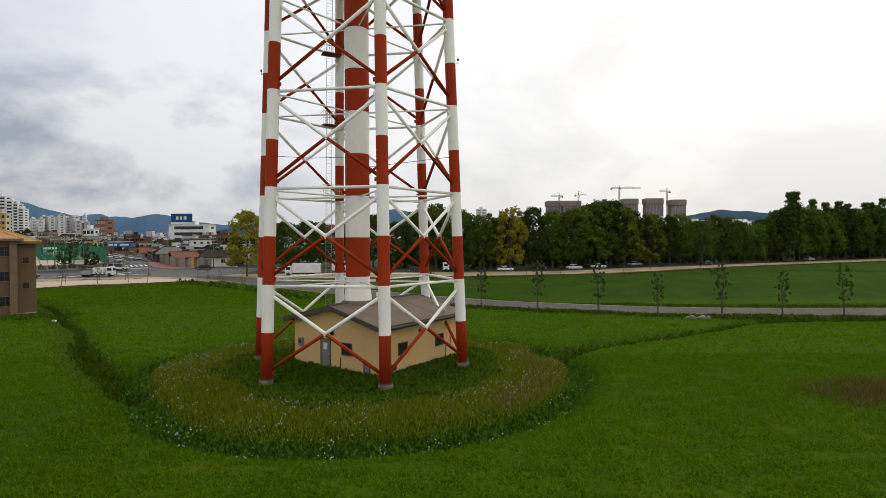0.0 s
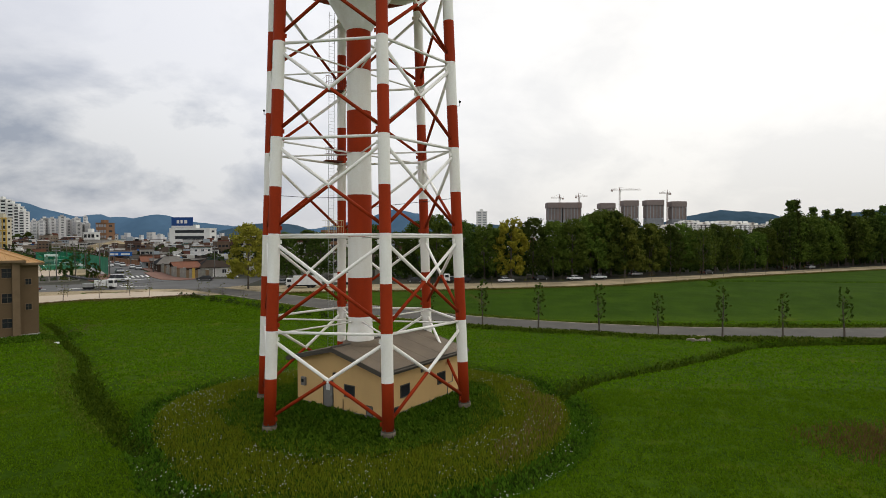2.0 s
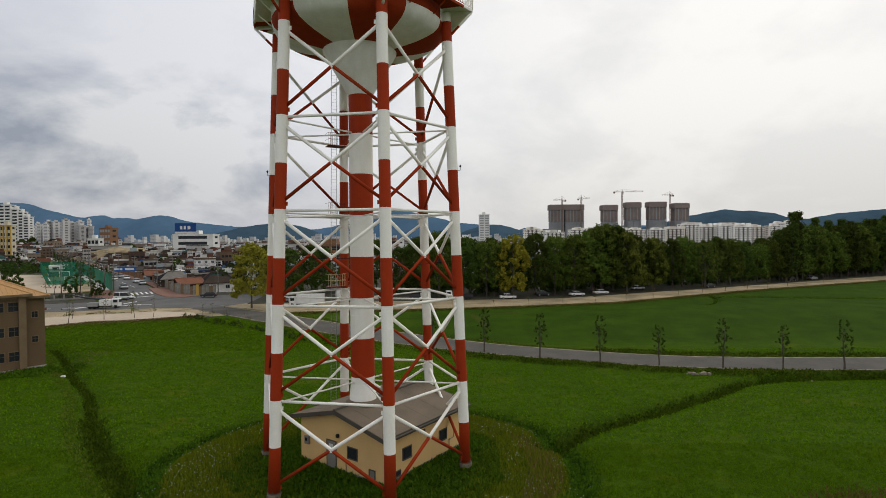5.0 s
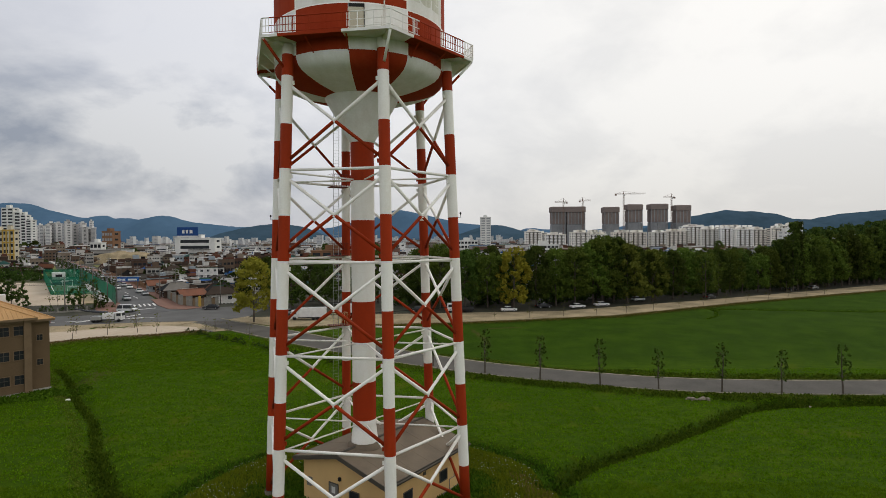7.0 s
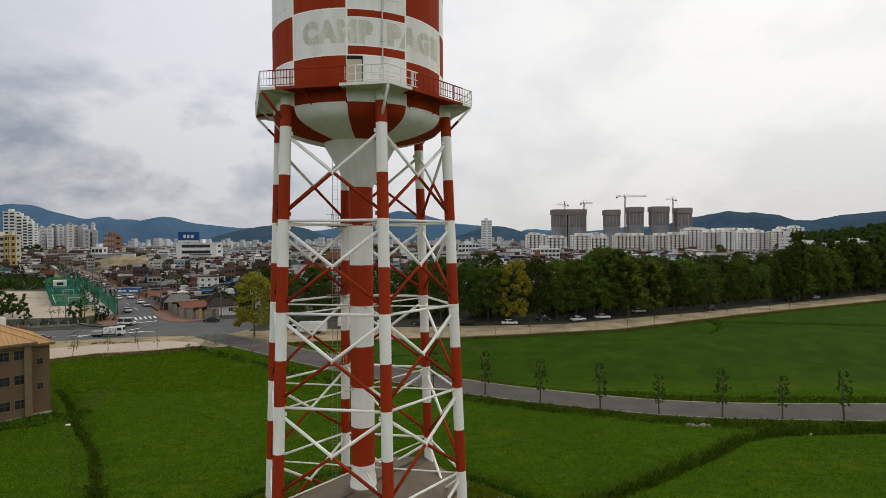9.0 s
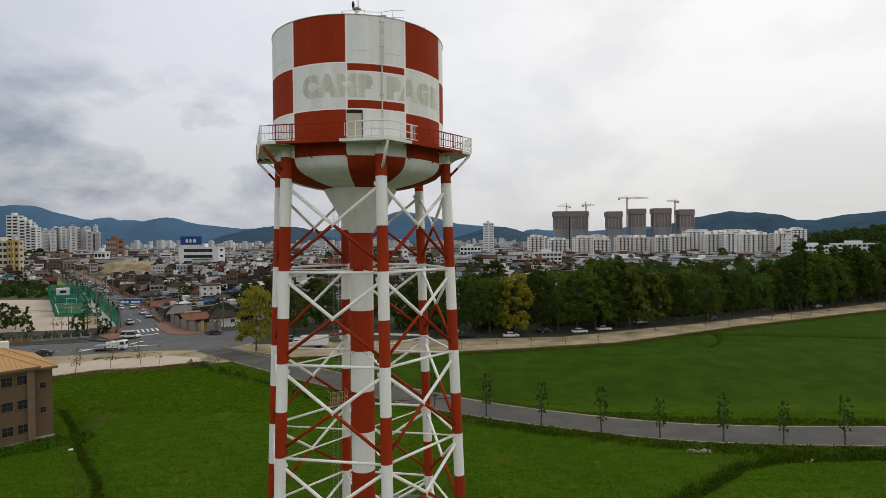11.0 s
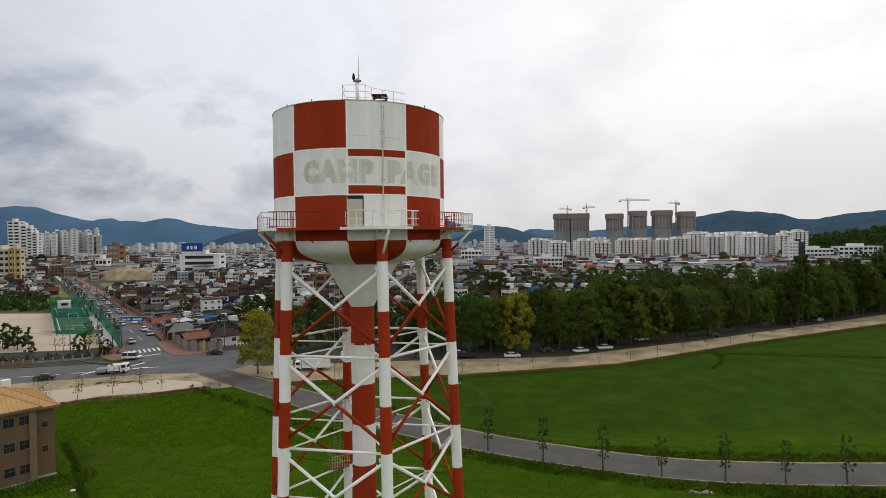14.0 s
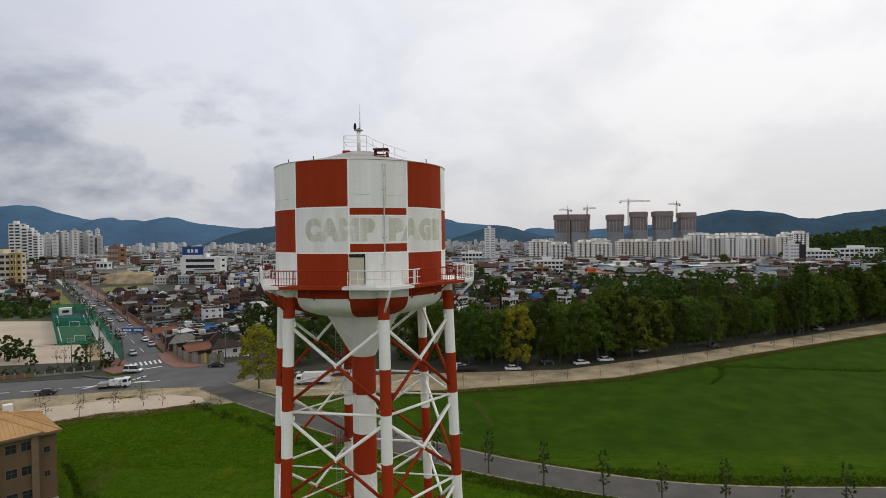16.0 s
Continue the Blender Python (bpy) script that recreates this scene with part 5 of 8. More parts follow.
# trees round the playground
for x, y, k, s in ((-128, 158, "small", 0.95), (-134, 160, "small", 1.0), (-122, 155, "pine", 0.85), (-104, 154, "sapling", 1.5), (-107.5, 155.5, "small", 0.7), (-101.5, 155, "sapling", 1.3), (-98.5, 153, "small", 0.6), (-112, 155, "bare", 1.5),
                   (-140, 157, "small", 1.1), (-115, 156, "bare", 1.4)):
    plant(k, x, y, s, rng.random() * 360, "trees round the playground")
for j in range(26):
    plant("bush", -160 + j * 2.6, 139.5 + j * 0.55 + rng.random(), 0.5 + 0.3 * rng.random(), rng.random() * 360, "shrubs beside the main road")
# woods beyond the row
for j in range(120):
    x = 40 + 420 * rng.random()
    y = strip_y(min(x, 300)) + 45 + 230 * rng.random()
    if x > 0.27 * y and y < (300 if x > 0.56 * y else 385):
        plant(["small", "broad_d", "broad_b", "broad_c"][rng.randrange(4)], x, y, 0.62 + 0.3 * rng.random(), rng.random() * 360, "woods behind the row of trees")
for j in range(95):
    x, y = -330 + 700 * rng.random(), 215 + 420 * rng.random()
    if not (-15 > x + (y - 160) * 0.78 + 85 > -40) and not (x > 40 and y > 330 and j % 3) and not (-310 < x < -140 and 250 < y < 480):
        plant(["small", "small", "broad_d", "pine"][rng.randrange(4)], x, y, 0.6 + 0.45 * rng.random(), rng.random() * 360, "garden trees among the houses")

for x, y, k, s in ((-71.8, 173.7, "small", 0.9), (-77.1, 196.6, "small", 1.0), (-80.3, 213.7, "broad_b", 0.5), (-84.2, 234.1, "broad_d", 0.5), (-89.0, 258.9, "small", 1.2), (-69.8, 188.2, "broad_d", 0.48), (-66.5, 177, "small", 1.0),
                   (-73.3, 209.6, "broad_b", 0.5), (-65.2, 189.2, "broad_d", 0.5), (-80, 225, "small", 1.1), (-74, 202, "small", 1.0), (-70, 222, "broad_b", 0.5), (-79, 245, "broad_d", 0.5), (-62, 200, "broad_b", 0.55)):
    plant(k, x, y, s, rng.random() * 360, "dark garden trees beside the old town")
for x, y, s in ((-444, 570, 1.1), (-436, 574, 1.2), (-425, 590, 1.1)):
    plant("broad_d", x, y, s, 40 * s, "dark trees below the hotel", z=3)

for j in range(9):
    x = 134 + 8.2 * j + 3 * rng.random()
    plant("poplar", x, strip_y(x) + 3 + 6 * rng.random(), 1.06 + 0.16 * rng.random(), 50 * j, ROW)
# ---------------------------------------------------------------- buildings
def window_shape(w, h, m):
    return Shape().box((-w / 2, -0.06, 0), (w / 2, 0.05, h), m)


def add_windows(parent, w, d, storeys, sh, per_w, per_d, ww=1.2, wh=1.1, sill=0.95, base=0.0, frame=PALE):
    """Windows on the two street sides and the two flanks, each a pane with a frame."""
    for lvl in range(storeys):
        z = base + lvl * sh + sill
        for side, length, count in ((0, w, per_w), (1, d, per_d), (2, w, per_w), (3, d, per_d)):
            for j in range(count):
                u = -length / 2 + length * (j + 0.5) / count
                if side == 0:
                    m = pose(u, -d / 2, z)
                elif side == 1:
                    m = pose(w / 2, u, z, 0, 0, 90)
                elif side == 2:
                    m = pose(-u, d / 2, z, 0, 0, 180)
                else:
                    m = pose(-w / 2, -u, z, 0, 0, -90)
                g = window_shape(ww, wh, m)
                for lo, hi in (((-ww / 2 - 0.06, -0.09, -0.08), (ww / 2 + 0.06, 0.02, 0.0)), ((-ww / 2 - 0.06, -0.09, wh), (ww / 2 + 0.06, 0.02, wh + 0.06)), ((-0.03, -0.08, 0), (0.03, 0.0, wh))):
                    g.box(lo, hi, m, 1)
                part("window", g, [DARK_GLASS, frame], parent)


TANKS = ramp_material("rooftop_tank", [(0.45, 0.43, 0.40), (0.20, 0.19, 0.18), (0.12, 0.06, 0.04), (0.05, 0.13, 0.26), (0.30, 0.29, 0.27), (0.09, 0.08, 0.07)])


CAPS = ramp_material("parapet_coping", [(0.74, 0.72, 0.68), (0.50, 0.48, 0.44), (0.10, 0.08, 0.07), (0.80, 0.79, 0.76), (0.24, 0.22, 0.20)])


def flat_house(name, label, w, d, storeys, per_w, per_d, extra=0, wall=None, roof=None, sh=2.9):
    h = thing(name, label, "house")
    H = storeys * sh
    part("wall", Shape().box((-w / 2, -d / 2, -1.5), (w / 2, d / 2, H)), wall or WALLS, h)
    part("roof", Shape().box((-w / 2 - 0.25, -d / 2 - 0.25, H), (w / 2 + 0.25, d / 2 + 0.25, H + 0.22)), roof or ROOFS, h)
    par = Shape()
    for lo, hi in (((-w / 2, -d / 2, H + 0.22), (w / 2, -d / 2 + 0.15, H + 0.9)), ((-w / 2, d / 2 - 0.15, H + 0.22), (w / 2, d / 2, H + 0.9)),
                   ((-w / 2, -d / 2 + 0.15, H + 0.22), (-w / 2 + 0.15, d / 2 - 0.15, H + 0.9)), ((w / 2 - 0.15, -d / 2 + 0.15, H + 0.22), (w / 2, d / 2 - 0.15, H + 0.9))):
        par.box(lo, hi)
    part("parapet", par, wall or WALLS, h)
    cap = Shape()
    for lo, hi in (((-w / 2 - 0.1, -d / 2 - 0.1, H + 0.9), (w / 2 + 0.1, -d / 2 + 0.2, H + 1.04)), ((-w / 2 - 0.1, d / 2 - 0.2, H + 0.9), (w / 2 + 0.1, d / 2 + 0.1, H + 1.04)),
                   ((-w / 2 - 0.1, -d / 2 + 0.2, H + 0.9), (-w / 2 + 0.2, d / 2 - 0.2, H + 1.04)), ((w / 2 - 0.2, -d / 2 + 0.2, H + 0.9), (w / 2 + 0.1, d / 2 - 0.2, H + 1.04))):
        cap.box(lo, hi)
    part("parapet_cap", cap, CAPS, h)
    if extra & 1:
        part("stair_head", Shape().box((w / 2 - 3.2, d / 2 - 3.4, H + 0.2), (w / 2 - 0.3, d / 2 - 0.3, H + 2.7), bevel=0.05), wall or WALLS, h)
    if extra & 2:
        part("water_tank", Shape().lathe([(0, H + 0.4), (0.8, H + 0.4), (0.85, H + 1.6), (0.4, H + 1.85), (0, H + 1.9)], 12), TANKS, h, "plastic rooftop tank", True, pose(-w / 4, d / 5, 0))
    if extra & 4:
        part("awning", Shape().box((-w / 2, -d / 2 - 1.2, 2.4), (w / 2, -d / 2, 2.55)), ROOFS, h)
    add_windows(h, w, d, storeys, sh, per_w, per_d)
    return h


def gable_house(name, label, w, d, H, rise, per_w, per_d, hip=0.0, roof=None, wall=None):
    h = thing(name, label, "house")
    s = Shape()
    q = hip * d / 2
    s.add([(-w / 2, -d / 2, -1.5), (w / 2, -d / 2, -1.5), (w / 2, d / 2, -1.5), (-w / 2, d / 2, -1.5), (-w / 2, -d / 2, H), (w / 2, -d / 2, H), (w / 2, d / 2, H), (-w / 2, d / 2, H)],
          [(0, 1, 5, 4), (1, 2, 6, 5), (2, 3, 7, 6), (3, 0, 4, 7), (4, 5, 6, 7)])
    if not hip:
        s.add([(-w / 2, -d / 2, H), (-w / 2, d / 2, H), (-w / 2, 0, H + rise), (w / 2, -d / 2, H), (w / 2, d / 2, H), (w / 2, 0, H + rise)], [(1, 0, 2), (3, 4, 5)])
    part("wall", s, wall or WALLS, h)
    E = 0.6
    z = H - E * rise / (d / 2)
    for sg in (-1, 1):
        a = [(-w / 2 - E, sg * (d / 2 + E), z), (w / 2 + E, sg * (d / 2 + E), z), (w / 2 + E - q, 0, H + rise), (-w / 2 - E + q, 0, H + rise)]
        part("roof_slope", Shape().add([(x, y, zz + 0.03) for x, y, zz in a] + [(x, y, zz + 0.2) for x, y, zz in a],
                                       [(0, 1, 2, 3), (7, 6, 5, 4), (0, 4, 5, 1), (1, 5, 6, 2), (2, 6, 7, 3), (3, 7, 4, 0)]), roof or ROOFS, h)
        if hip:
            a = [(sg * (w / 2 + E), -d / 2 - E, z), (sg * (w / 2 + E), d / 2 + E, z), (sg * (w / 2 + E - q), 0, H + rise)]
            part("roof_hip", Shape().add([(x, y, zz + 0.03) for x, y, zz in a] + [(x, y, zz + 0.2) for x, y, zz in a], [(0, 1, 2), (5, 4, 3), (0, 3, 4, 1), (1, 4, 5, 2), (2, 5, 3, 0)]), roof or ROOFS, h)
    part("ridge_cap", Shape().tube([(-w / 2 - E + q, 0, H + rise + 0.18), (w / 2 + E - q, 0, H + rise + 0.18)], 0.18, 6), roof or ROOFS, h)
    add_windows(h, w, d, max(1, int(H // 2.6)), 2.7, per_w, per_d)
    return h


PROTO = [
    flat_house("house", "two-storey flat-roofed town house with a parapet", 9, 8, 2, 3, 2, 3),
    flat_house("house", "small flat-roofed house with rooftop clutter", 8, 7, 1, 2, 2, 2),
    flat_house("house", "three-storey flat-roofed rendered house", 10, 9, 3, 3, 2, 1),
    gable_house("house", "old single-storey house with a dark tiled gable roof", 10, 7, 2.8, 1.9, 3, 2),
    gable_house("house", "old single-storey house with a dark hipped roof", 9, 8, 2.9, 2.0, 2, 2, 0.8),
    gable_house("house", "two-storey house with a low hipped roof", 9, 8, 5.2, 1.8, 3, 2, 0.7),
    flat_house("house", "narrow two-storey shop house with an awning", 7, 10, 2, 2, 3, 6),
    gable_house("shed", "long low shed with a corrugated roof", 14, 6, 2.6, 1.2, 3, 1),
]
for p in PROTO:
    p.matrix_basis = pose(0, -320, -60)

hr = random.Random(5)
TOWNS = "low houses of the old town"


def street_gap(x, y):
    """Signed distance across the street, from its middle line."""
    ax, ay, bx, by = -91, 163, -357, 500
    l = math.hypot(bx - ax, by - ay)
    return ((x - ax) * (by - ay) - (y - ay) * (bx - ax)) / l


# old town: dense low houses beside the street; the farther ones are too small to pick apart
sites = []
y = 176.0
while y < 660:
    step = 5.5 + (y - 178) * 0.012
    x = -560.0
    while x < 60 + (y - 178) * 0.9:
        px, py = x + hr.uniform(-2.5, 2.5), y + hr.uniform(-2.5, 2.5)
        g = street_gap(px, py)
        x += step * hr.uniform(1.0, 1.3)
        if -17 < g < 9.5 or hr.random() < 0.04:
            continue
        if g < 0 and (py < 262 or -95 < g and py < 300 or hr.random() < 0.35) or px < -0.93 * py:
            continue
        if px > -62 and py < 215 or px > 5 and (py < 232 or px > 0.28 * py and py < 330) or px > -30 and py < 232:
            continue
        if -285 < px < -165 and 330 < py < 470 and g > 0 and px < -0.43 * py + 12:
            continue
        if py < 186 and px > -80:
            continue
        if px > 0 and hr.random() < 0.3:
            continue
        sites.append((px, py, hr.choices(range(8), (12, 16, 2, 24, 20, 8, 8, 6))[0], hr.uniform(0.52, 0.78), hr.choice((38, 128, 218, 308)) + hr.uniform(-8, 8), hr.uniform(0.85, 1.1)))
    y += step
sites.sort(key=lambda q: q[1])
for px, py, k, sc, turn, tall in sites[:135]:
    t = copy_thing(PROTO[k], pose(px, py, land(px, py), 0, 0, turn) @ Matrix.Diagonal((sc, sc, sc * tall, 1)))
    t["group"] = TOWNS
rest = Shape()
for j in range(26):
    sites.append((-240 + 2.4 * j + hr.uniform(-1, 1), 432 + hr.uniform(0, 22), hr.choice((5, 6, 2, 6)), hr.uniform(0.8, 1.1), hr.uniform(-40, 40), 1.1))
for j in range(70):
    sites.append((-500 + 175 * hr.random(), 470 + 130 * hr.random(), hr.choice((7, 7, 2, 6)), hr.uniform(0.8, 1.3), hr.uniform(-20, 60), hr.uniform(1.1, 2.0)))
for px, py, k, sc, turn, tall in sites[135:]:
    m = pose(px, py, land(px, py), 0, 0, turn)
    w, d = 9.5 * sc, 8 * sc
    H = (2.9, 2.9, 5.8, 2.9, 2.9, 5.4, 6.0, 8.7)[k] * tall
    rest.box((-w / 2, -d / 2, -1.5), (w / 2, d / 2, H), m, 0)
    if k in (3, 4, 5):
        z, e, r = H - 0.3, 0.6, H + 1.9
        q = 0.8 * d / 2 if k > 3 else 0
        vs = [(-w / 2 - e, -d / 2 - e, z), (w / 2 + e, -d / 2 - e, z), (w / 2 + e, d / 2 + e, z), (-w / 2 - e, d / 2 + e, z), (-w / 2 - e + q, 0, r), (w / 2 + e - q, 0, r)]
        rest.add([m @ Vector(v) for v in vs], [(0, 1, 5, 4), (2, 3, 4, 5), (1, 2, 5), (3, 0, 4), (3, 2, 1, 0)], 1)
    else:
        rest.box((-w / 2 - 0.1, -d / 2 - 0.1, H), (w / 2 + 0.1, d / 2 + 0.1, H + 0.35), m, 1)
        for lo, hi in (((-w / 2 - 0.2, -d / 2 - 0.2), (w / 2 + 0.2, -d / 2 + 0.15)), ((-w / 2 - 0.2, d / 2 - 0.15), (w / 2 + 0.2, d / 2 + 0.2)), ((-w / 2 - 0.2, -d / 2 + 0.15), (-w / 2 + 0.15, d / 2 - 0.15)), ((w / 2 - 0.15, -d / 2 + 0.15), (w / 2 + 0.2, d / 2 - 0.15))):
            rest.box((*lo, H + 0.1), (*hi, H + 0.85), m, 0)
        rest.box((w / 2 - 3, d / 2 - 3, H + 0.5), (w / 2 - 0.4, d / 2 - 0.4, H + 2.6), m, 0)
        rest.box((-w / 4 - 0.8, -0.8, H + 0.5), (-w / 4 + 0.8, 0.8, H + 1.8), m, 1)
    for lvl in range(max(1, int(H / 2.7))):
        for u in (-w * 0.3, 0.0, w * 0.3):
            for sg in (-1, 1):
                rest.box((u - 0.7, sg * d / 2 - 0.06, lvl * 2.8 + 1.0), (u + 0.7, sg * d / 2 + 0.06, lvl * 2.8 + 2.1), m, 2)
                rest.box((sg * w / 2 - 0.06, u * 0.8 - 0.6, lvl * 2.8 + 1.0), (sg * w / 2 + 0.06, u * 0.8 + 0.6, lvl * 2.8 + 2.1), m, 2)
tagged(part("distant_houses", rest, [WALLS_FAR, ROOFS_FAR, DARK_GLASS]), "dense distant low houses with grey, brown and blue roofs", "houses", "", "stuff")


def block(name, label, x0, x1, y, ztop, depth, storeys, cols, wall, category="building", glass=None, band=False, turn=0.0, z0=0.0, group="", slots=False):
    """A larger building seen far off: body, roof house and its windows bay by bay."""
    w = x1 - x0
    b = thing(name, label, category, ((x0 + x1) / 2, y + depth / 2, z0), turn, group)
    H = ztop - z0
    part("wall", Shape().box((-w / 2, -depth / 2, -3), (w / 2, depth / 2, H)), wall, b)
    part("roof_edge", Shape().box((-w / 2 - 0.3, -depth / 2 - 0.3, H), (w / 2 + 0.3, depth / 2 + 0.3, H + 0.6)), wall, b)
    part("roof_house", Shape().box((-w * 0.2, -depth * 0.25, H + 0.6), (w * 0.12, depth * 0.25, H + 3.6)), wall, b)
    sh = H / storeys
    for c in range(cols):
        u0, u1 = -w / 2 + w * (c + 0.14) / cols, -w / 2 + w * (c + 0.86) / cols
        bay = Shape()
        for lvl in range(storeys):
            z = lvl * sh
            for f0, f1 in ((0.0, 0.30), (0.44, 0.57), (0.72, 0.96)) if slots else ((0.0, 1.0),):
                bay.box((u0 + (u1 - u0) * f0, -depth / 2 - 0.12, z + sh * 0.30), (u0 + (u1 - u0) * f1, -depth / 2 + 0.05, z + sh * 0.80))
        part("window_bay", bay, [glass or (UNIT_GLASS if slots else APT_GLASS), wall], b)["kind"] = "stuff"
    if slots:
        gap = Shape()
        for c in range(1, cols):
            u = -w / 2 + w * c / cols
            gap.box((u - 0.75, -depth / 2 - 0.06, 0), (u + 0.75, -depth / 2 + 0.3, H - 0.5))
            gap.box((u - 1.6, -depth / 4, H + 0.6), (u + 1.6, depth / 4, H + 3.0), None, 1)
        part("stairwell_slot", gap, [FASCIA, wall], b, "dark stairwell slot")["kind"] = "stuff"
    if band:
        for lvl in range(1, storeys):
            part("floor_band", Shape().box((-w / 2 - 0.1, -depth / 2 - 0.3, lvl * sh - 0.3), (w / 2 + 0.1, -depth / 2, lvl * sh + 0.3)), PALE, b)
    for sg in (-1, 1):
        bay = Shape()
        for lvl in range(storeys):
            bay.box((sg * w / 2 - 0.1, -depth * 0.2, lvl * sh + sh * 0.4), (sg * w / 2 + 0.1, depth * 0.2, lvl * sh + sh * 0.75))
        part("window_bay", bay, glass or DARK_GLASS, b)["kind"] = "stuff"
    return b


APTS = "white apartment blocks"
for x0, x1, zt, dy, n in ((109, 131, 31.1, 0, 4), (138, 167, 26.9, 10, 5), (169, 195, 29.6, -15, 4), (197, 225, 27.0, 10, 5), (231, 257, 29.7, 0, 5), (257, 282, 29.5, 14, 4), (284, 305, 29.2, 0, 4),
                          (306, 335, 30.5, 8, 5), (336, 350, 31.7, 30, 3), (352, 376, 33.0, 0, 4), (376, 392, 33.8, -8, 3), (400, 425, 32.5, 0, 4), (425, 449, 32.3, 10, 4), (449, 468, 33.5, 0, 3),
                          (468, 483, 37.2, 20, 3), (483, 505, 38.6, 20, 4), (352, 390, 37.8, 60, 6), (395, 470, 37.0, 70, 9), (120, 150, 30.0, 60, 5), (210, 240, 31.0, 70, 5)):
    block("apartment_building", "white fifteen-storey apartment slab with rows of balconies", x0, x1, 760 + dy, zt, 14, 13, n, APT_WHITE, "apartment building", group=APTS, slots=True)
ar = random.Random(17)
for j in range(27):
    u = (j + ar.uniform(-0.3, 0.3)) / 26
    x0 = -816 + 124 * u
    zt = 50 + 10 * min(1.0, u * 1.2) + ar.uniform(-5, 2) - (11 if u > 0.93 else 0)
    block("apartment_tower", "pale slender apartment tower on the town's edge", x0, x0 + ar.uniform(5.5, 8.0), 1010 + ar.uniform(0, 70), zt, 11, 18, 1, SLENDER, "apartment building", turn=ar.choice((-38, -30, 25)), z0=3.0, group="slender apartment towers")
# far white blocks below the hills, a few bricks high in the distance
fr = random.Random(9)
far = Shape()
for j in range(430):
    x = -900 + 2200 * (j + fr.random() * 0.7) / 430
    w, y, zt = fr.uniform(5, 14), 1250 + 650 * fr.random(), 14 + 20 * fr.random() ** 1.6
    far.box((x, y, -2), (x + w, y + 14, zt), None, 0)
    for c in range(4):
        for lvl in range(10):
            z = zt * (lvl + 0.35) / 10
            far.box((x + w * (c + 0.15) / 4, y - 0.15, z), (x + w * (c + 0.85) / 4, y + 0.05, z + zt * 0.045), None, 1)
tagged(part("distant_apartments", far, [APT_FAR, APT_GLASS]), "distant apartment blocks below the blue hills, coloured pale for haze", "apartment buildings", "", "stuff")
# farther town: mid-rise blocks and trees that fill the plain to the hills
plain, mid = Shape(), random.Random(14)
for j in range(3600):
    x, y = mid.uniform(-1300, 1300), 430 + 1900 * mid.random() ** 1.25
    if abs(street_gap(x, y)) < 20 and y < 620 or x < -0.95 * y or x > 0.95 * y:
        continue
    w, d, h = mid.uniform(8, 22), mid.uniform(8, 16), mid.choice((4, 5, 6, 7, 9, 12) if x < 90 else (4, 5, 5, 6, 7, 9)) + y * 0.004
    m = pose(x, y, 0, 0, 0, mid.uniform(-40, 40))
    plain.box((-w / 2, -d / 2, -1), (w / 2, d / 2, h), m, 0)
    plain.box((-w / 2 - 0.3, -d / 2 - 0.3, h), (w / 2 + 0.3, d / 2 + 0.3, h + 0.5), m, 1)
    for lvl in range(int(h / 3)):
        plain.box((-w * 0.42, -d / 2 - 0.1, lvl * 3 + 1.1), (w * 0.42, -d / 2 + 0.05, lvl * 3 + 2.3), m, 2)
        plain.box((w / 2 - 0.05, -d * 0.35, lvl * 3 + 1.1), (w / 2 + 0.1, d * 0.35, lvl * 3 + 2.3), m, 2)
tagged(part("distant_town", plain, [PLAIN_WALLS, PLAIN_ROOFS, DARK_GLASS]), "distant mid-rise town blocks on the plain", "buildings", "", "stuff")


def clump(shape, x, y, R, H, leaves=70, size=0.55, rise=0.0):
    """A far tree or shrub: a loose heap of leaf clusters with an uneven outline."""
    z0 = land(x, y) + rise
    for k in range(leaves):
        a, v = mid.uniform(0, 6.28), mid.random()
        r = R * math.sqrt(max(0.05, 1 - (2 * v - 0.8) ** 2 / 1.5)) * mid.uniform(0.6, 1.05)
        p = Vector((x + r * math.cos(a), y + r * math.sin(a), z0 + 0.3 + H * v))
        t = Vector((mid.gauss(0, 1), mid.gauss(0, 1), mid.gauss(0, 1))).normalized()
        b = t.cross(Vector((mid.gauss(0, 1), mid.gauss(0, 1), mid.gauss(0, 1)))).normalized()
        l = size * mid.uniform(0.7, 1.3)
        shape.add([p - t * l, p - b * l * 0.7, p + t * l, p + b * l * 0.7], [(0, 1, 2, 3)])


wood, belt, scrub = Shape(), Shape(), Shape()
for j in range(1700):
    x, y = mid.uniform(-900, 1100), 185 + 1500 * mid.random() ** 1.7
    if abs(street_gap(x, y)) < 14 or x < -0.95 * y or (x > 30 and y < 330) or (street_gap(x, y) < 0 and y < 285) or (x > -62 and y < 215) or (-290 < x < -150 and 320 < y < 480):
        continue
    clump(wood, x, y, mid.uniform(1.6, 4.2), mid.uniform(3, 8), 70, 0.55 + y * 0.0006)
for j in range(520):
    x = 45 + 420 * mid.random()
    y = 235 + x * 0.36 + 190 * mid.random() * (0.4 + 0.6 * min(1, x / 150))
    if x < 0.27 * y or y > (320 if x > 0.56 * y else 385):
        continue
    clump(belt, x, y, mid.uniform(3, 5.5), mid.uniform(8, 13), 110, 0.85)
for j in range(300):
    x = 420 + 420 * mid.random()
    clump(belt, x, 470 + (x - 420) * 0.5 + 200 * mid.random(), mid.uniform(4, 7), mid.uniform(10, 18), 90, 1.2)
for j in range(110):
    y = 245 + 260 * mid.random()
    clump(wood, y * mid.uniform(-0.02, 0.30), y, mid.uniform(2.5, 4.5), mid.uniform(5, 9), 80, 0.8)
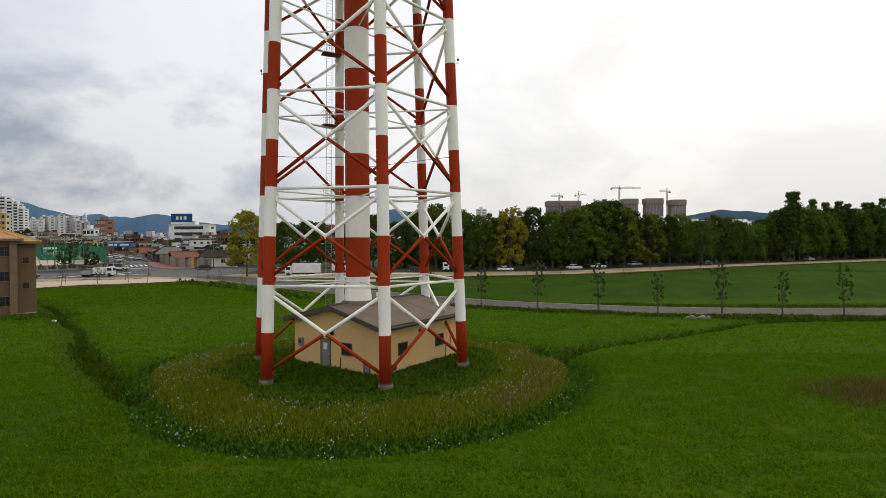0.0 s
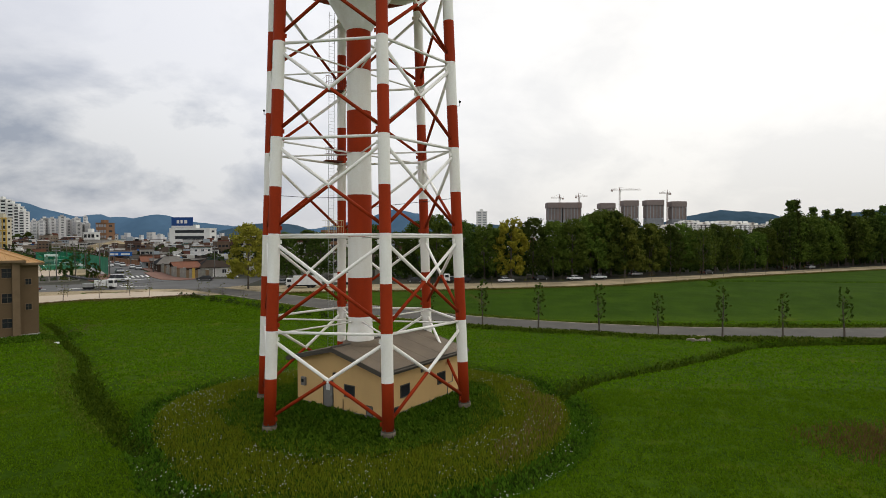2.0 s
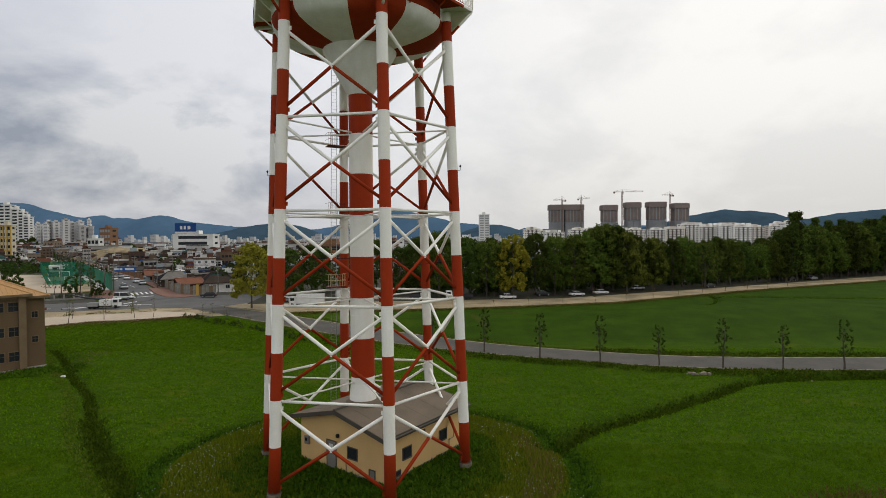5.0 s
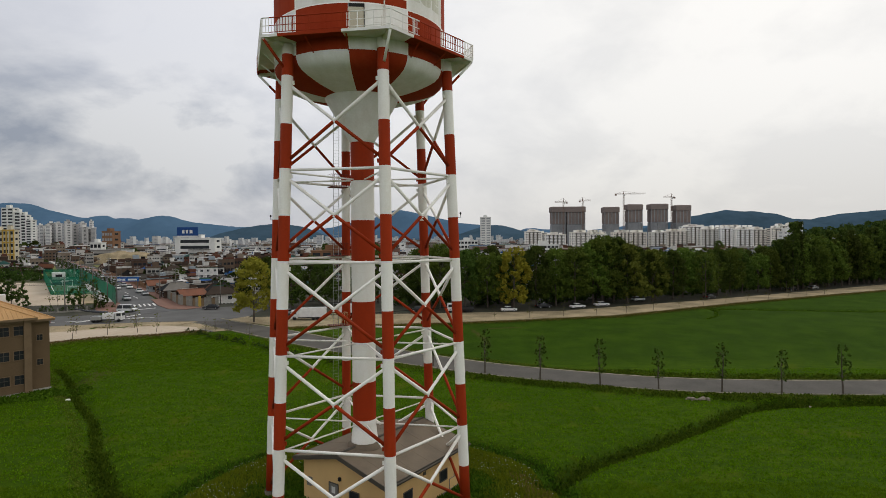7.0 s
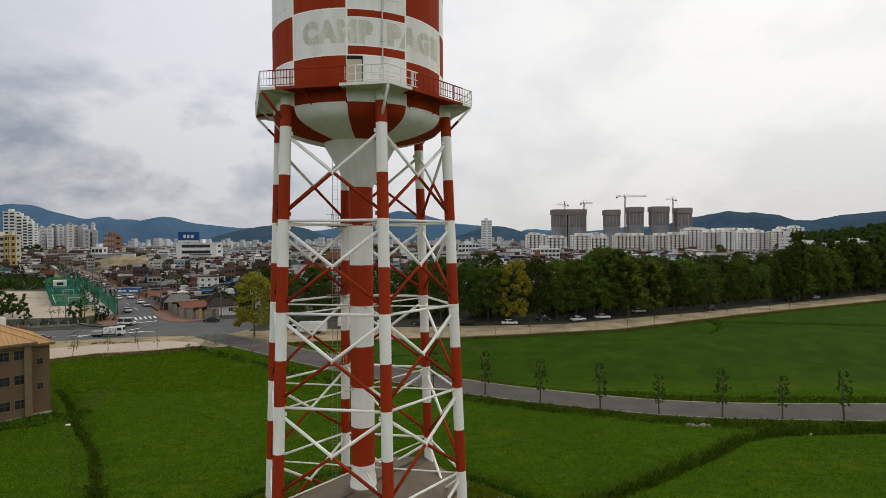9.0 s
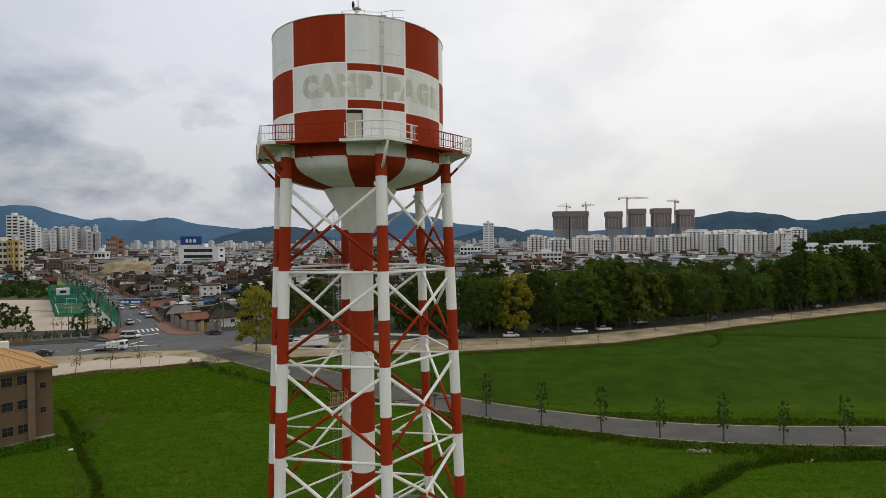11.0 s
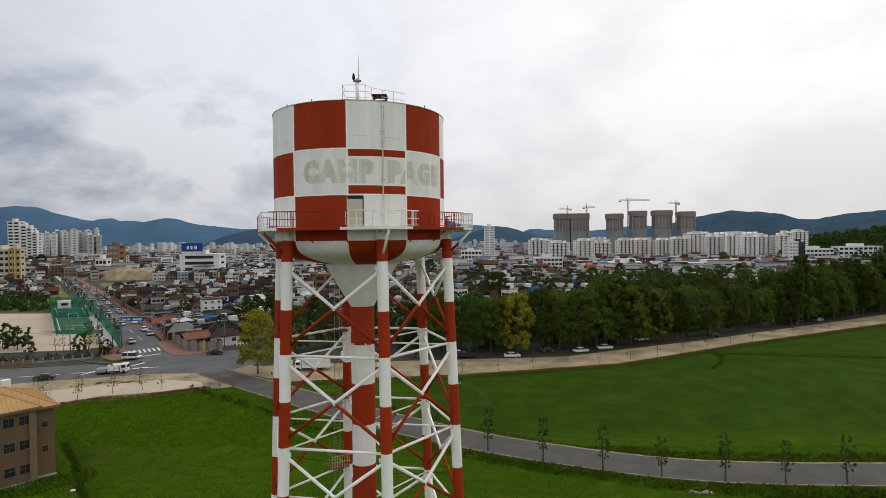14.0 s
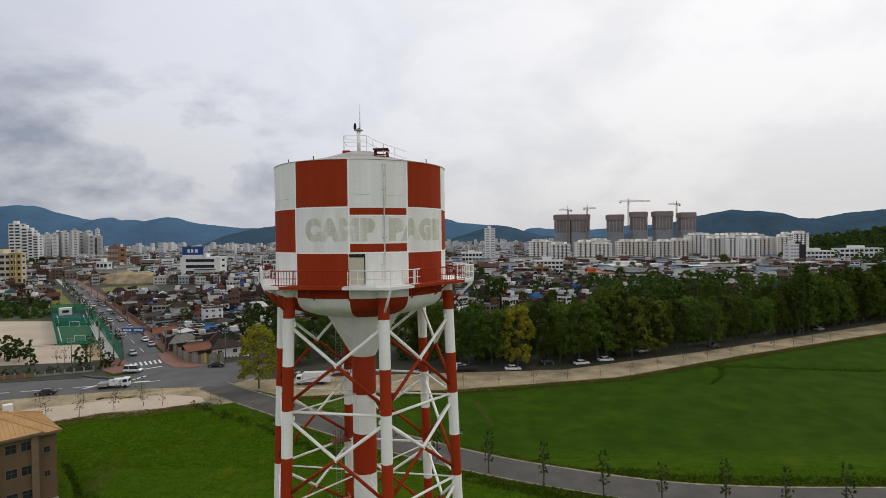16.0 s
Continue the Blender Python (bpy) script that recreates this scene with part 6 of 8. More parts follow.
tagged(part("distant_trees", wood, LEAF_DEEP), "distant dark garden trees among the roofs", "trees", "", "stuff")
# invented shrubs that fill the gaps below the crowns with darkness
hedge = Shape()
for j in range(330):
    x = -14 + 262 * mid.random()
    clump(hedge, x, strip_y(x) + 11 + 26 * mid.random(), mid.uniform(1.6, 3.0), mid.uniform(2.2, 4.6), 60, 0.5)
tagged(part("understorey", hedge, LEAF_DEEP), "dark shrubs and suckers added to blacken gaps under the tree row", "shrubs", "", "stuff")
for j in range(620):
    x, v = 560 + 560 * mid.random(), mid.random()
    h = -12 + 42 * math.exp(-((x - 760) / 120) ** 2) + 48 * math.exp(-((x - 1000) / 200) ** 2) + 20 * math.exp(-((x - 640) / 60) ** 2)
    clump(belt, x, 840 + 160 * v, mid.uniform(5, 8), mid.uniform(7, 11), 48, 1.9, h * math.sin(math.pi / 2 * min(1, v * 1.25)) - 8 * (1 - v) - 2.5)
tagged(part("distant_wood", belt, LEAF_DEEP), "dense dark wood between the tree row and the town", "trees", "", "stuff")
for j in range(260):
    x = -335 + 145 * mid.random()
    y = 246 + 85 * mid.random() ** 1.5 - 0.12 * (x + 200)
    if street_gap(x, y) > -22:
        continue
    clump(scrub, x, y, mid.uniform(1.2, 3.0), mid.uniform(1.6, 4.5), 80, 0.5)
tagged(part("playground_scrub", scrub, LEAF_DEEP), "dark scrub and hedges behind the playground", "shrubs", "", "stuff")
# medium town buildings
mr = random.Random(21)
for j in range(90):
    x, y = -420 + 900 * mr.random(), 470 + 270 * mr.random()
    if abs(street_gap(x, y)) < 22 or x < -225 or -262 < x < -170 and y < 480 or x > 90 and y < 520 and mr.random() < 0.6:
        continue
    w = mr.uniform(9, 24)
    block("town_building", "mid-rise rendered town building with window rows", x, x + w, y, mr.uniform(7, 15 if x < 60 else 11) + (2 if x < -60 else 0), mr.uniform(9, 14), 3, max(2, int(w / 4)), WALLS, "building", DARK_GLASS,
          turn=mr.uniform(-25, 25), z0=1.0, group="mid-rise town buildings")

block("hotel_building", "large white hotel with dark window bands", -482.0, -469.0, 587, 58.0, 8, 15, 2, PALE, "building", DARK_GLASS, True, z0=6)
for x0, x1, zt in ((-468.8, -462.0, 53.5), (-461.8, -456.5, 50.5), (-456.3, -450.5, 45.0)):
    block("hotel_wing", "stepped white hotel wing with dark window bands", x0, x1, 588, zt, 8, 14, 1, PALE, "building", DARK_GLASS, True, z0=6, group="stepped hotel wings")
block("office_building", "yellow-framed office building with cream floors", -350, -327.2, 400, 29.5, 14, 6, 5, CREAM, "building", DARK_GLASS, z0=3)
yb = block("stair_tower", "cream stair tower with a bold yellow frame", -327, -319, 399, 30.0, 5, 6, 2, CREAM, "building", DARK_GLASS, z0=3)
for u in (-4.1, -1.4, 1.4, 4.1):
    part("frame_bar", Shape().box((u - 0.3, -3.1, 0), (u + 0.3, -2.5, 27.6)), OCHRE_WALL, yb, "yellow frame bar")
for z in (9, 18, 27):
    part("frame_bar", Shape().box((-4.6, -3.0, z - 0.45), (4.6, -2.5, z + 0.45)), OCHRE_WALL, yb, "yellow frame bar")
block("corner_building", "white three-storey building with a dark flat roof", -303.5, -294, 461, 20.0, 7, 3, 3, PALE, "building", DARK_GLASS, z0=3)
block("brick_building", "brown brick building with few windows", -356, -345, 560, 31.4, 14, 5, 4, BRICK_FAR, "building", z0=3)
block("office_building", "long white building with dark window bands", -232, -198, 463, 23.2, 14, 4, 1, PALE, "building", DARK_GLASS, z0=3)
block("office_building", "grey glass office block", 344, 353, 560, 27.2, 12, 8, 3, PALE, "building", APT_GLASS)
block("office_building", "dark glass office block", 353.5, 361, 562, 26.5, 12, 8, 3, CAR_DARK, "building", DARK_GLASS)
block("tower_building", "slender pale tower with a glazed front", 43, 56, 700, 48.9, 12, 16, 2, PALE, "building", APT_GLASS)
block("office_building", "white five-storey building with square windows", 78, 103, 505, 15.5, 14, 4, 7, PALE, "building", DARK_GLASS)
block("office_building", "grey institute building with window rows", 12, 36, 640, 19.5, 14, 4, 6, PALE, "building", DARK_GLASS)
block("office_building", "white school building with long window rows", 395, 430, 620, 18, 14, 4, 8, PALE, "building", DARK_GLASS)
block("office_building", "white school building with long window rows", 450, 500, 640, 20, 14, 4, 9, PALE, "building", DARK_GLASS)
for nm, lab, x0, x1, y, zt, dp, mt in (("warehouse", "long pale low warehouse in town", 150, 215, 560, 8, 20, PALE), ("shop_building", "orange-red sheet-clad shop building", 112, 130, 465, 7, 12, ORANGE),
                                      ("warehouse", "low workshop with a blue sheet roof", 132, 152, 500, 8, 14, BLUE_ROOF), ("warehouse", "long pale low warehouse in town", 230, 300, 540, 7, 20, PALE),
                                      ("warehouse", "pale greenhouse-like low shed", 205, 250, 425, 5, 10, PALE), ("brick_building", "red brick town building", 72, 84, 470, 11, 12, BRICK_FAR),
                                      ("brick_building", "red brick building behind the junction", -75, -52, 300, 15, 14, BRICK_FAR), ("town_building", "white corner house with dark windows", -128, -120, 300, 9, 8, PALE)):
    block(nm, lab, x0, x1, y, zt, dp, max(2, int(zt / 3.5)), max(2, int((x1 - x0) / 5)), mt, "building", DARK_GLASS)

# billboard on the long white building
bb = thing("billboard", "large blue rooftop billboard with white lettering bars", "billboard", (-221, 463, 23.2))
part("panel", Shape().box((-9, -0.3, 1.0), (9, 0.3, 9.8)), BLUE_SIGN, bb)
part("stripe", Shape().box((-9, -0.34, 1.0), (9, -0.31, 2.6)), PALE, bb)
for j, wdt in enumerate((2.0, 1.8, 2.4)):
    part("lettering_bar", Shape().box((-4.5 + 3.2 * j, -0.36, 4.6), (-4.5 + 3.2 * j + wdt, -0.31, 7.4)), PALE, bb)
for u in (-7.5, -2.5, 2.5, 7.5):
    part("post", Shape().box((u - 0.15, 0.3, -0.5), (u + 0.15, 0.7, 9.5)), STEEL, bb)


# towers under construction, wrapped in nets, with cranes
def shell_tower(x0, x1, ztop, wide):
    x0 += 5.5
    w = x1 - x0
    b = thing("tower_under_construction", "unfinished apartment tower wrapped in brown debris nets", "building", ((x0 + x1) / 2, 900, 0), 0, "towers under construction")
    H = ztop
    part("lower_body", Shape().box((-w / 2, -9, -3), (w / 2, 9, H * 0.62), bevel=1.5), GREY_NET, b)
    part("upper_body", Shape().box((-w / 2 - 0.2, -9.2, H * 0.62), (w / 2 + 0.2, 9.2, H - 9), bevel=1.2), BROWN_NET, b)
    part("climbing_formwork", Shape().box((-w / 2 - 1.4, -10.4, H - 9), (w / 2 + 1.4, 10.4, H), bevel=1.0), BROWN_NET, b, "dark climbing formwork round the top storeys")
    n = max(3, int(w / 5))
    for j in range(n + 1):
        u = -w / 2 + w * j / n
        part("facade_fin", Shape().box((u - 0.5, -10.0, 0), (u + 0.5, -8.8, H - 9)), GREY_NET, b)
    for j in range(int(H / 3.2)):
        part("floor_slab", Shape().box((-w / 2 - 0.3, -9.5, j * 3.2), (w / 2 + 0.3, -8.9, j * 3.2 + 0.5)), BROWN_NET if j * 3.2 > H * 0.6 else GREY_NET, b)
    if wide:
        part("joint_shadow", Shape().box((-w * 0.09, -9.7, 0), (-w * 0.05, -8, H - 9)), BLACK, b)
    return b


for x0, x1, zt in ((165, 224, 73.4), (251, 279, 72.4), (289, 317, 76.5), (326, 358, 77.0), (367, 395, 74.7)):
    shell_tower(x0, x1, zt, x1 - x0 > 40)


def tower_crane(x, y, top, j0, j1, jz):
    c = thing("tower_crane", "tall tower crane with a level jib", "crane", (x, y, 0), 0, "tower cranes")
    m = Shape()
    for sx in (-0.8, 0.8):
        for sy in (-0.8, 0.8):
            m.tube([(sx, sy, 0), (sx, sy, jz)], 0.25, 4)
    for k in range(int(jz / 4)):
        z = 4 * k
        m.tube([(-0.8, -0.8, z), (0.8, -0.8, z + 4)], 0.12, 4)
    part("mast", m, CRANE_GREY, c)
    jb = Shape()
    for sz, sy in ((0, -0.6), (0, 0.6), (1.6, 0)):
        jb.tube([(j0 - x, sy, jz + sz), (j1 - x, sy, jz + sz)], 0.22, 4)
    for k in range(int((j1 - j0) / 3)):
        jb.tube([(j0 - x + 3 * k, 0.6, jz), (j0 - x + 3 * k + 1.5, 0, jz + 1.6), (j0 - x + 3 * k + 3, 0.6, jz)], 0.12, 4)
    part("jib", jb, CRANE_GREY, c)
    part("tower_head", Shape().tube([(0, 0, jz), (0, 0, top)], [0.8, 0.25], 4), CRANE_GREY, c)
    part("tie_bar", Shape().tube([((j0 - x) * 0.8, 0, jz + 1.6), (0, 0, top), ((j1 - x) * 0.7, 0, jz + 1.6)], 0.1, 4), CRANE_GREY, c)
    part("counterweight", Shape().box(((j0 if x - j0 < j1 - x else j1 - 2.5) - x, -1, jz - 2.2), ((j0 + 2.5 if x - j0 < j1 - x else j1) - x, 1, jz)), CRANE_GREY, c)
    part("cab", Shape().box((0.9, -1, jz - 2.4), (2.5, 1, jz)), PALE, c)


tower_crane(188, 885, 86.5, 174, 194.5, 80)
tower_crane(219, 885, 88.7, 213, 233, 82)
tower_crane(285, 885, 97.0, 271, 320, 92.5)
tower_crane(362, 885, 93.0, 349, 368, 87)


# ---------------------------------------------------------------- three-storey tan building beside the meadow
def build_barracks():
    b = thing("barracks_building", "three-storey tan building with pilasters and an orange sheet roof", "building", (-60.5, 81.6, -1.25), 49)
    H, L, D, X0 = 11.2, 44.0, 13.0, -2.6
    # local x runs along the front, 0 at the far end; local y runs into the building
    part("wall", Shape().box((-L, -0.7, -1), (X0, D, H)), TAN_WALL, b, "tan rendered main wall")
    part("end_bay", Shape().box((X0, 0.0, -1), (-0.2, D - 1.0, H - 0.4)), TAN_WALL, b, "set-back tan end bay")
    part("plinth", Shape().box((-L, -0.85, -1), (X0 + 0.05, -0.7, 0.35)).box((X0 + 0.05, -0.12, -1), (-0.1, 0.0, 0.35)), CONCRETE_PALE, b)
    for x in (X0 - 0.5, X0 - 5.2, X0 - 10.3, X0 - 16.2, X0 - 22.2):
        part("pilaster", Shape().box((x - 0.45, -1.05, -0.5), (x + 0.45, -0.7, H)), TAN_TRIM, b)
    win = []
    for lvl in range(3):
        for j in range(9):
            x = X0 - 1.45 - 1.85 * j - (1.3 if j > 1 else 0) - (1.3 if j > 3 else 0)
            win.append((x, -0.7, 1.6 + 3.6 * lvl, 1.3, 1.3))
        if lvl:
            win.append((X0 + 1.15, 0.0, 0.25 + 3.7 * lvl, 0.72, 0.85))
    for x, y, z, w, h in win:
        o = part("window", Shape().box((x - w / 2, y - 0.03, z), (x + w / 2, y + 0.05, z + h)), DARK_GLASS, b)
        part("sash", Shape().box((x - w / 2, y - 0.06, z + h * 0.55), (x + w / 2, y - 0.02, z + h * 0.6)).box((x - 0.03, y - 0.06, z), (x + 0.03, y - 0.02, z + h)), FASCIA, o)
        part("window_frame", Shape().box((x - w / 2 - 0.1, y - 0.12, z - 0.1), (x + w / 2 + 0.1, y + 0.02, z)).box((x - w / 2 - 0.1, y - 0.08, z + h), (x + w / 2 + 0.1, y + 0.02, z + h + 0.1))
             .box((x - w / 2 - 0.1, y - 0.08, z), (x - w / 2, y + 0.02, z + h)).box((x + w / 2, y - 0.08, z), (x + w / 2 + 0.1, y + 0.02, z + h)), TAN_TRIM, o)

    def hip(name, x0, x1, y0, y1, z, rise, run, hip_left=True):
        """A hipped roof; the ridge runs along x."""
        ym = (y0 + y1) / 2
        a, c = (x0 + (run if hip_left else 0), ym, z + rise), (x1 - run, ym, z + rise)
        o = part(name, Shape().add([(x0, y0, z), (x1, y0, z), (x1, y1, z), (x0, y1, z), a, c], [(0, 1, 5, 4), (1, 2, 5), (2, 3, 4, 5), (3, 0, 4), (3, 2, 1, 0)]), ORANGE_ROOF, b, "orange ribbed sheet roof")
        part("eave_board", Shape().box((x0, y0 - 0.04, z - 0.32), (x1, y0 + 0.06, z + 0.03)).box((x1 - 0.06, y0 + 0.06, z - 0.32), (x1 + 0.04, y1, z + 0.03)), TAN_TRIM, b, "pale eave board")
        part("ridge_cap", Shape().tube([a, c], 0.16, 6).tube([c, (x1, y0, z)], 0.14, 6).tube([c, (x1, y1, z)], 0.14, 6), ORANGE_ROOF, o)
        n = int((x1 - x0) / 0.55)
        for j in range(1, n):
            x = x1 - 0.55 * j
            u = min(1.0, (x1 - x) / run)
            if j < 46:
                part("roof_rib", Shape().tube([(x, y0 + 0.02, z + 0.03), (x, y0 + (ym - y0) * u, z + rise * u + 0.03)], 0.04, 4), ORANGE_ROOF, o)
        for j in range(1, int((y1 - y0) / 0.55)):
            y = y0 + 0.55 * j
            u = 1 - abs(y - ym) / (ym - y0)
            part("roof_rib", Shape().tube([(x1 - 0.02, y, z + 0.03), (x1 - run * u, y, z + rise * u + 0.03)], 0.04, 4), ORANGE_ROOF, o)

    hip("roof", -L - 1, X0 + 0.6, -1.55, D + 0.9, H + 0.05, 3.4, 7.2)
    hip("end_roof", X0 - 6, 0.3, -0.85, D - 0.2, H - 0.35, 2.6, 5.5, False)
    part("roof_hatch", Shape().box((-5.5, 6.3, H + 2.0), (-4.3, 7.4, H + 3.2), bevel=0.05), PALE, b)
    part("step", Shape().box((X0 - 3.5, -2.2, -0.6), (X0 - 0.5, -0.85, 0.1)), CONCRETE, b)
    return b


build_barracks()


# ---------------------------------------------------------------- hills
def ridge(name, y0, depth, bumps, base, label, mat, seed, rough_amp):
    s = Shape()
    xs = np.linspace(-4600, 4600, 700)
    n = 9
    for j in range(n + 1):
        v = j / n
        for x in xs:
            h = base + sum(a * math.exp(-((x - c) / w) ** 2) for c, a, w in bumps)
            h += rough_amp * (noise.fractal(Vector((x * 0.004, seed, v * 1.5)), 0.9, 2.2, 5) + 0.35 * noise.noise(Vector((x * 0.02, seed, v * 3))))
            s.v.append((x, y0 + depth * v, h * math.sin(math.pi / 2 * min(1, v * 1.25)) - 8 * (1 - v)))
    m = len(xs)
    s.f = [(j * m + i, j * m + i + 1, (j + 1) * m + i + 1, (j + 1) * m + i) for j in range(n) for i in range(m - 1)]
    s.s = [0] * len(s.f)
    return structure(name, s, mat, label, "hills", True)


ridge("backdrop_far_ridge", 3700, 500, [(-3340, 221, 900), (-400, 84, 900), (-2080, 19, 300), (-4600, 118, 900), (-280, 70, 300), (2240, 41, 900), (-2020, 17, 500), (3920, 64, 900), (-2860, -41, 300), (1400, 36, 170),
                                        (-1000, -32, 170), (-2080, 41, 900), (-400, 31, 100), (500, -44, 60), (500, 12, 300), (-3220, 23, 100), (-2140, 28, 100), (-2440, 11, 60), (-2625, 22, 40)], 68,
      "wooded mountain ridge on the horizon, coloured blue for haze", HILL_FAR, 1.3, 10)
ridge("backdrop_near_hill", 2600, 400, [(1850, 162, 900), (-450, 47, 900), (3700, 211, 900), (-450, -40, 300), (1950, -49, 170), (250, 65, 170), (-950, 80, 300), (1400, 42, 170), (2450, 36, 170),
                                        (-1350, -36, 100), (900, -22, 170), (1800, -17, 60), (-600, -10, 100), (-50, -32, 60), (-1450, -12, 170), (1350, -11, 100)], -2, "dark wooded hill behind the town, coloured bluish for haze", HILL_NEAR, 4.1, 10)
ridge("backdrop_wooded_slope", 840, 160, [(760, 42, 120), (1000, 48, 200), (640, 20, 60), (1500, 60, 400)], -12, "dark green wooded slope beside the town", WOODED, 6.6, 5)
# ---------------------------------------------------------------- vehicles
def car_kind(label, paint, L=4.5, W=1.8, H=1.45, van=False):
    c = thing("car", label, "car")
    hood = L * (0.17 if van else 0.24)
    prof = [(-L / 2, 0.35), (-L / 2, 0.78), (-L / 2 + 0.12, 0.86), (-L / 2 + hood, 0.94), (L / 2 - (0.1 if van else 0.55), 0.98), (L / 2, 0.86), (L / 2, 0.35)]
    s = Shape()
    n = len(prof)
    for y, k in ((-W / 2, 0.0), (-W / 2 + 0.1, 1.0), (W / 2 - 0.1, 1.0), (W / 2, 0.0)):
        s.v += [(x * (0.97 + 0.03 * k), y, z - (0.05 * (1 - k) if z > 0.5 else 0)) for x, z in prof]
    for r in range(3):
        s.f += [(r * n + i, r * n + (i + 1) % n, (r + 1) * n + (i + 1) % n, (r + 1) * n + i) for i in range(n)]
    s.f += [tuple(range(n)), tuple(range(4 * n - 1, 3 * n - 1, -1))]
    s.s = [0] * len(s.f)
    body = part("body", s, paint, c, "", True)
    x0, x1, x2, x3 = -L / 2 + hood - 0.1, -L / 2 + hood + 0.6, L / 2 - (0.35 if van else 1.2), L / 2 - (0.08 if van else 0.45)
    lo, hi = W / 2 - 0.08, W / 2 - 0.26
    cab = [(x0, -lo, 0.93), (x3, -lo, 0.93), (x3, lo, 0.93), (x0, lo, 0.93), (x1, -hi, H - 0.06), (x2, -hi, H - 0.06), (x2, hi, H - 0.06), (x1, hi, H - 0.06)]
    part("cabin_glass", Shape().add(cab, [(0, 1, 5, 4), (1, 2, 6, 5), (2, 3, 7, 6), (3, 0, 4, 7)]), DARK_GLASS, c)
    part("car_roof", Shape().box((x1 - 0.05, -hi - 0.02, H - 0.08), (x2 + 0.05, hi + 0.02, H), bevel=0.04), paint, c)
    for x in (x0 + 0.62 * (x3 - x0),):
        for sg in (-1, 1):
            part("door_pillar", Shape().tube([(x, sg * (lo - 0.0), 0.93), (x, sg * (hi + 0.01), H - 0.05)], 0.05, 4), paint, c)
    for x in (-L / 2 + 0.85, L / 2 - 0.85):
        for sg in (-1, 1):
            wheel = part("wheel", Shape().tube([(x, sg * (W / 2 - 0.2), 0.32), (x, sg * (W / 2 + 0.02), 0.32)], 0.32, 14), BLACK, c)
            part("rim", Shape().tube([(x, sg * (W / 2 + 0.0), 0.32), (x, sg * (W / 2 + 0.03), 0.32)], 0.2, 10), STEEL, wheel)
    for sg in (-1, 1):
        part("headlight", Shape().box((-L / 2 - 0.02, sg * W * 0.36 - 0.16, 0.62), (-L / 2 + 0.15, sg * W * 0.36 + 0.16, 0.77)), LAMP_CLEAR, c)
        part("tail_light", Shape().box((L / 2 - 0.1, sg * W * 0.38 - 0.14, 0.62), (L / 2 + 0.02, sg * W * 0.38 + 0.14, 0.82)), LAMP_RED, c)
    return c


CARS = {
    "white": car_kind("white saloon car parked on the dirt strip", CAR_WHITE), "dark": car_kind("dark saloon car at the roadside", CAR_DARK),
    "silver": car_kind("silver car parked along the street", CAR_SILVER), "red": car_kind("red hatchback parked along the street", CAR_RED, 4.0, 1.7, 1.5),
    "van": car_kind("white van at the junction", CAR_WHITE, 4.9, 1.9, 1.95, True),
}
KINDS.update(CARS)


def park(kind, x, y, turn, group="", label="", lift=0.12):
    t = copy_thing(CARS[kind], pose(x, y, land(x, y) + lift, 0, 0, turn))
    if group:
        t["group"] = group
    if label:
        t["label"] = label
    return t


STRIP_CARS, STREET_CARS = "cars parked under the row of trees", "cars parked along the street"
for kind, x, y, turn in (("white", 17.2, 151.6, 184), ("white", 37.6, 157.0, 200), ("white", 45.6, 160.8, 190), ("dark", 28.0, 158, 200), ("dark", 86.0, 178.5, 207), ("white", 60.5, 172.5, 205),
                         ("dark", 128, 203, 208), ("silver", 140, 209, 208), ("white", 2.2, 154.5, 185), ("dark", -8, 152.5, 180), ("silver", -44, 148.5, 170), ("dark", -47, 150.5, 100)):
    park(kind, x, y, turn, STRIP_CARS, "" if kind == "white" else f"{kind} car parked beside the row of trees")
cr = random.Random(31)
for j in range(34):
    u = 0.02 + j * 0.026 + cr.uniform(-0.006, 0.006)
    side = 1 if j % 3 else -1
    x, y = -91 - 266 * u, 163 + 337 * u
    d = 2.7 if side > 0 else -4.3
    x, y = x + 0.785 * d, y + 0.62 * d
    park(("silver", "white", "dark", "silver", "red", "dark", "white")[cr.randrange(7)], x, y, 128 + cr.uniform(-3, 3), STREET_CARS, "car parked along the street kerb", lift=0.18)
for j in range(9):
    u = 0.1 + 0.09 * j + cr.uniform(-0.02, 0.02)
    park(("white", "silver", "dark")[j % 3], -91 - 266 * u - 1.2, 163 + 337 * u - 0.9, 128, STREET_CARS, "car standing in the street lane", lift=0.18)
park("van", -88.9, 149.6, 185, "", "white van standing at the junction")
park("dark", -100, 131.5, 17, "", "dark car on the main road")


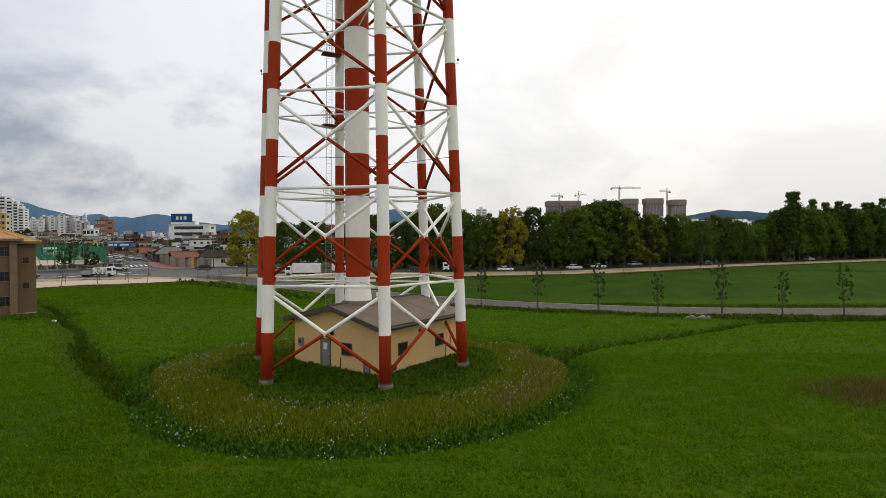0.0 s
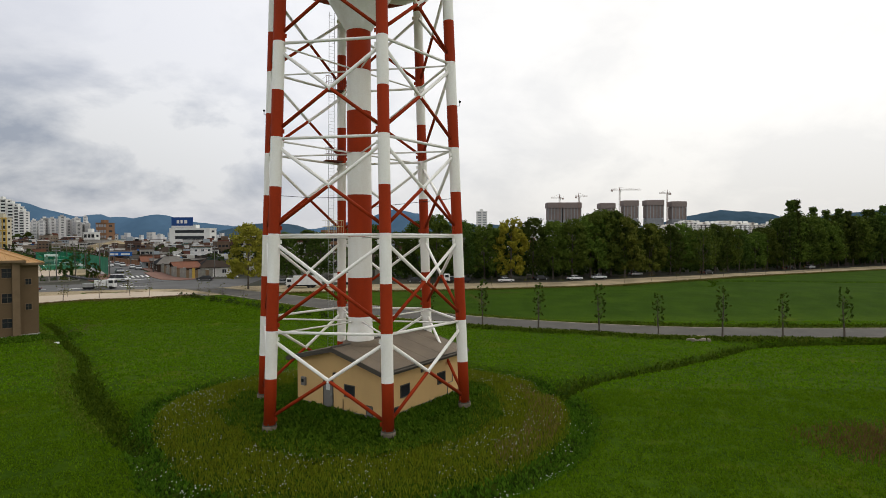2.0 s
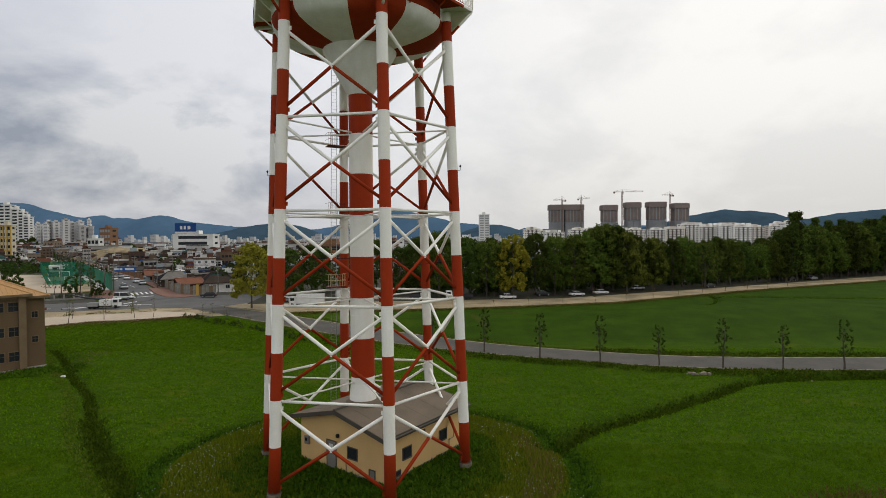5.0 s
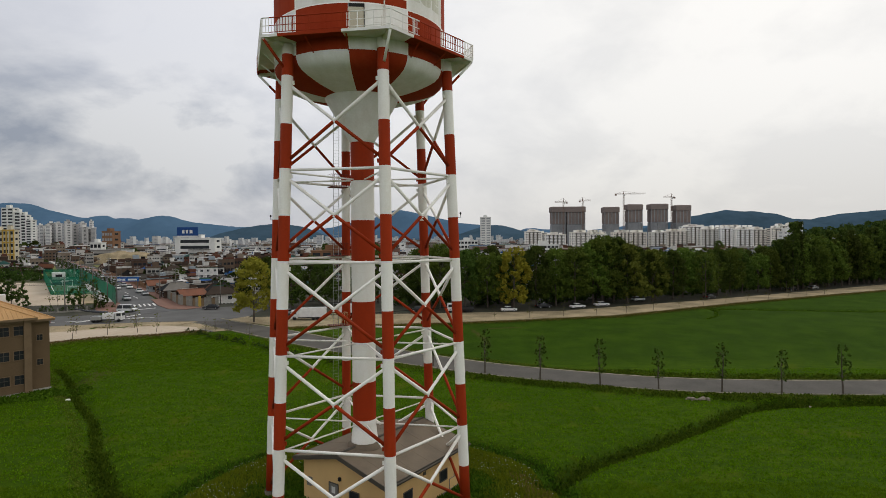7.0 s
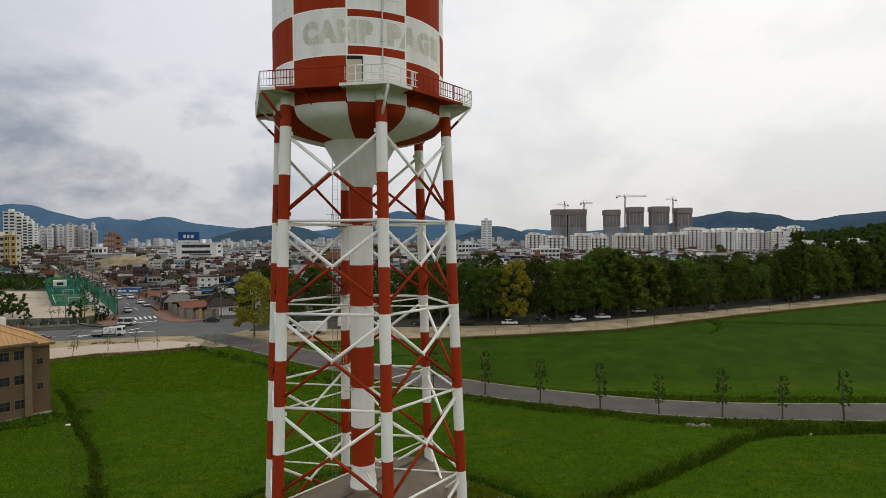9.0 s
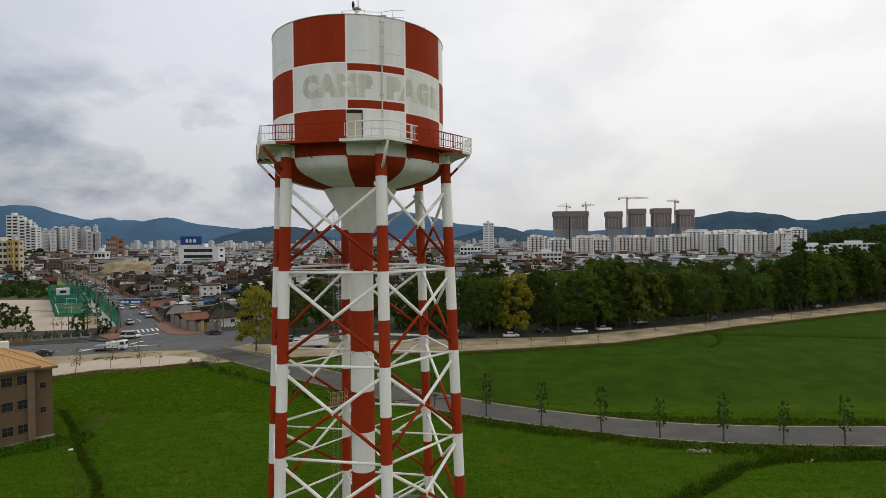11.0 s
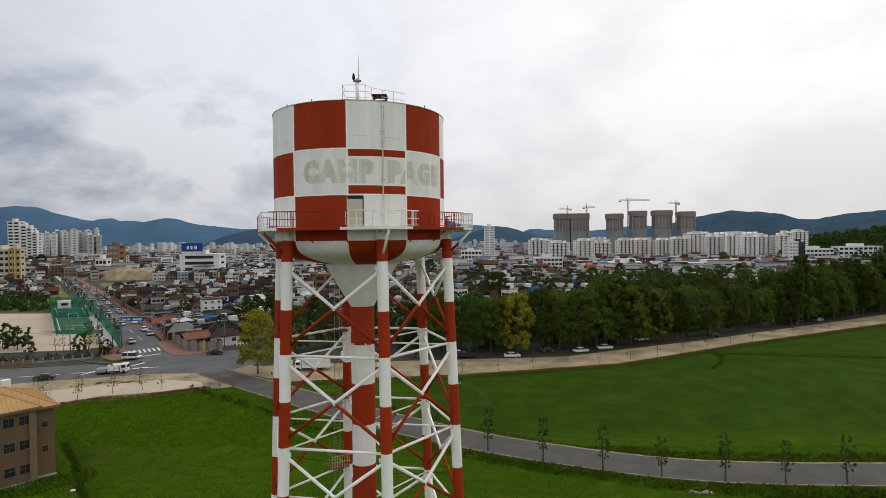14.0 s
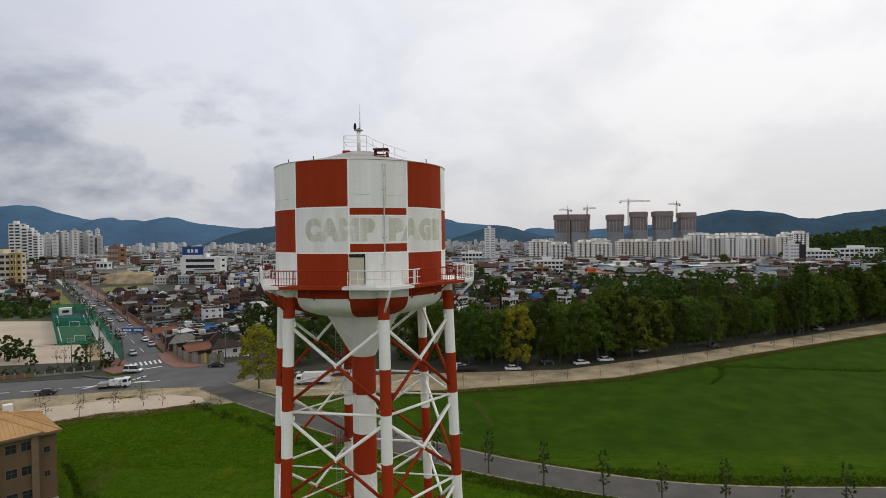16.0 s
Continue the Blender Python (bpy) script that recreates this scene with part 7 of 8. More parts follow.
def truck(name, label, at, turn, cab_mat, bed):
    t = thing(name, label, "truck", at, turn)
    cab = part("cab", Shape().box((-3.6, -1.05, 0.5), (-1.9, 1.05, 2.5), bevel=0.15), cab_mat, t)
    part("windscreen", Shape().box((-3.63, -0.9, 1.5), (-3.55, 0.9, 2.2)), DARK_GLASS, cab)
    for sg in (-1, 1):
        part("side_window", Shape().box((-3.3, sg * 1.05 - 0.03, 1.5), (-2.3, sg * 1.05 + 0.03, 2.2)), DARK_GLASS, cab)
    part("chassis", Shape().box((-3.5, -0.9, 0.45), (3.8, 0.9, 0.75)), BLACK, t)
    for x in (-2.8, 2.0, 3.0):
        for sg in (-1, 1):
            part("wheel", Shape().tube([(x, sg * 0.7, 0.45), (x, sg * 1.05, 0.45)], 0.45, 14), BLACK, t)
    if bed == "flat":
        part("bed", Shape().box((-1.8, -1.05, 0.75), (3.9, 1.05, 0.95)).box((-1.8, -1.05, 0.95), (3.9, -0.98, 1.35)).box((-1.8, 0.98, 0.95), (3.9, 1.05, 1.35)), CAR_DARK, t)
    elif bed == "box":
        part("cargo_box", Shape().box((-1.8, -1.15, 0.75), (5.2, 1.15, 3.1), bevel=0.04), CAR_WHITE, t)
    else:
        part("turret", Shape().box((-1.7, -1.0, 0.75), (1.0, 1.0, 2.3), bevel=0.1), CAR_WHITE, t)
        part("boom", Shape().tube([(0.0, 0, 2.3), (4.8, 0, 2.9)], [0.4, 0.25], 6), CAR_DARK, t)
        part("boom", Shape().tube([(4.8, 0, 2.9), (7.6, 0.2, 3.6)], [0.25, 0.18], 6), CAR_DARK, t)
        part("outrigger", Shape().box((1.2, -1.2, 0.6), (3.6, 1.2, 1.5), bevel=0.05), CAR_SILVER, t)
    return t


truck("crane_truck", "white truck with a folded dark boom at the roadside", (-86.5, 137.2, land(-86.5, 137.2) + 0.12), 192, CAR_WHITE, "boom")
park("dark", -68.5, 156.5, 12, "", "dark car waiting at the junction")
truck("box_truck", "white box truck parked on the dirt strip", (-36.5, 139.5, land(-36.5, 139.5) + 0.1), 5, CAR_WHITE, "box")
truck("flatbed_truck", "white truck with an empty dark bed under the trees", (3.5, 151.0, land(3.5, 151.0) + 0.15), 5, CAR_WHITE, "flat")
truck("box_truck", "white box truck parked beside the trees", (-24.5, 147, land(-24.5, 147) + 0.1), 175, CAR_WHITE, "box")


# ---------------------------------------------------------------- road markings
def stripe(name, x, y, l, w, turn, lift, mat=None):
    m = pose(x, y, 0, 0, 0, turn)
    c = [m @ Vector(p) for p in ((-l / 2, -w / 2, 0), (l / 2, -w / 2, 0), (l / 2, w / 2, 0), (-l / 2, w / 2, 0))]
    top = [(p.x, p.y, land(p.x, p.y) + lift) for p in c]
    s = Shape().add(top + [(a, b, z - 0.05) for a, b, z in top], [(0, 1, 2, 3), (0, 4, 5, 1), (1, 5, 6, 2), (2, 6, 7, 3), (3, 7, 4, 0)])
    return part(name, s, mat or ROAD_WHITE)


for j in range(11):
    q = tagged(stripe("crosswalk_bar", -93.4 + 1.0 * j, 153.9 + 0.72 * j, 3.4, 0.5, 128, 0.215), "white painted crosswalk bar on asphalt", "road marking", "crosswalk bars", "structure")
for j in range(8):
    tagged(stripe("crosswalk_bar", -71.5 + 0.9 * j, 168.6 + 0.5 * j, 4.0, 0.45, 118, 0.19), "white painted crosswalk bar on asphalt", "road marking", "crosswalk bars", "structure")
tagged(stripe("stop_line", -86.0, 152.6, 6.5, 0.4, 38, 0.215), "white stop line on the street", "road marking", "", "structure")
for j in range(22):
    u = 0.03 + j * 0.042
    tagged(stripe("lane_line", -91.7 - 266 * u, 162.4 + 337 * u, 8, 0.16, 128, 0.205), "white lane line on the street", "road marking", "lane lines", "structure")
for j in range(9):
    tagged(stripe("lane_line", -170 + 11.0 * j, 116 + 3.2 * j, 9, 0.22, 16.5, 0.165), "white lane line on the main road", "road marking", "lane lines", "structure")
for x, y, a in ((-84.5, 145.0, 60), (-93, 137.5, 60), (-82, 142, 15)):
    tagged(stripe("turn_marking", x, y, 3.6, 0.6, a, 0.17), "white painted turn marking", "road marking", "", "structure")

# red corner pavement and kerb
structure("pavement_corner", ribbon([(-104, 158.5), (-98, 150.2), (-93.2, 147.6)], [(-98.8, 161.5), (-92.2, 153.8), (-89.4, 149.6)], 0.30, 2, 2), BRICK_PAVE, "red brick corner pavement at the junction", "pavement")
structure("pavement_yard", ribbon([(-91.5, 166.5), (-84.5, 157.6), (-79.5, 153.6), (-74.6, 154.2)], [(-88.6, 170.5), (-79.6, 160.2), (-75.5, 158.8), (-71.4, 158.2)], 0.30, 2, 2), BRICK_PAVE,
          "red brick pavement before the patched yard wall", "pavement")


# ---------------------------------------------------------------- sports court with green nets
def build_court():
    A, B, C, D = Vector((-133.2, 181.2, 0)), Vector((-118.4, 182.6, 0)), Vector((-178.5, 263.5, 0)), Vector((-196.0, 262.5, 0))
    z = 3.45
    q = thing("sports_court", "green sports court behind tall green nets", "sports court", (0, 0, 0))
    part("surface", Shape().prism([(p.x, p.y) for p in (A, B, C, D)], z - 0.6, z), COURT, q, "green artificial turf")
    m1, m2 = A + (D - A) * 0.52, B + (C - B) * 0.52
    part("rear_surface", Shape().prism([(p.x, p.y) for p in (m1, m2, C, D)], z, z + 0.03), COURT_BLUE, q, "blue-green hard court")

    def line(a, b, w=0.25):
        d = (b - a).normalized()
        n = Vector((-d.y, d.x, 0)) * w / 2
        pts = [a - n, b - n, b + n, a + n]
        part("court_line", Shape().add([(p.x, p.y, z + 0.05) for p in pts], [(0, 1, 2, 3)]), ROAD_WHITE, q)

    def inner(u, v):
        return (A + (D - A) * u) * (1 - v) + (B + (C - B) * u) * v

    for (u0, v0), (u1, v1) in (((0.04, 0.1), (0.48, 0.1)), ((0.04, 0.9), (0.48, 0.9)), ((0.04, 0.1), (0.04, 0.9)), ((0.48, 0.1), (0.48, 0.9)), ((0.58, 0.15), (0.9, 0.15)), ((0.58, 0.85), (0.9, 0.85)), ((0.74, 0.15), (0.74, 0.85))):
        line(inner(u0, v0), inner(u1, v1))
    for u in (0.06, 0.46):
        a, b = inner(u, 0.38), inner(u, 0.62)
        g = part("goal", Shape().tube([(a.x, a.y, z), (a.x, a.y, z + 2.2), (b.x, b.y, z + 2.2), (b.x, b.y, z)], 0.09, 6), CAR_WHITE, q, "white goal frame")
    net = [(A, D, 4.4), (D, C, 4.4), (B + Vector((22.0, -26.0, 0)), C, 4.6), (m1, m2, 3.2), (A, B, 1.2)]
    for a, b, h in net:
        n = max(2, int((b - a).length / 6))
        part("netting", Shape().add([(a.x, a.y, z - 0.8), (b.x, b.y, z - 0.4), (b.x, b.y, z + h), (a.x, a.y, z + h)], [(0, 1, 2, 3)]), NET, q, "green netting")
        for j in range(n + 1):
            p = a + (b - a) * j / n
            part("net_post", Shape().tube([(p.x, p.y, z - 1.0), (p.x, p.y, z + h + 0.1)], 0.07, 5), material_green, q)
    hut = part("hut", Shape().box((-2.6, -1.8, 0), (2.6, 1.8, 3.4), bevel=0.05), PALE, q, "white hut", at=pose(-184, 256, z, 0, 0, 38))
    part("hut_opening", Shape().box((-1.3, -1.85, 1.2), (1.3, -1.78, 2.4)), BLACK, hut)


material_green = material("green_post_paint", (0.02, 0.16, 0.09), rough=0.6)
build_court()

# low wall and fence posts between playground and road
fence = thing("playground_wall", "low brown wall with pale posts beside the main road", "wall")
for j in range(30):
    x = -168 + 2.3 * j
    y = 131.5 + 0.62 * j
    m = pose(x, y, land(x, y), 0, 0, 15)
    part("wall_panel", Shape().box((-1.15, -0.12, -0.3), (1.15, 0.12, 1.0 if j < 24 else 0.5), m), BRICK_FAR if j < 24 else CONCRETE, fence)
    part("post", Shape().box((-0.14, -0.16, -0.3), (0.14, 0.16, 1.5), pose(x + 1.1, y + 0.3, land(x, y), 0, 0, 15)), CONCRETE, fence)


# ---------------------------------------------------------------- poles, wires, signs, walls along the street
def utility_pole(x, y, h, turn, group="utility poles"):
    p = thing("utility_pole", "grey concrete utility pole with cross-arms", "utility pole", (x, y, land(x, y)), turn, group)
    part("pole", Shape().tube([(0, 0, -0.5), (0, 0, h)], [0.17, 0.10], 8), POLE_GREY, p, "", True)
    for z in (h - 0.5, h - 1.4):
        part("cross_arm", Shape().box((-0.9, -0.06, z), (0.9, 0.06, z + 0.12)), STEEL, p)
        for u in (-0.8, 0, 0.8):
            part("insulator", Shape().tube([(u, 0, z + 0.12), (u, 0, z + 0.3)], 0.06, 6), PALE, p)
    return p


pole_at = [(-106.5, 150.0), (-97.6, 159.3)]
for j in range(8):
    u = 0.01 + 0.095 * j
    pole_at.append((-91 - 266 * u - 0.785 * 9.5, 163 + 337 * u - 0.62 * 9.5))
    pole_at.append((-91 - 266 * u + 0.785 * 4.6, 163 + 337 * u + 0.62 * 4.6))
pole_at += [(-69.5, 165.5), (-62, 172.5), (-30, 192), (-52, 176), (-88, 175), (-150, 330), (-90, 260), (-60, 240), (-120, 300)]
for x, y in pole_at:
    utility_pole(x, y, 8.5 + 1.5 * cr.random(), 38)
for (ax, ay), (bx, by), h in (((-106.5, 150.0), (-97.6, 159.3), 8), ((-160, 146), (-106.5, 150), 8), ((-88, 175), (-69.5, 165.5), 7.5), ((-69.5, 165.5), (-62, 172.5), 8), ((-62, 172.5), (-30, 192), 8), ((-97.6, 159.3), (-88, 175), 8.2)):
    for k in (0, 0.4):
        pts = [(ax + (bx - ax) * u, ay + (by - ay) * u, land(ax, ay) + h + k - 1.6 * u * (1 - u)) for u in (0, 0.25, 0.5, 0.75, 1)]
        tagged(part("overhead_wire", Shape().tube(pts, 0.03, 4), BLACK), "black overhead wire between utility poles", "wire", "overhead wires")


def street_tree_row():
    for j in range(26):
        u = 0.03 + j * 0.03
        plant("pine" if j % 3 else "sapling", -91 - 266 * u - 0.785 * 6.6, 163 + 337 * u - 0.62 * 6.6, 0.62 if j % 3 else 1.1, 20 * j, "small street trees", z=3.4)


street_tree_row()
sign = thing("overhead_sign", "blue road sign board hung across the street", "road sign", (-106.6, 179.8, 3.3), 2)
part("post", Shape().tube([(-5.0, 0, 0), (-5.0, 0, 6.6)], 0.14, 8), STEEL, sign)
part("arm", Shape().tube([(-5.0, 0, 6.2), (4.6, 0, 6.2)], 0.1, 6), STEEL, sign)
board = part("board", Shape().box((-3.6, -0.12, 4.6), (4.0, -0.04, 6.0)), material("blue_road_sign", (0.015, 0.10, 0.34), rough=0.5), sign)
for j, w in enumerate((1.5, 0.9, 2.0, 1.1)):
    part("lettering_bar", Shape().box((-3.2 + 1.8 * j, -0.15, 4.9), (-3.2 + 1.8 * j + w, -0.125, 5.5)), PALE, board)

RUST_ROOF = material("rusty_sheet_roof", (0.20, 0.075, 0.04), (0.12, 0.055, 0.035), scale=0.5, fine=6, amount=0.5, rough=0.8)
# walls and low houses at the near corner of the old town
yard = thing("yard_wall", "patched grey corrugated yard wall at the junction", "wall")
pts = [(-90, 172.5), (-84.5, 166), (-79.5, 160.6), (-75, 158.9), (-72, 159.9), (-69, 163)]
for i, ((ax, ay), (bx, by)) in enumerate(zip(pts, pts[1:])):
    n = 4
    for k in range(n):
        a, b = Vector((ax + (bx - ax) * k / n, ay + (by - ay) * k / n, 0)), Vector((ax + (bx - ax) * (k + 1) / n, ay + (by - ay) * (k + 1) / n, 0))
        d = b - a
        m = pose(a.x, a.y, land(a.x, a.y), 0, 0, math.degrees(math.atan2(d.y, d.x)))
        part("wall_panel", Shape().box((0.02, -0.06, -0.5), (d.length - 0.02, 0.06, 2.6 + 0.3 * ((i * n + k) % 3))), OCHRE_WALL if (i, k) == (3, 2) else CONCRETE if (i + k) % 3 else TAN_TRIM, yard, at=m)
for k, x, y, turn, mat in ((3, -79.0, 166.3, 48, RUST_ROOF), (4, -88, 176, 38, None), (7, -88.5, 197, 10, BLUE_ROOF), (4, -72.5, 172, 35, None), (3, -84, 184, 38, None), (3, -103, 193, 38, RUST_ROOF), (1, -94, 184, 38, None), (4, -77, 183, 25, None)):
    src = gable_house("house", "low house with a rust-brown roof beside the yard wall" if mat == RUST_ROOF else "low house with a bright blue sheet roof", 7, 5.5, 2.6, 1.4, 2, 2, 0.0, mat) if mat else None
    if src:
        src.matrix_basis = pose(x, y, land(x, y), 0, 0, turn)
        src["group"] = TOWNS
    else:
        t = copy_thing(PROTO[k], pose(x, y, land(x, y), 0, 0, turn))
        t["group"] = TOWNS

# brick garden wall along the street's near side
bw = thing("brick_wall", "red brick garden wall along the street", "wall")
for j in range(24):
    u = 0.045 + 0.014 * j
    x, y = -91 - 266 * u + 0.785 * 7.4, 163 + 337 * u + 0.62 * 7.4
    part("wall_panel", Shape().box((-2.4, -0.12, -0.3), (2.4, 0.12, 2.2), pose(x, y, land(x, y), 0, 0, 128)), BRICK_FAR, bw)

# heap of earth and grass plot beyond the old town
def mound(name, label, cx, cy, rx, ry, h, mat, turn, seed):
    s = Shape()
    N, M = 36, 14
    for j in range(M + 1):
        v = j / M
        for i in range(N):
            a = 2 * math.pi * i / N
            r = 1 - v
            w = 1 + 0.18 * noise.noise(Vector((3 * math.cos(a), 3 * math.sin(a), seed + v)))
            s.v.append((rx * r * w * math.cos(a), ry * r * w * math.sin(a), h * (1 - r ** 1.7) * (1 + 0.25 * noise.noise(Vector((4 * r * math.cos(a), 4 * r * math.sin(a), seed)))) - 0.6 * (v == 0)))
    s.f = [(j * N + i, j * N + (i + 1) % N, (j + 1) * N + (i + 1) % N, (j + 1) * N + i) for j in range(M) for i in range(N)]
    s.s = [0] * len(s.f)
    return tagged(part(name, s, mat, None, "", True, pose(cx, cy, land(cx, cy), 0, 0, turn)), label, "earth heap", "", "structure")


mound("ground_earth_heap", "bare brown earth heap on a building plot", -270, 455, 42, 14, 9.5, DIRT, 5, 2.0)
FIELD_GREEN = material("pale_field_grass", (0.13, 0.165, 0.045), (0.09, 0.125, 0.035), scale=0.06, fine=0.8, amount=0.5, rough=0.95, spec=0.02)
structure("ground_far_field", ribbon([(165, 462), (320, 480)], [(158, 402), (320, 418)], 0.35, 12, 12), FIELD_GREEN, "pale green allotment field behind the wood", "field")
PLOT = material("rough_yellow_grass", (0.16, 0.155, 0.035), (0.10, 0.115, 0.03), scale=0.1, fine=1, amount=0.5, rough=0.95)
structure("ground_grass_plot", ribbon([(-264, 404), (-211, 335), (-188, 305)], [(-232, 424), (-192, 350), (-172, 310)], 0.3, 10, 8), PLOT, "rough yellow-green grass plot", "grass plot")
structure("ground_grass_plot_west", ribbon([(-306, 402), (-278, 366), (-212, 282)], [(-284, 393), (-262, 362), (-197, 282)], 0.3, 10, 8), PLOT, "rough yellow-green grass plot", "grass plot")

# scrub, hedge and a few old houses behind the playground
sr = random.Random(40)
for j in range(46):
    x = -318 + 135 * sr.random()
    y = 243 + 50 * sr.random() + 0.15 * (-180 - x)
    plant(("bush", "small", "bush", "bush", "pine")[sr.randrange(5)], x, y, (1.0 if j % 5 else 0.8) * sr.uniform(0.6, 1.1), 50 * j, "hedge and scrub behind the playground", "dark hedge shrub behind the playground")
for x, y, k in ((-255, 315, 3), (-239, 314, 4), (-246, 322, 1), (-268, 330, 5), (-290, 345, 0), (-303, 388, 2), (-320, 400, 0), (-330, 380, 5), (-300, 365, 3), (-340, 438, 2), (-222, 276, 4), (-238, 268, 3), (-250, 285, 1), (-268, 278, 3), (-236, 300, 0), (-285, 300, 5), (-262, 305, 4)):
    t = copy_thing(PROTO[k], pose(x, y, land(x, y), 0, 0, 38 + 10 * (k - 2)) @ Matrix.Diagonal((0.75, 0.75, 0.75, 1)))
    t["group"] = TOWNS
# ---------------------------------------------------------------- grass, weeds and flowers (too many to count)
def blade_material(name, c0, c1):
    return leaf_material(name, c0, c1, 0.3)


gr = np.random.RandomState(4)


def tufts(name, label, spots, height, width, mats, lean=0.35, blades=1, flat=False):
    """One leaf or blade card at each spot; flat cards lie like clover."""
    V, F = [], []
    for x, y in spots:
        z = ground(x, y)
        for _ in range(blades):
            a = gr.uniform(0, 2 * math.pi)
            h, w = height * gr.uniform(0.5, 1.3), width * gr.uniform(0.6, 1.3)
            ca, sa = math.cos(a), math.sin(a)
            lx, ly = gr.uniform(-lean, lean) * h, gr.uniform(-lean, lean) * h
            px, py = x + gr.uniform(-0.2, 0.2), y + gr.uniform(-0.2, 0.2)
            o = len(V)
            if flat:
                V += [(px - ca * w, py - sa * w, z + 0.02), (px + sa * w * 0.7, py - ca * w * 0.7, z + h * 0.7), (px + ca * w, py + sa * w, z + h), (px - sa * w * 0.7, py + ca * w * 0.7, z + h * 0.5)]
            else:
                V += [(px - ca * w, py - sa * w, z - 0.03), (px + ca * w, py + sa * w, z - 0.03), (px + ca * w * 0.4 + lx, py + sa * w * 0.4 + ly, z + h), (px - ca * w * 0.4 + lx, py - sa * w * 0.4 + ly, z + h * 0.92)]
            F.append((o, o + 1, o + 2, o + 3))
    s = Shape()
    s.v, s.f, s.s = V, F, [0] * len(F)
    return tagged(part(name, s, mats), label, "grass", "", "stuff")


def scatter(n, x0, x1, y0, y1, keep):
    out = []
    while len(out) < n:
        x, y = gr.uniform(x0, x1), gr.uniform(y0, y1)
        if keep(x, y):
            out.append((x, y))
    return out


CLOVER = blade_material("clover_leaves", (0.06384, 0.1353, 0.00304), (0.0988, 0.1809, 0.00532))
TALL = blade_material("mound_grass", (0.082, 0.1173, 0.00574), (0.1558, 0.1788, 0.01148))
WEED = blade_material("dark_weeds", (0.0289, 0.068, 0.0034), (0.07225, 0.1275, 0.0085))
OLIVE = blade_material("olive_weeds", (0.0527, 0.0782, 0.0068), (0.1003, 0.1173, 0.0153))
DRY = blade_material("dry_weeds", (0.10, 0.075, 0.022), (0.18, 0.13, 0.042))
PETAL = material("white_petals", (0.75, 0.74, 0.66), rough=0.7)

# clover grows in patches: keep more where a noise is high
patchy = lambda x, y: noise.noise(Vector((x * 0.9, y * 0.9, 1))) + 0.6 * noise.noise(Vector((x * 0.25, y * 0.25, 7))) > gr.uniform(-0.7, 0.5)
outside = lambda x, y: ring_radius(x, y) > 18.0 and abs(x) < 0.88 * (y + 6)
tufts("meadow_clover", "low green clover and grass of the meadow", scatter(118000, -42, 44, 16, 46, lambda x, y: outside(x, y) and patchy(x, y)), 0.10, 0.045, CLOVER, 0.9)
tufts("meadow_clover_far", "low green clover and grass of the meadow", scatter(70000, -72, 78, 46, 92, lambda x, y: outside(x, y) and patchy(x, y) and to_path(x, y, road_mid) > 4.6), 0.13, 0.09, CLOVER, 0.9)
west_field = lambda x, y: to_path(x, y, road_mid) > 5.0 and (x + 54) * 9.5 + (y - 132) * 12 < 0 and y < np.interp(x, [-110, -90, -76, -66, -50, -10], [101, 108.5, 116, 118, 121, 128]) and patchy(x, y) and abs(x) < 0.84 * (y + 6)
tufts("meadow_clover_west", "low green clover and grass of the meadow", scatter(34000, -85, 0, 92, 124, west_field), 0.14, 0.14, CLOVER, 0.9)
tufts("mound_grass", "tall yellow-green grass on the round mound", scatter(20000, -26, 14, 24, 62, lambda x, y: 9.0 < ring_radius(x, y) < 15.9 and gr.uniform() < 1.2 - 0.5 * abs(ring_radius(x, y) - 13) / 4), 0.36, 0.028, TALL, 0.5)
tufts("mound_leaves", "yellow-green leafy growth on the round mound", scatter(42000, -26, 14, 24, 62, lambda x, y: 9.0 < ring_radius(x, y) < 16.0 and noise.noise(Vector((x * 0.8, y * 0.8, 3))) > gr.uniform(-0.9, 0.4)), 0.22, 0.055, TALL, flat=True)
tufts("mound_weeds", "dark broad-leaved weeds round the pump house", scatter(24000, -22, 10, 30, 56, lambda x, y: ring_radius(x, y) < 10.8 + 1.2 * noise.noise(Vector((x * 0.5, y * 0.5, 0))) and not (0.1 < (x + 4.45) * 0.581 + (y - 38.06) * 0.814 < 9.4 and 0.1 < -(x + 4.45) * 0.814 + (y - 38.06) * 0.581 < 8.8)), 0.32, 0.12, WEED, flat=True)
by_house = lambda x, y: -2.3 < (x + 4.45) * 0.581 + (y - 38.06) * 0.814 < 11.6 and -2.3 < -(x + 4.45) * 0.814 + (y - 38.06) * 0.581 < 11.0
in_house = lambda x, y: -0.1 < (x + 4.45) * 0.581 + (y - 38.06) * 0.814 < 9.7 and -0.1 < -(x + 4.45) * 0.814 + (y - 38.06) * 0.581 < 9.1
def yard_weeds(x, y):
    """Rough growth within a few metres of the tan building's front."""
    u, d = (x + 60.5) * 0.656 + (y - 81.6) * 0.755, (x + 60.5) * 0.755 - (y - 81.6) * 0.656
    return -34 < u < 4 and 0.9 < d < 5.5 + 2.5 * noise.noise(Vector((x * 0.2, y * 0.2, 8))) and noise.noise(Vector((x * 0.5, y * 0.5, 11))) > gr.uniform(-0.7, 0.3)


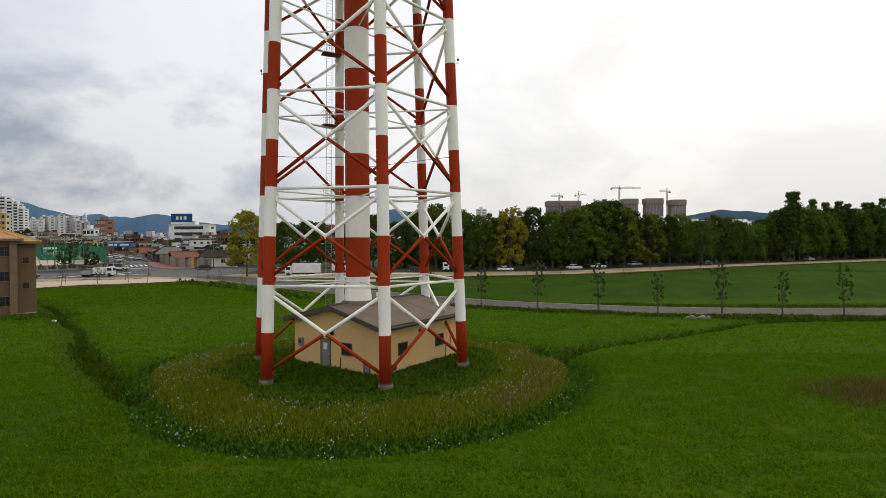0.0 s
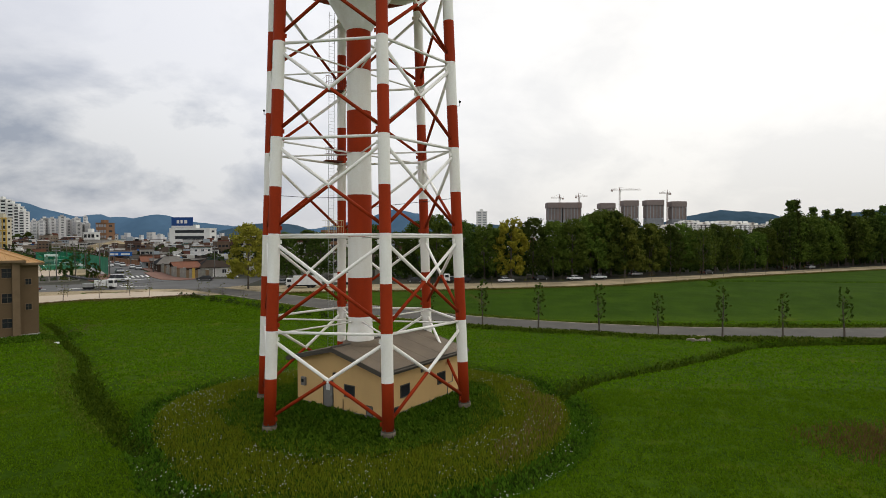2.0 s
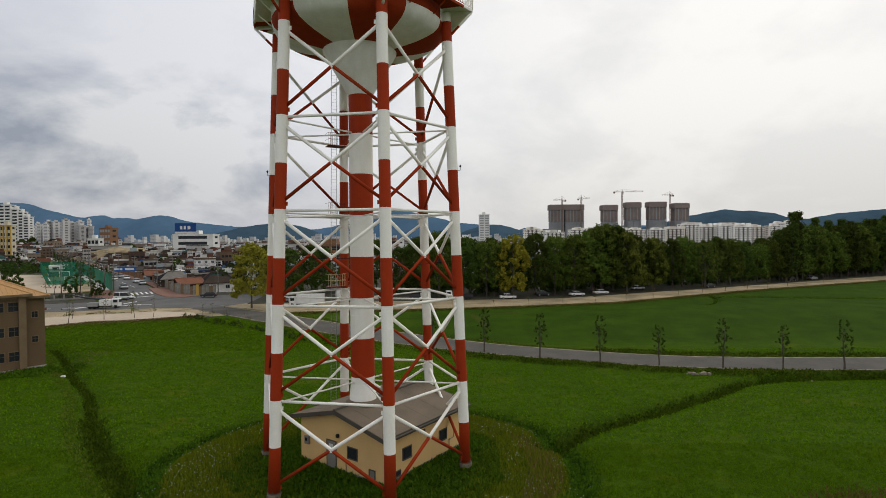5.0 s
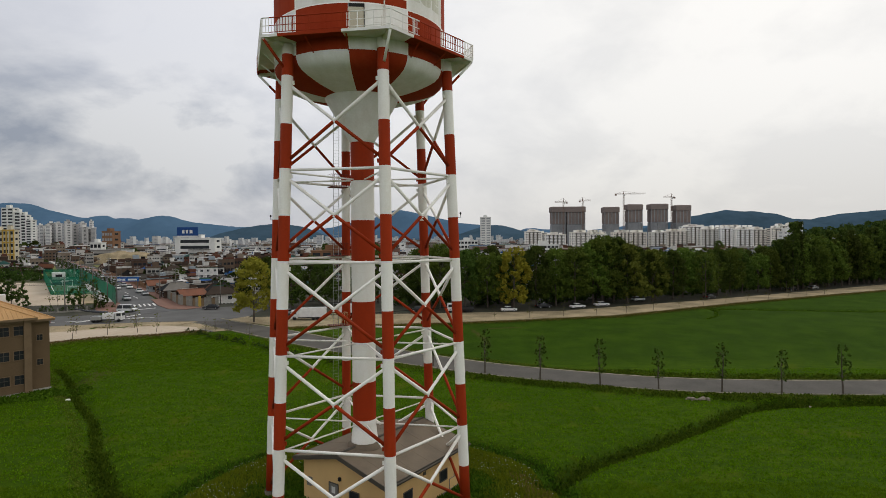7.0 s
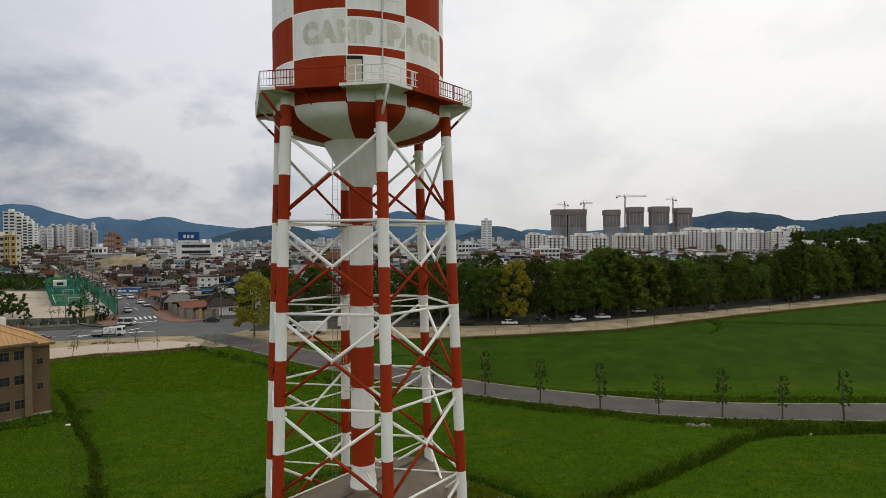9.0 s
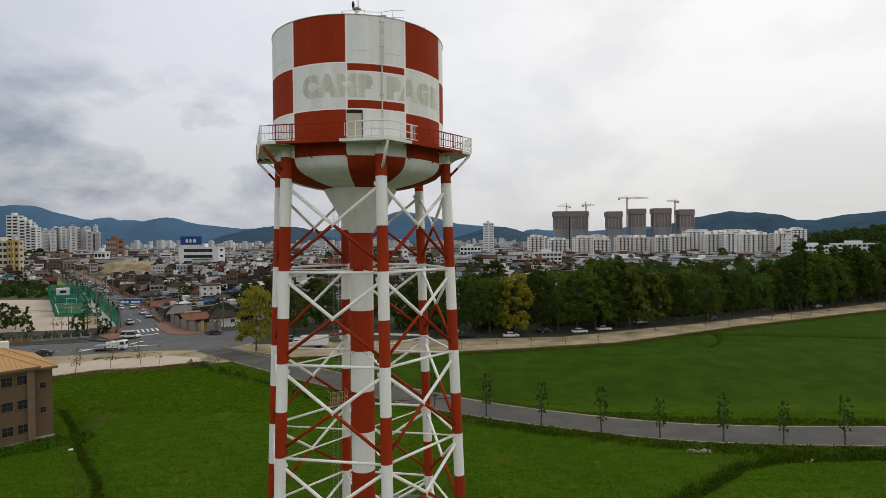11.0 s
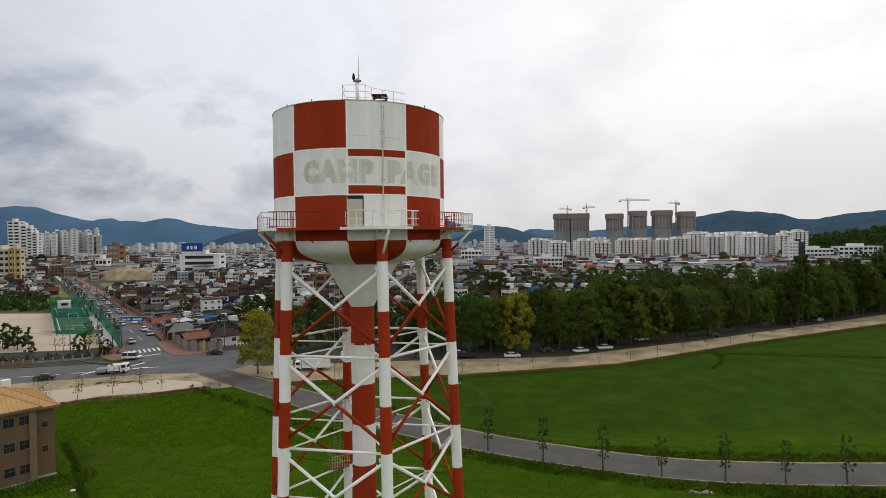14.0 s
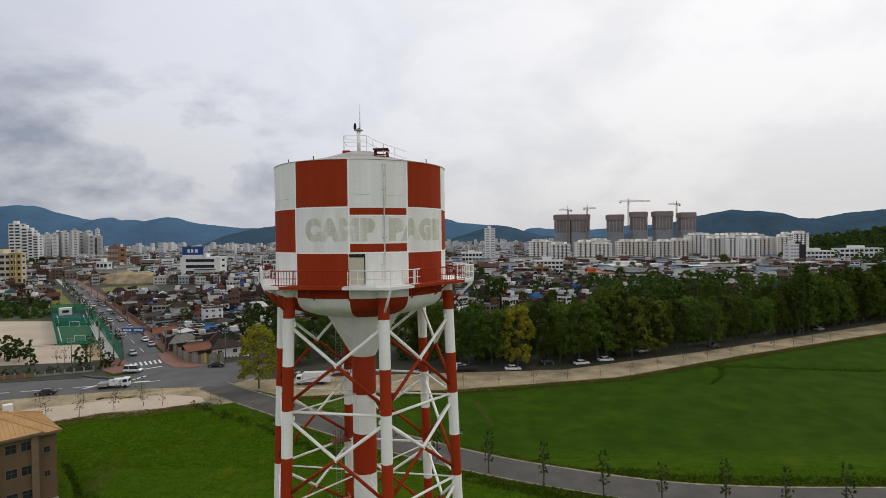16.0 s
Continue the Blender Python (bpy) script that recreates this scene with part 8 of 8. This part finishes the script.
tufts("yard_weeds", "dark rough weeds before the tan building", scatter(6000, -88, -46, 50, 88, yard_weeds), 0.36, 0.16, WEED, flat=True)
tufts("house_weeds", "rank leafy weeds against the pump house wall", scatter(9000, -18, 8, 33, 54, lambda x, y: by_house(x, y) and not in_house(x, y) and noise.noise(Vector((x * 0.9, y * 0.9, 4))) > gr.uniform(-0.9, 0.35)), 0.44, 0.14, WEED, flat=True)
tufts("ditch_weeds", "dark rank weeds in the ring ditch", scatter(24000, -27, 16, 22, 64, lambda x, y: 15.9 < ring_radius(x, y) < 18.1), 0.26, 0.09, WEED, flat=True)
ditch = lambda x, y: min((2.2 if y > 56 else 1.1) * to_path(x, y, DITCH_WEST), to_path(x, y, DITCH_EAST)) < 1.5 * gr.uniform(0.2, 1)
tufts("ditch_growth", "dark rank weeds along the drainage ditches", scatter(14000, -72, 85, 36, 96, ditch), 0.34, 0.12, WEED, flat=True)
tufts("west_ditch_growth", "olive weeds along the shallow trench", scatter(2600, -72, -20, 36, 96, lambda x, y: to_path(x, y, [(a - 1.6, b - 1.0) for a, b in DITCH_WEST]) < gr.uniform(0.1, 0.9)), 0.22, 0.08, OLIVE, flat=True)
tufts("far_ditch_growth", "dark weeds in the far field ditch", scatter(7000, 58, 155, 112, 166, lambda x, y: min(to_path(x, y, DITCH_FAR), 3.0 * to_path(x, y, DITCH_SPUR)) < 1.4 * gr.uniform(0.2, 1)), 0.4, 0.25, WEED, flat=True)
verge = lambda x, y: 4.25 < to_path(x, y, road_mid) < 5.6 + 1.0 * noise.noise(Vector((x * 0.2, y * 0.2, 0)))
tufts("verge_growth", "olive weeds along the field road", scatter(10000, -40, 90, 70, 125, verge), 0.3, 0.12, OLIVE, flat=True)
tufts("road_bank_growth", "dark weeds on the bank between ditch and road", scatter(8500, -10, 90, 70, 92, lambda x, y: 4.1 < to_path(x, y, road_mid) < 7.6 and y < 91 and noise.noise(Vector((x * 0.35, y * 0.6, 6))) > gr.uniform(-0.6, 0.3)), 0.36, 0.15, WEED, flat=True)
tufts("dry_weeds", "patch of dead reddish-brown weeds in the meadow", scatter(3000, 17, 40, 26, 40, lambda x, y: ((x - 28.5) / 7.5) ** 2 + ((y - 33.2) / 4.6) ** 2 < gr.uniform(0.0, 1) ** 2), 0.34, 0.03, DRY, 0.6)
tufts("dry_mound_weeds", "dry grass on the mound's flank", scatter(1500, 3, 11, 28, 48, lambda x, y: 13.0 < ring_radius(x, y) < 15.4), 0.36, 0.035, DRY, 0.6)


def flower_heads(name, label, spots, height, size):
    s = Shape()
    for x, y in spots:
        z, h, r = ground(x, y), height * gr.uniform(0.6, 1.2), size * gr.uniform(0.6, 1.3)
        s.add([(x - r, y, z + h), (x, y - r, z + h - r * 0.7), (x + r, y, z + h), (x, y + r, z + h + r * 0.7), (x, y - r * 0.3, z + h + r)], [(0, 1, 2, 4), (0, 4, 2, 3)])
    return tagged(part(name, s, PETAL), label, "flowers", "", "stuff")


flower_heads("wild_flowers", "small white wild flowers in the tall grass", scatter(1300, -26, 14, 24, 60, lambda x, y: 11.0 < ring_radius(x, y) < 16.0 and noise.noise(Vector((x * 0.35, y * 0.35, 9))) > -0.1), 0.44, 0.024)
flower_heads("ditch_flowers", "pale flowering weeds in the ring ditch", scatter(260, -27, 16, 22, 40, lambda x, y: 15.9 < ring_radius(x, y) < 17.8 and noise.noise(Vector((x * 0.8, y * 0.8, 5))) > 0.2), 0.3, 0.032)
edge_n = [(-110, 102.5), (-90, 110.0), (-76, 117.6), (-66, 119.6), (-56.5, 124.0)]
fringe = lambda path, w: (lambda x, y: to_path(x, y, path) < w * gr.uniform(0.1, 1))
tufts("strip_fringe", "brown and olive grass fringe along the dirt strip", scatter(9000, -40, 165, 124, 206, fringe([(a, b - 1.2) for a, b in strip_n], 1.8)), 0.16, 0.2, DRY, flat=True)
tufts("strip_green_fringe", "olive grass fringe along the dirt strip", scatter(8000, -40, 165, 122, 204, fringe([(a, b - 2.2) for a, b in strip_n], 2.6)), 0.18, 0.2, OLIVE, flat=True)
tufts("pad_fringe", "brown weeds along the edge of the pad", scatter(5000, -112, -55, 103, 130, fringe(edge_n, 1.6)), 0.18, 0.2, DRY, flat=True)
tufts("pad_green_fringe", "olive weeds along the edge of the pad", scatter(6000, -112, -50, 101, 130, fringe([(a + 0.6, b - 1.6) for a, b in edge_n], 1.8)), 0.18, 0.2, OLIVE, flat=True)
tufts("pad_weeds", "brown weed patches on the pad", scatter(3500, -112, -56, 106, 137, lambda x, y: noise.noise(Vector((x * 0.22, y * 0.4, 2))) > 0.22 and to_path(x, y, [(-112, 118), (-88, 119.5), (-66, 130), (-56, 136)]) < 7), 0.08, 0.16, DRY, flat=True)
# low bushes along the pad and the junction's grass edge
br = random.Random(8)
for j in range(26):
    u = j / 25
    x, y = -57 + 40 * u, 127 - 27 * u
    plant("bush", x + br.uniform(-0.8, 0.8) - 2.6, y + br.uniform(-0.8, 0.8) - 3.4, 0.35 + 0.25 * br.random(), 40 * j, "weedy bushes beside the field road", "low weedy bush beside the field road")
for x, y in ((-52, 127.5), (-45, 123.5), (-39, 119.5), (-49, 125.5)):
    plant("bare", x - 3.4, y - 4.2, 0.8, 30 * x, "young trees beside the field road")
RUBBLE = material("pale_rubble", (0.30, 0.26, 0.20), (0.15, 0.13, 0.10), scale=2, fine=9, amount=0.5, rough=0.9, bump=0.3)
for cx, cy in ((33.6, 74.2), (49.0, 73.0), (35.6, 73.8)):
    heap = thing("rubble_heap", "pale broken concrete lumps lying in the ditch weeds", "rubble", (cx, cy, ground(cx, cy)), 0, "rubble in the ditch")
    for k in range(6):
        w, h = br.uniform(0.12, 0.28), br.uniform(0.12, 0.3)
        part("lump", Shape().box((-w, -w * 0.7, -0.1), (w, w * 0.7, h), None, 0, 0.05), RUBBLE, heap, at=pose(br.uniform(-0.9, 0.9), br.uniform(-0.4, 0.4), 0.15, br.uniform(-14, 14), br.uniform(-14, 14), br.uniform(0, 180)))
for cx, cy in ((-54.6, 76.6),):
    tagged(part("plastic_sack", Shape().box((-0.32, -0.22, 0.0), (0.32, 0.22, 0.24), None, 0, 0.09), PETAL, None, "", True, pose(cx, cy, ground(cx, cy), 0, 0, 30)), "crumpled white plastic sack lying in the grass", "sack")
KERB_STRIP = tagged(part("concrete_slab", Shape().box((-2.2, -0.25, -0.1), (2.2, 0.25, 0.22), bevel=0.03), CONCRETE, None, "", False, pose(-55.6, 124.4, land(-55.6, 124.4), 0, 0, -35)), "pale concrete edging slab lying in the grass", "slab")
# ---------------------------------------------------------------- remove the patterns that the copies were made from
for pattern in list(KINDS.values()) + PROTO:
    for ob in list(pattern.children_recursive) + [pattern]:
        bpy.data.objects.remove(ob)
